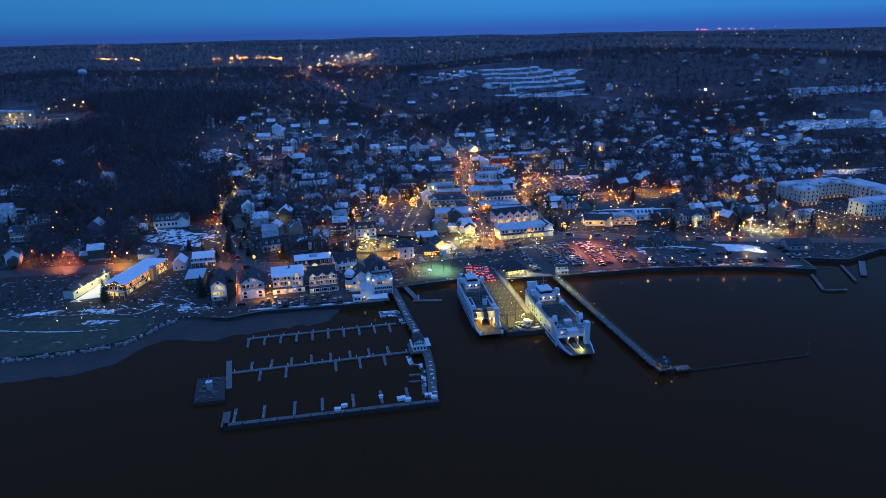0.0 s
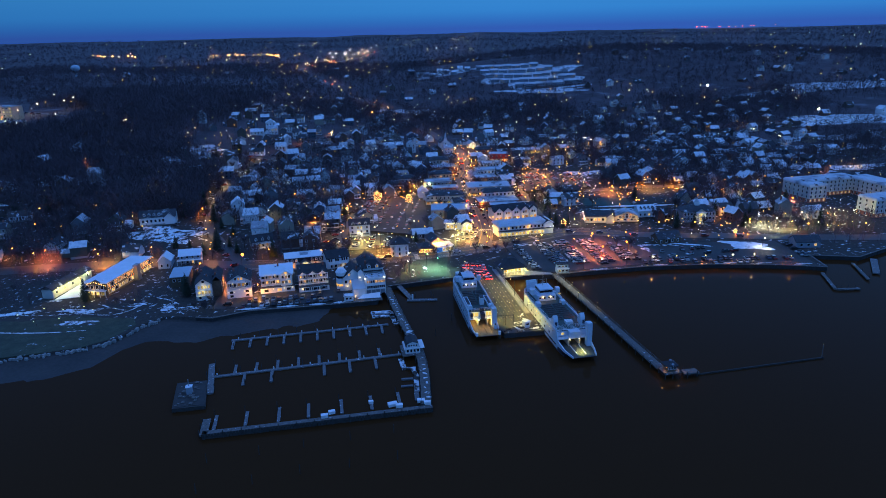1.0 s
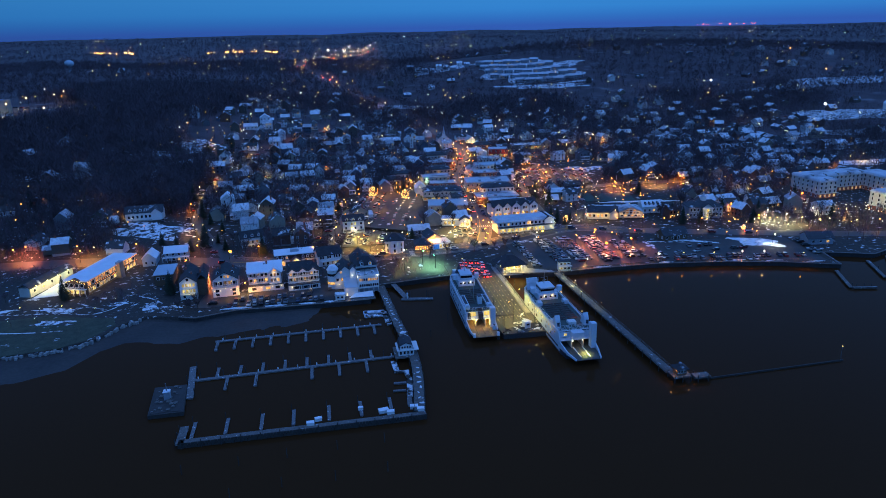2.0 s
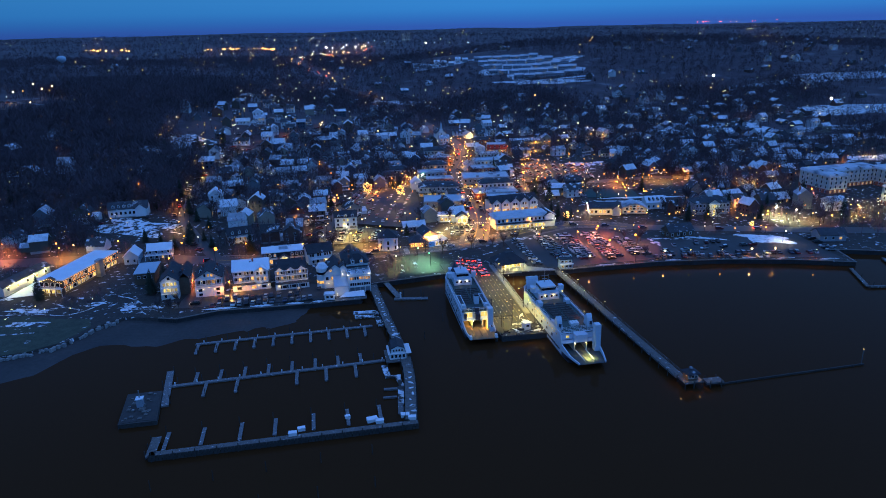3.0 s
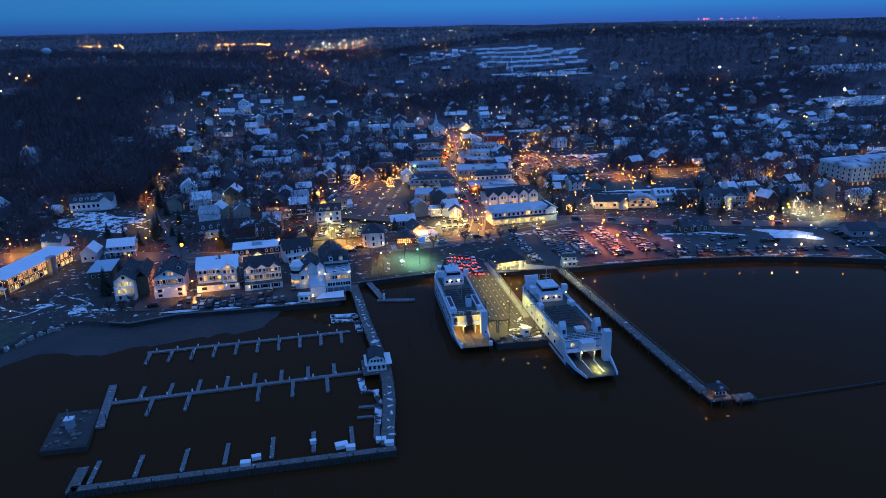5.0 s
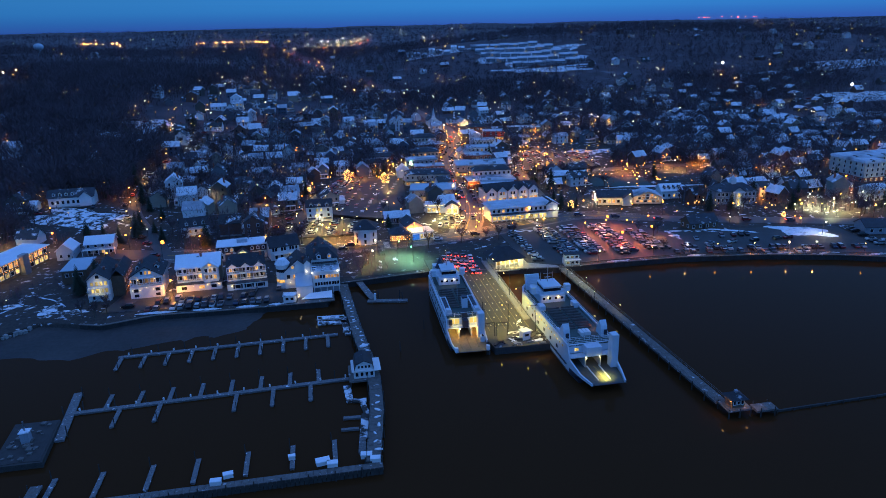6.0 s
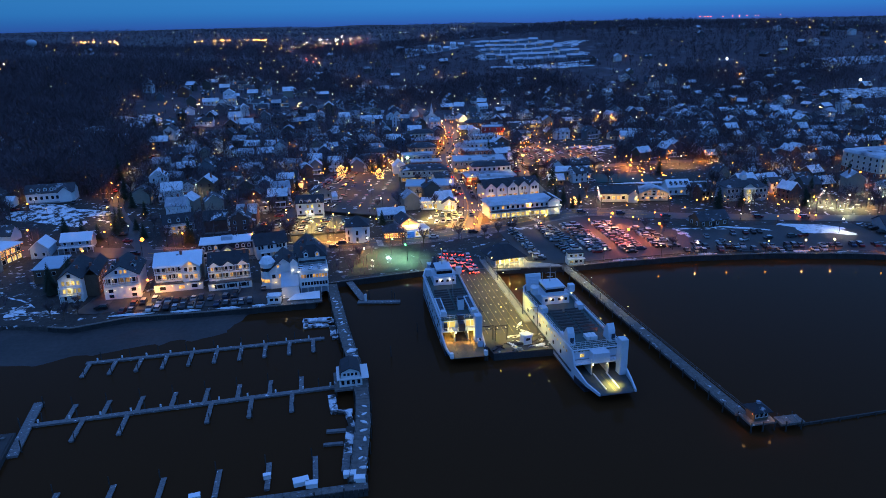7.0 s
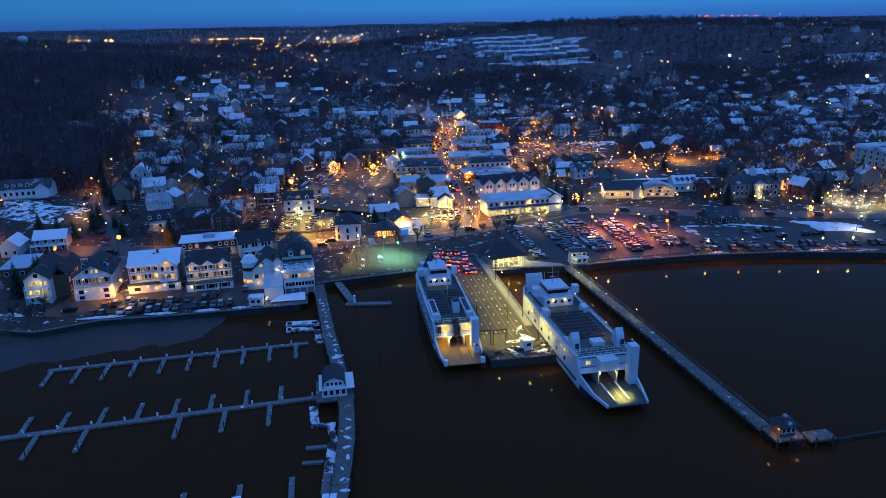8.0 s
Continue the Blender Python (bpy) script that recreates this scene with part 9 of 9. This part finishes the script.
# ---- trees ----
def branch_set(r, h, spread, limbs, twigs):
    """Trunk with limbs, and the twigs they carry, as two bmeshes."""
    trunk, crown = bmesh.new(), bmesh.new()
    post(trunk, 0, 0, -0.4, h * 0.45, h * 0.028, h * 0.018, 6)
    for k in range(limbs):
        a, z0 = k * 2.4 + r.uniform(-0.4, 0.4), h * r.uniform(0.28, 0.46)
        e = Vector((math.cos(a) * spread * r.uniform(0.35, 0.6), math.sin(a) * spread * r.uniform(0.35, 0.6), h * r.uniform(0.6, 0.82)))
        bar(trunk, (0, 0, z0), e, h * 0.014)
        for i in range(twigs):
            t = r.uniform(0.35, 1.0)
            o = Vector((0, 0, z0)).lerp(e, t)
            d = Vector((r.gauss(0, 1), r.gauss(0, 1), r.uniform(0.1, 1.3))).normalized() * h * r.uniform(0.1, 0.26)
            s = d.cross(Vector((r.gauss(0, 1), r.gauss(0, 1), r.gauss(0, 1)))).normalized() * r.uniform(0.04, 0.09)
            q = [crown.verts.new(v) for v in (o - s, o + s, o + d)]
            crown.faces.new(q)
    return trunk, crown


def bare_tree(seed, h, spread):
    r = random.Random(seed)
    t = thing("bare_tree", 0, 0, 0, 0, "leafless deciduous tree with a spreading crown", "tree", "bare street trees")
    trunk, crown = branch_set(r, h, spread, 9, 34)
    part("trunk", trunk, M["bark"], t)
    part("crown", crown, M["twig"], t)
    return t


def conifer(seed, h, w):
    r = random.Random(seed)
    t = thing("conifer", 0, 0, 0, 0, "dark evergreen conifer with ragged boughs", "tree", "evergreens")
    bm = bmesh.new()
    post(bm, 0, 0, -0.5, h * 0.9, h * 0.02, 0.03, 6)
    part("trunk", bm, M["bark"], t)
    bm = bmesh.new()
    n = 330
    for k in range(n):
        f = k / n
        z = h * (0.1 + 0.9 * f)
        a = k * 2.399 + r.uniform(-0.3, 0.3)
        ln = w * (1 - f) ** 0.8 * r.uniform(0.65, 1.15) + 0.15
        o, e = Vector((0, 0, z)), Vector((math.cos(a) * ln, math.sin(a) * ln, z - ln * r.uniform(0.1, 0.45)))
        s = Vector((-math.sin(a), math.cos(a), 0)) * ln * r.uniform(0.14, 0.26)
        m = o.lerp(e, 0.6)
        q = [bm.verts.new(v) for v in (o, m - s, e, m + s)]
        bm.faces.new(q)
    part("foliage", bm, M["pine"], t)
    return t


tr = random.Random(31)
BARE = [bare_tree(1, 10, 4.6), bare_tree(2, 12, 5.5), bare_tree(3, 8.5, 4.2), bare_tree(4, 11, 4.4)]
PINES = [conifer(5, 11, 2.8), conifer(6, 8, 2.4), conifer(7, 13, 3.4)]


def plant(kinds_, x, y, scale=1.0, lift=0.0, done=set()):
    o = tr.choice(kinds_)
    m = pose(x, y, height(x, y) + lift, 0, 0, tr.uniform(0, 360))
    if o.name not in done:
        done.add(o.name)
        o.matrix_basis = m
        return o
    c = copy_thing(o, m)
    s = scale * tr.uniform(0.8, 1.2)
    c.matrix_basis = m @ Matrix.Diagonal((s, s, s, 1))
    return c


def tree_ok(x, y):
    if y < shore(x) + 6 or near_line(x, y, MAIN, 6.2) or near_line(x, y, BROADWAY, 7) or not free_spot(x, y, 1.0):
        return False
    return all(math.hypot(x - a, y - b) > c * 0.8 for a, b, c in KEEP)


n_tree = 0
while n_tree < 210:
    x, y = tr.uniform(-260, 230), tr.uniform(385, 600)
    if tree_ok(x, y):
        plant(BARE, x, y)
        n_tree += 1
n_tree = 0
while n_tree < 46:
    x, y = tr.uniform(-320, 260), tr.uniform(395, 640)
    if tree_ok(x, y):
        plant(PINES, x, y)
        n_tree += 1
for x, y in ((-127, 352), (-130, 357), (-126, 360), (-133, 348), (-124, 345), (-129, 341), (-178, 336), (-140, 402), (-134, 408), (-128, 414), (-136, 417), (-121, 405), (-98, 398), (-160, 412), (-150, 408), (76, 452), (80, 447), (73, 458), (85, 455), (152, 440), (154, 446), (195, 440), (201, 452), (188, 470), (150, 455), (-130, 430), (-120, 440), (-140, 440), (-148, 452), (-118, 452)):
    plant(PINES, x, y, 0.9)
for x, y in ((-112, 317), (-109, 320), (-114, 322), (-117, 318), (108, 376), (104, 402), (110, 398), (113, 402), (-20, 369), (-4, 392), (38, 399), (32, 398), (45, 402), (-26, 415), (-38, 402), (20, 452), (-20, 455), (-112, 326), (-150, 326), (-160, 330), (-205, 334), (-230, 340), (-222, 350), (-240, 330), (-260, 345), (-215, 318)):
    plant(BARE, x, y, 0.62)

# trees wrapped in festive lights
for x, y, h in ((-47.5, 524, 9.5), (-24, 520, 8.5), (183, 424, 3.4), (81, 449, 5.5)):
    t = thing("lit_tree", x, y, height(x, y), 0, "tree wrapped in amber festive lights", "tree", "festive trees")
    trunk, crown = branch_set(random.Random(int(h * 10)), h, h * 0.5, 8, 22)
    part("trunk", trunk, M["bark"], t)
    part("crown", crown, M["twig"], t)
    bm = bmesh.new()
    for k in range(int(h * 11)):
        f = (k + 0.5) / int(h * 11)
        a, rad = k * 2.4, h * 0.36 * math.sqrt(max(0.02, 1 - (2 * f - 0.9) ** 2)) * math.sqrt(tr.uniform(0.1, 1.1))
        ball(bm, rad * math.cos(a), rad * math.sin(a), h * (0.22 + 0.75 * f), 0.16)
    part("light_string", bm, M["porch_warm"], t, "string of small amber bulbs")["kind"] = "stuff"
    lamp_light(0, -h * 0.45, h * 0.5, (1, 0.5, 0.08), 1500 if h > 6 else 260, t)


def woods(name, count, area, label, seed, h=(8, 14), dense=0.0, skip=None, twigs=26, width=(0.06, 0.16)):
    """Bare winter trees as one far wood: thin tapered trunks with sprays of twigs."""
    r = np.random.RandomState(seed)
    pr = random.Random(seed)
    spots = []
    while len(spots) < count:
        x, y = pr.uniform(area[0], area[1]), pr.uniform(area[2], area[3])
        if noise.noise((x / 140, y / 140, 1.3)) + dense < pr.uniform(-0.4, 0.4):
            continue
        if skip and skip(x, y):
            continue
        spots.append((x, y, height(x, y)))
    P = np.array(spots)
    n = len(P)
    H = r.uniform(h[0], h[1], n)
    vs, fs = [], []
    ang = r.uniform(0, 6.28, n)
    for k in range(3):
        a = ang + k * 2.094
        vs.append(np.stack([P[:, 0] + 0.24 * np.cos(a), P[:, 1] + 0.24 * np.sin(a), P[:, 2] - 0.3], 1))
    vs.append(np.stack([P[:, 0], P[:, 1], P[:, 2] + H * 0.95], 1))
    idx = np.arange(n)
    for a, b in ((0, 1), (1, 2), (2, 0)):
        fs.append(np.stack([a * n + idx, b * n + idx, 3 * n + idx], 1))
    base = 4 * n
    wide = H * r.uniform(0.2, 0.34, n)
    for k in range(twigs):
        a, up, out = r.uniform(0, 6.28, n), r.uniform(-1, 1, n), r.uniform(0.15, 1.0, n) ** 0.5
        flat = np.sqrt(1 - up * up)
        d = np.stack([np.cos(a) * flat, np.sin(a) * flat, up], 1)
        p0 = np.stack([P[:, 0], P[:, 1], P[:, 2] + H * 0.64], 1) + d * out[:, None] * np.stack([wide, wide, H * 0.34], 1)
        ln = H * r.uniform(0.1, 0.24, n)
        p1 = p0 + (d * 0.6 + np.stack([r.normal(0, 0.5, n), r.normal(0, 0.5, n), r.uniform(0.1, 1.0, n)], 1)) * ln[:, None]
        w = r.uniform(width[0], width[1], n)
        t = r.uniform(0, 6.28, n)
        s = np.stack([np.cos(t) * w, np.sin(t) * w, r.uniform(-0.6, 0.6, n) * w], 1)
        vs += [p0 - s, p0 + s, p1]
        fs.append(np.stack([base + idx, base + n + idx, base + 2 * n + idx], 1))
        base += 3 * n
    V, F = np.concatenate(vs), np.concatenate(fs)
    me = bpy.data.meshes.new(name)
    me.vertices.add(len(V))
    me.vertices.foreach_set("co", V.astype(np.float32).ravel())
    me.loops.add(len(F) * 3)
    me.loops.foreach_set("vertex_index", F.astype(np.int32).ravel())
    me.polygons.add(len(F))
    me.polygons.foreach_set("loop_start", np.arange(0, len(F) * 3, 3, dtype=np.int32))
    me.update(calc_edges=True)
    me.materials.append(M["twig"])
    return tagged(new(name, me), label, "woodland", kind="stuff")


GRID = {}
for a, b, c in TAKEN:
    GRID.setdefault((int(a // 40), int(b // 40)), []).append((a, b, c))


def built_on(x, y, pad=-1.5):
    gx, gy = int(x // 40), int(y // 40)
    return any((x - a) ** 2 + (y - b) ** 2 < (c + pad) ** 2 for i in (-1, 0, 1) for j in (-1, 0, 1) for a, b, c in GRID.get((gx + i, gy + j), ()))


def town_clear(x, y):
    if y < shore(x) + 34 or near_line(x, y, MAIN[:9], 9) or near_line(x, y, BROADWAY, 9) or built_on(x, y):
        return True
    if any(math.hypot(x - a, y - b) < c for a, b, c in KEEP) or any(near_line(x, y, q, 7) for q in SIDE):
        return True
    if bell(x, y, -425, 715, 60, 60) > 0.45 or bell(x, y, 428, 790, 26, 26) > 0.5:
        return True
    return -70 < x < 240 and y < 620 - abs(x - 60) * 0.9


def shrub_clear(x, y):
    if y < shore(x) + 4 or near_line(x, y, MAIN[:9], 7) or near_line(x, y, BROADWAY, 8) or built_on(x, y, 0.3):
        return True
    return any(math.hypot(x - a, y - b) < c * 0.92 for a, b, c in KEEP) or any(near_line(x, y, q, 6) for q in SIDE)


woods("shrub", 2600, (-300, 270, 330, 620), "leafless shrubs and hedges between the houses", 8, (1.6, 4.5), 0.05, shrub_clear, 26, (0.04, 0.1))
woods("tree_cover", 2400, (-300, 270, 385, 640), "slender bare trees in yards and along streets", 18, (5, 9.5), 0.3, shrub_clear, 44, (0.05, 0.13))
woods("wood", 5200, (-420, -110, 440, 1000), "dense dark winter wood on the western hill", 6, (12, 19), 0.6, lambda x, y: not wooded(x, y) or town_clear(x, y), 50, (0.12, 0.3))
woods("wood", 17500, (-460, 480, 400, 1000), "bare winter trees between the houses", 3, (8, 14), 0.15, town_clear, 42, (0.08, 0.21))
woods("wood", 21000, (-1100, 1200, 900, 1900), "leafless woodland over the hills", 4, (10, 16), 0.35,
      lambda x, y: near_line(x, y, MAIN, 12) or bell(x, y, 150, 1165, 75, 75) > 0.5 or bell(x, y, 10, 1255, 40, 18) > 0.6 or bell(x, y, 395, 985, 30, 40) > 0.5 or bell(x, y, 415, 690, 60, 14) > 0.4, 28, (0.22, 0.6))
woods("wood", 15000, (-2700, 2900, 1800, 4400), "distant leafless woodland", 5, (12, 19), 0.5, lambda x, y: near_line(x, y, MAIN, 16), 18, (0.4, 1.1))


# ---- markings, kerbs and small street things ----
def ribbon(name, pts, off, width, mat, label, lift, dash=0.0, category="marking"):
    """A narrow line along a road, whole or dashed, following the ground."""
    bm = bmesh.new()
    line = along(pts, 3.0, off)
    for i, ((xa, ya), (xb, yb)) in enumerate(zip(line, line[1:])):
        if dash and i % 3 == 0:
            continue
        d = math.hypot(xb - xa, yb - ya)
        if d > 6 or d < 0.1:
            continue
        nx, ny = -(yb - ya) / d * width / 2, (xb - xa) / d * width / 2
        bm.faces.new([bm.verts.new((x, y, height(x, y) + lift)) for x, y in ((xa - nx, ya - ny), (xb - nx, yb - ny), (xb + nx, yb + ny), (xa + nx, ya + ny))])
    bmesh.ops.recalc_face_normals(bm, faces=bm.faces)
    return tagged(part(name, bm, M[mat]), label, category, kind="structure")


def smoothed(pts):
    for _ in range(2):
        pts = [pts[0]] + [q for a, b in zip(pts, pts[1:]) for q in ((a[0] * 0.75 + b[0] * 0.25, a[1] * 0.75 + b[1] * 0.25), (a[0] * 0.25 + b[0] * 0.75, a[1] * 0.25 + b[1] * 0.75))] + [pts[-1]]
    return pts


yellow = material("yellow_road_paint", (0.55, 0.36, 0.05), 0.6, scale=2, fine=10, vary=0.25)
M["yellow_paint"] = yellow
bw, ms = smoothed(BROADWAY[3:12]), smoothed(MAIN[:7])
for o in (-0.2, 0.2):
    ribbon("centre_line", bw, o, 0.16, "yellow_paint", "double yellow centre line on the road", 0.24)
    ribbon("centre_line", ms, o, 0.16, "yellow_paint", "double yellow centre line on the road", 0.3)
for o in (-5.0, 5.0):
    ribbon("edge_line", bw, o, 0.14, "paint_line", "white edge line along the road", 0.24)
for o in (-6.6, 6.6):
    ribbon("pavement", ms, o, 2.4, "pavement_slab", "pale concrete pavement of the main street", 0.3, category="pavement")
    ribbon("pavement", bw, o * 1.02, 1.8, "pavement_slab", "pale concrete pavement along the shore road", 0.26, category="pavement")
# zebra crossings
for x, y, turn in ((22, 412, 12), (29, 446, 4), (24, 508, 4), (18, 556, 5), (-14, 394, 100), (58, 426, 118)):
    bm = bmesh.new()
    for k in range(7):
        box(bm, -4.2 + k * 1.3, -1.3, 0, -3.6 + k * 1.3, 1.3, 0.02)
    ob = part("crossing", bm, M["paint_line"], at=pose(x, y, height(x, y) + 0.34, 0, 0, turn))
    tagged(ob, "worn white zebra crossing on the road", "crossing", kind="structure")
# bay lines of the harbour car park
for a, b in (((48.5, 407), (56, 365)), ((60.7, 413), (67.4, 373)), ((72.5, 415), (78.7, 374)), ((87.1, 417), (92.8, 374)), ((102.7, 409), (106.6, 379))):
    bm = bmesh.new()
    d = math.hypot(b[0] - a[0], b[1] - a[1])
    for k in range(int(d / 2.75)):
        f = (k + 0.5) * 2.75 / d
        x, y = a[0] + (b[0] - a[0]) * f, a[1] + (b[1] - a[1]) * f
        box(bm, x - 5.2, y - 0.06, 2.15, x + 5.2, y + 0.06, 2.16)
    tagged(part("bay_line", bm, M["paint_line"]), "white bay lines painted on the asphalt", "marking", kind="structure")
# low guard rail on the harbour wall
for (xa, ya), (xb, yb) in zip(SHORE[15:20], SHORE[16:21]):
    d = math.hypot(xb - xa, yb - ya)
    g = thing("guard_rail", xa, ya + 0.4, 2.4, math.degrees(math.atan2(yb - ya, xb - xa)), "low timber guard rail on the harbour wall", "railing", "harbour wall rails")
    bm = bmesh.new()
    railing(bm, [(0, 0), (d, 0)], 0, 1.0, 2.4)
    part("rail", bm, M["timber"], g)
for k, (x, y, l) in enumerate(((-92, 320.4, 14), (-74, 322.6, 10), (-60, 324.4, 8), (-50, 326, 5), (85, 364.6, 9), (120, 369.6, 8), (156, 370, 12), (176, 368.4, 9), (196, 365.4, 10))):
    b = thing("snow_bank", x, y, 2.3, 7 if x < 0 else 3, "narrow bank of ploughed snow along the wall", "snow bank", "snow along the walls")
    bm = bmesh.new()
    r2 = random.Random(k)
    prev = None
    for i in range(12):
        f = i / 11
        w, h = 0.7 * math.sin(math.pi * (0.06 + 0.88 * f)) * r2.uniform(0.6, 1.3), 0.5 * math.sin(math.pi * (0.06 + 0.88 * f)) * r2.uniform(0.5, 1.3)
        row = [bm.verts.new((l * (f - 0.5), y_, z_)) for y_, z_ in ((-w, -0.1), (-w * 0.4, h), (w * 0.5, h * 0.8), (w, -0.1))]
        if prev:
            for j in range(3):
                bm.faces.new((prev[j], row[j], row[j + 1], prev[j + 1]))
        prev = row
    bmesh.ops.recalc_face_normals(bm, faces=bm.faces)
    part("bank", bm, M["snow"], b)
# paths in the west shore park
for pts in ([(-215, 322), (-190, 318), (-172, 321), (-158, 316), (-150, 322), (-146, 333)], [(-170, 332), (-160, 326), (-150, 322)], [(-150, 345), (-143, 338), (-136, 336), (-128, 328)], [(-235, 305), (-205, 300), (-180, 298), (-160, 300)]):
    ribbon("path", smoothed(pts), 0, 0.9, "patchy_snow", "curving snow-dusted park path", 0.12, category="path")
for x, y in ((-190, 322), (-181, 320), (-172, 323), (-165, 318), (-155, 318), (-200, 314), (-176, 309), (-186, 306), (-150, 329)):
    street_lamp(x, y, "warm_lamp", WARM, 0, 3.0, "short park lamp post beside a path", 0.2)
# rocks along the west beach
bm = bmesh.new()
r2 = random.Random(9)
for k in range(420):
    x = r2.uniform(-330, -132)
    y = shore(x) + r2.gauss(-1.2, 0.8)
    s = r2.uniform(0.25, 0.7)
    slab(bm, [(x - s, y - s * 0.7), (x + s * 0.8, y - s), (x + s, y + s * 0.6), (x - s * 0.6, y + s)], 0.3, 1.2 + s * r2.uniform(0.4, 1.6))
tagged(part("rock_bank", bm, M["concrete"]), "bank of grey boulders along the beach", "rocks", kind="stuff")
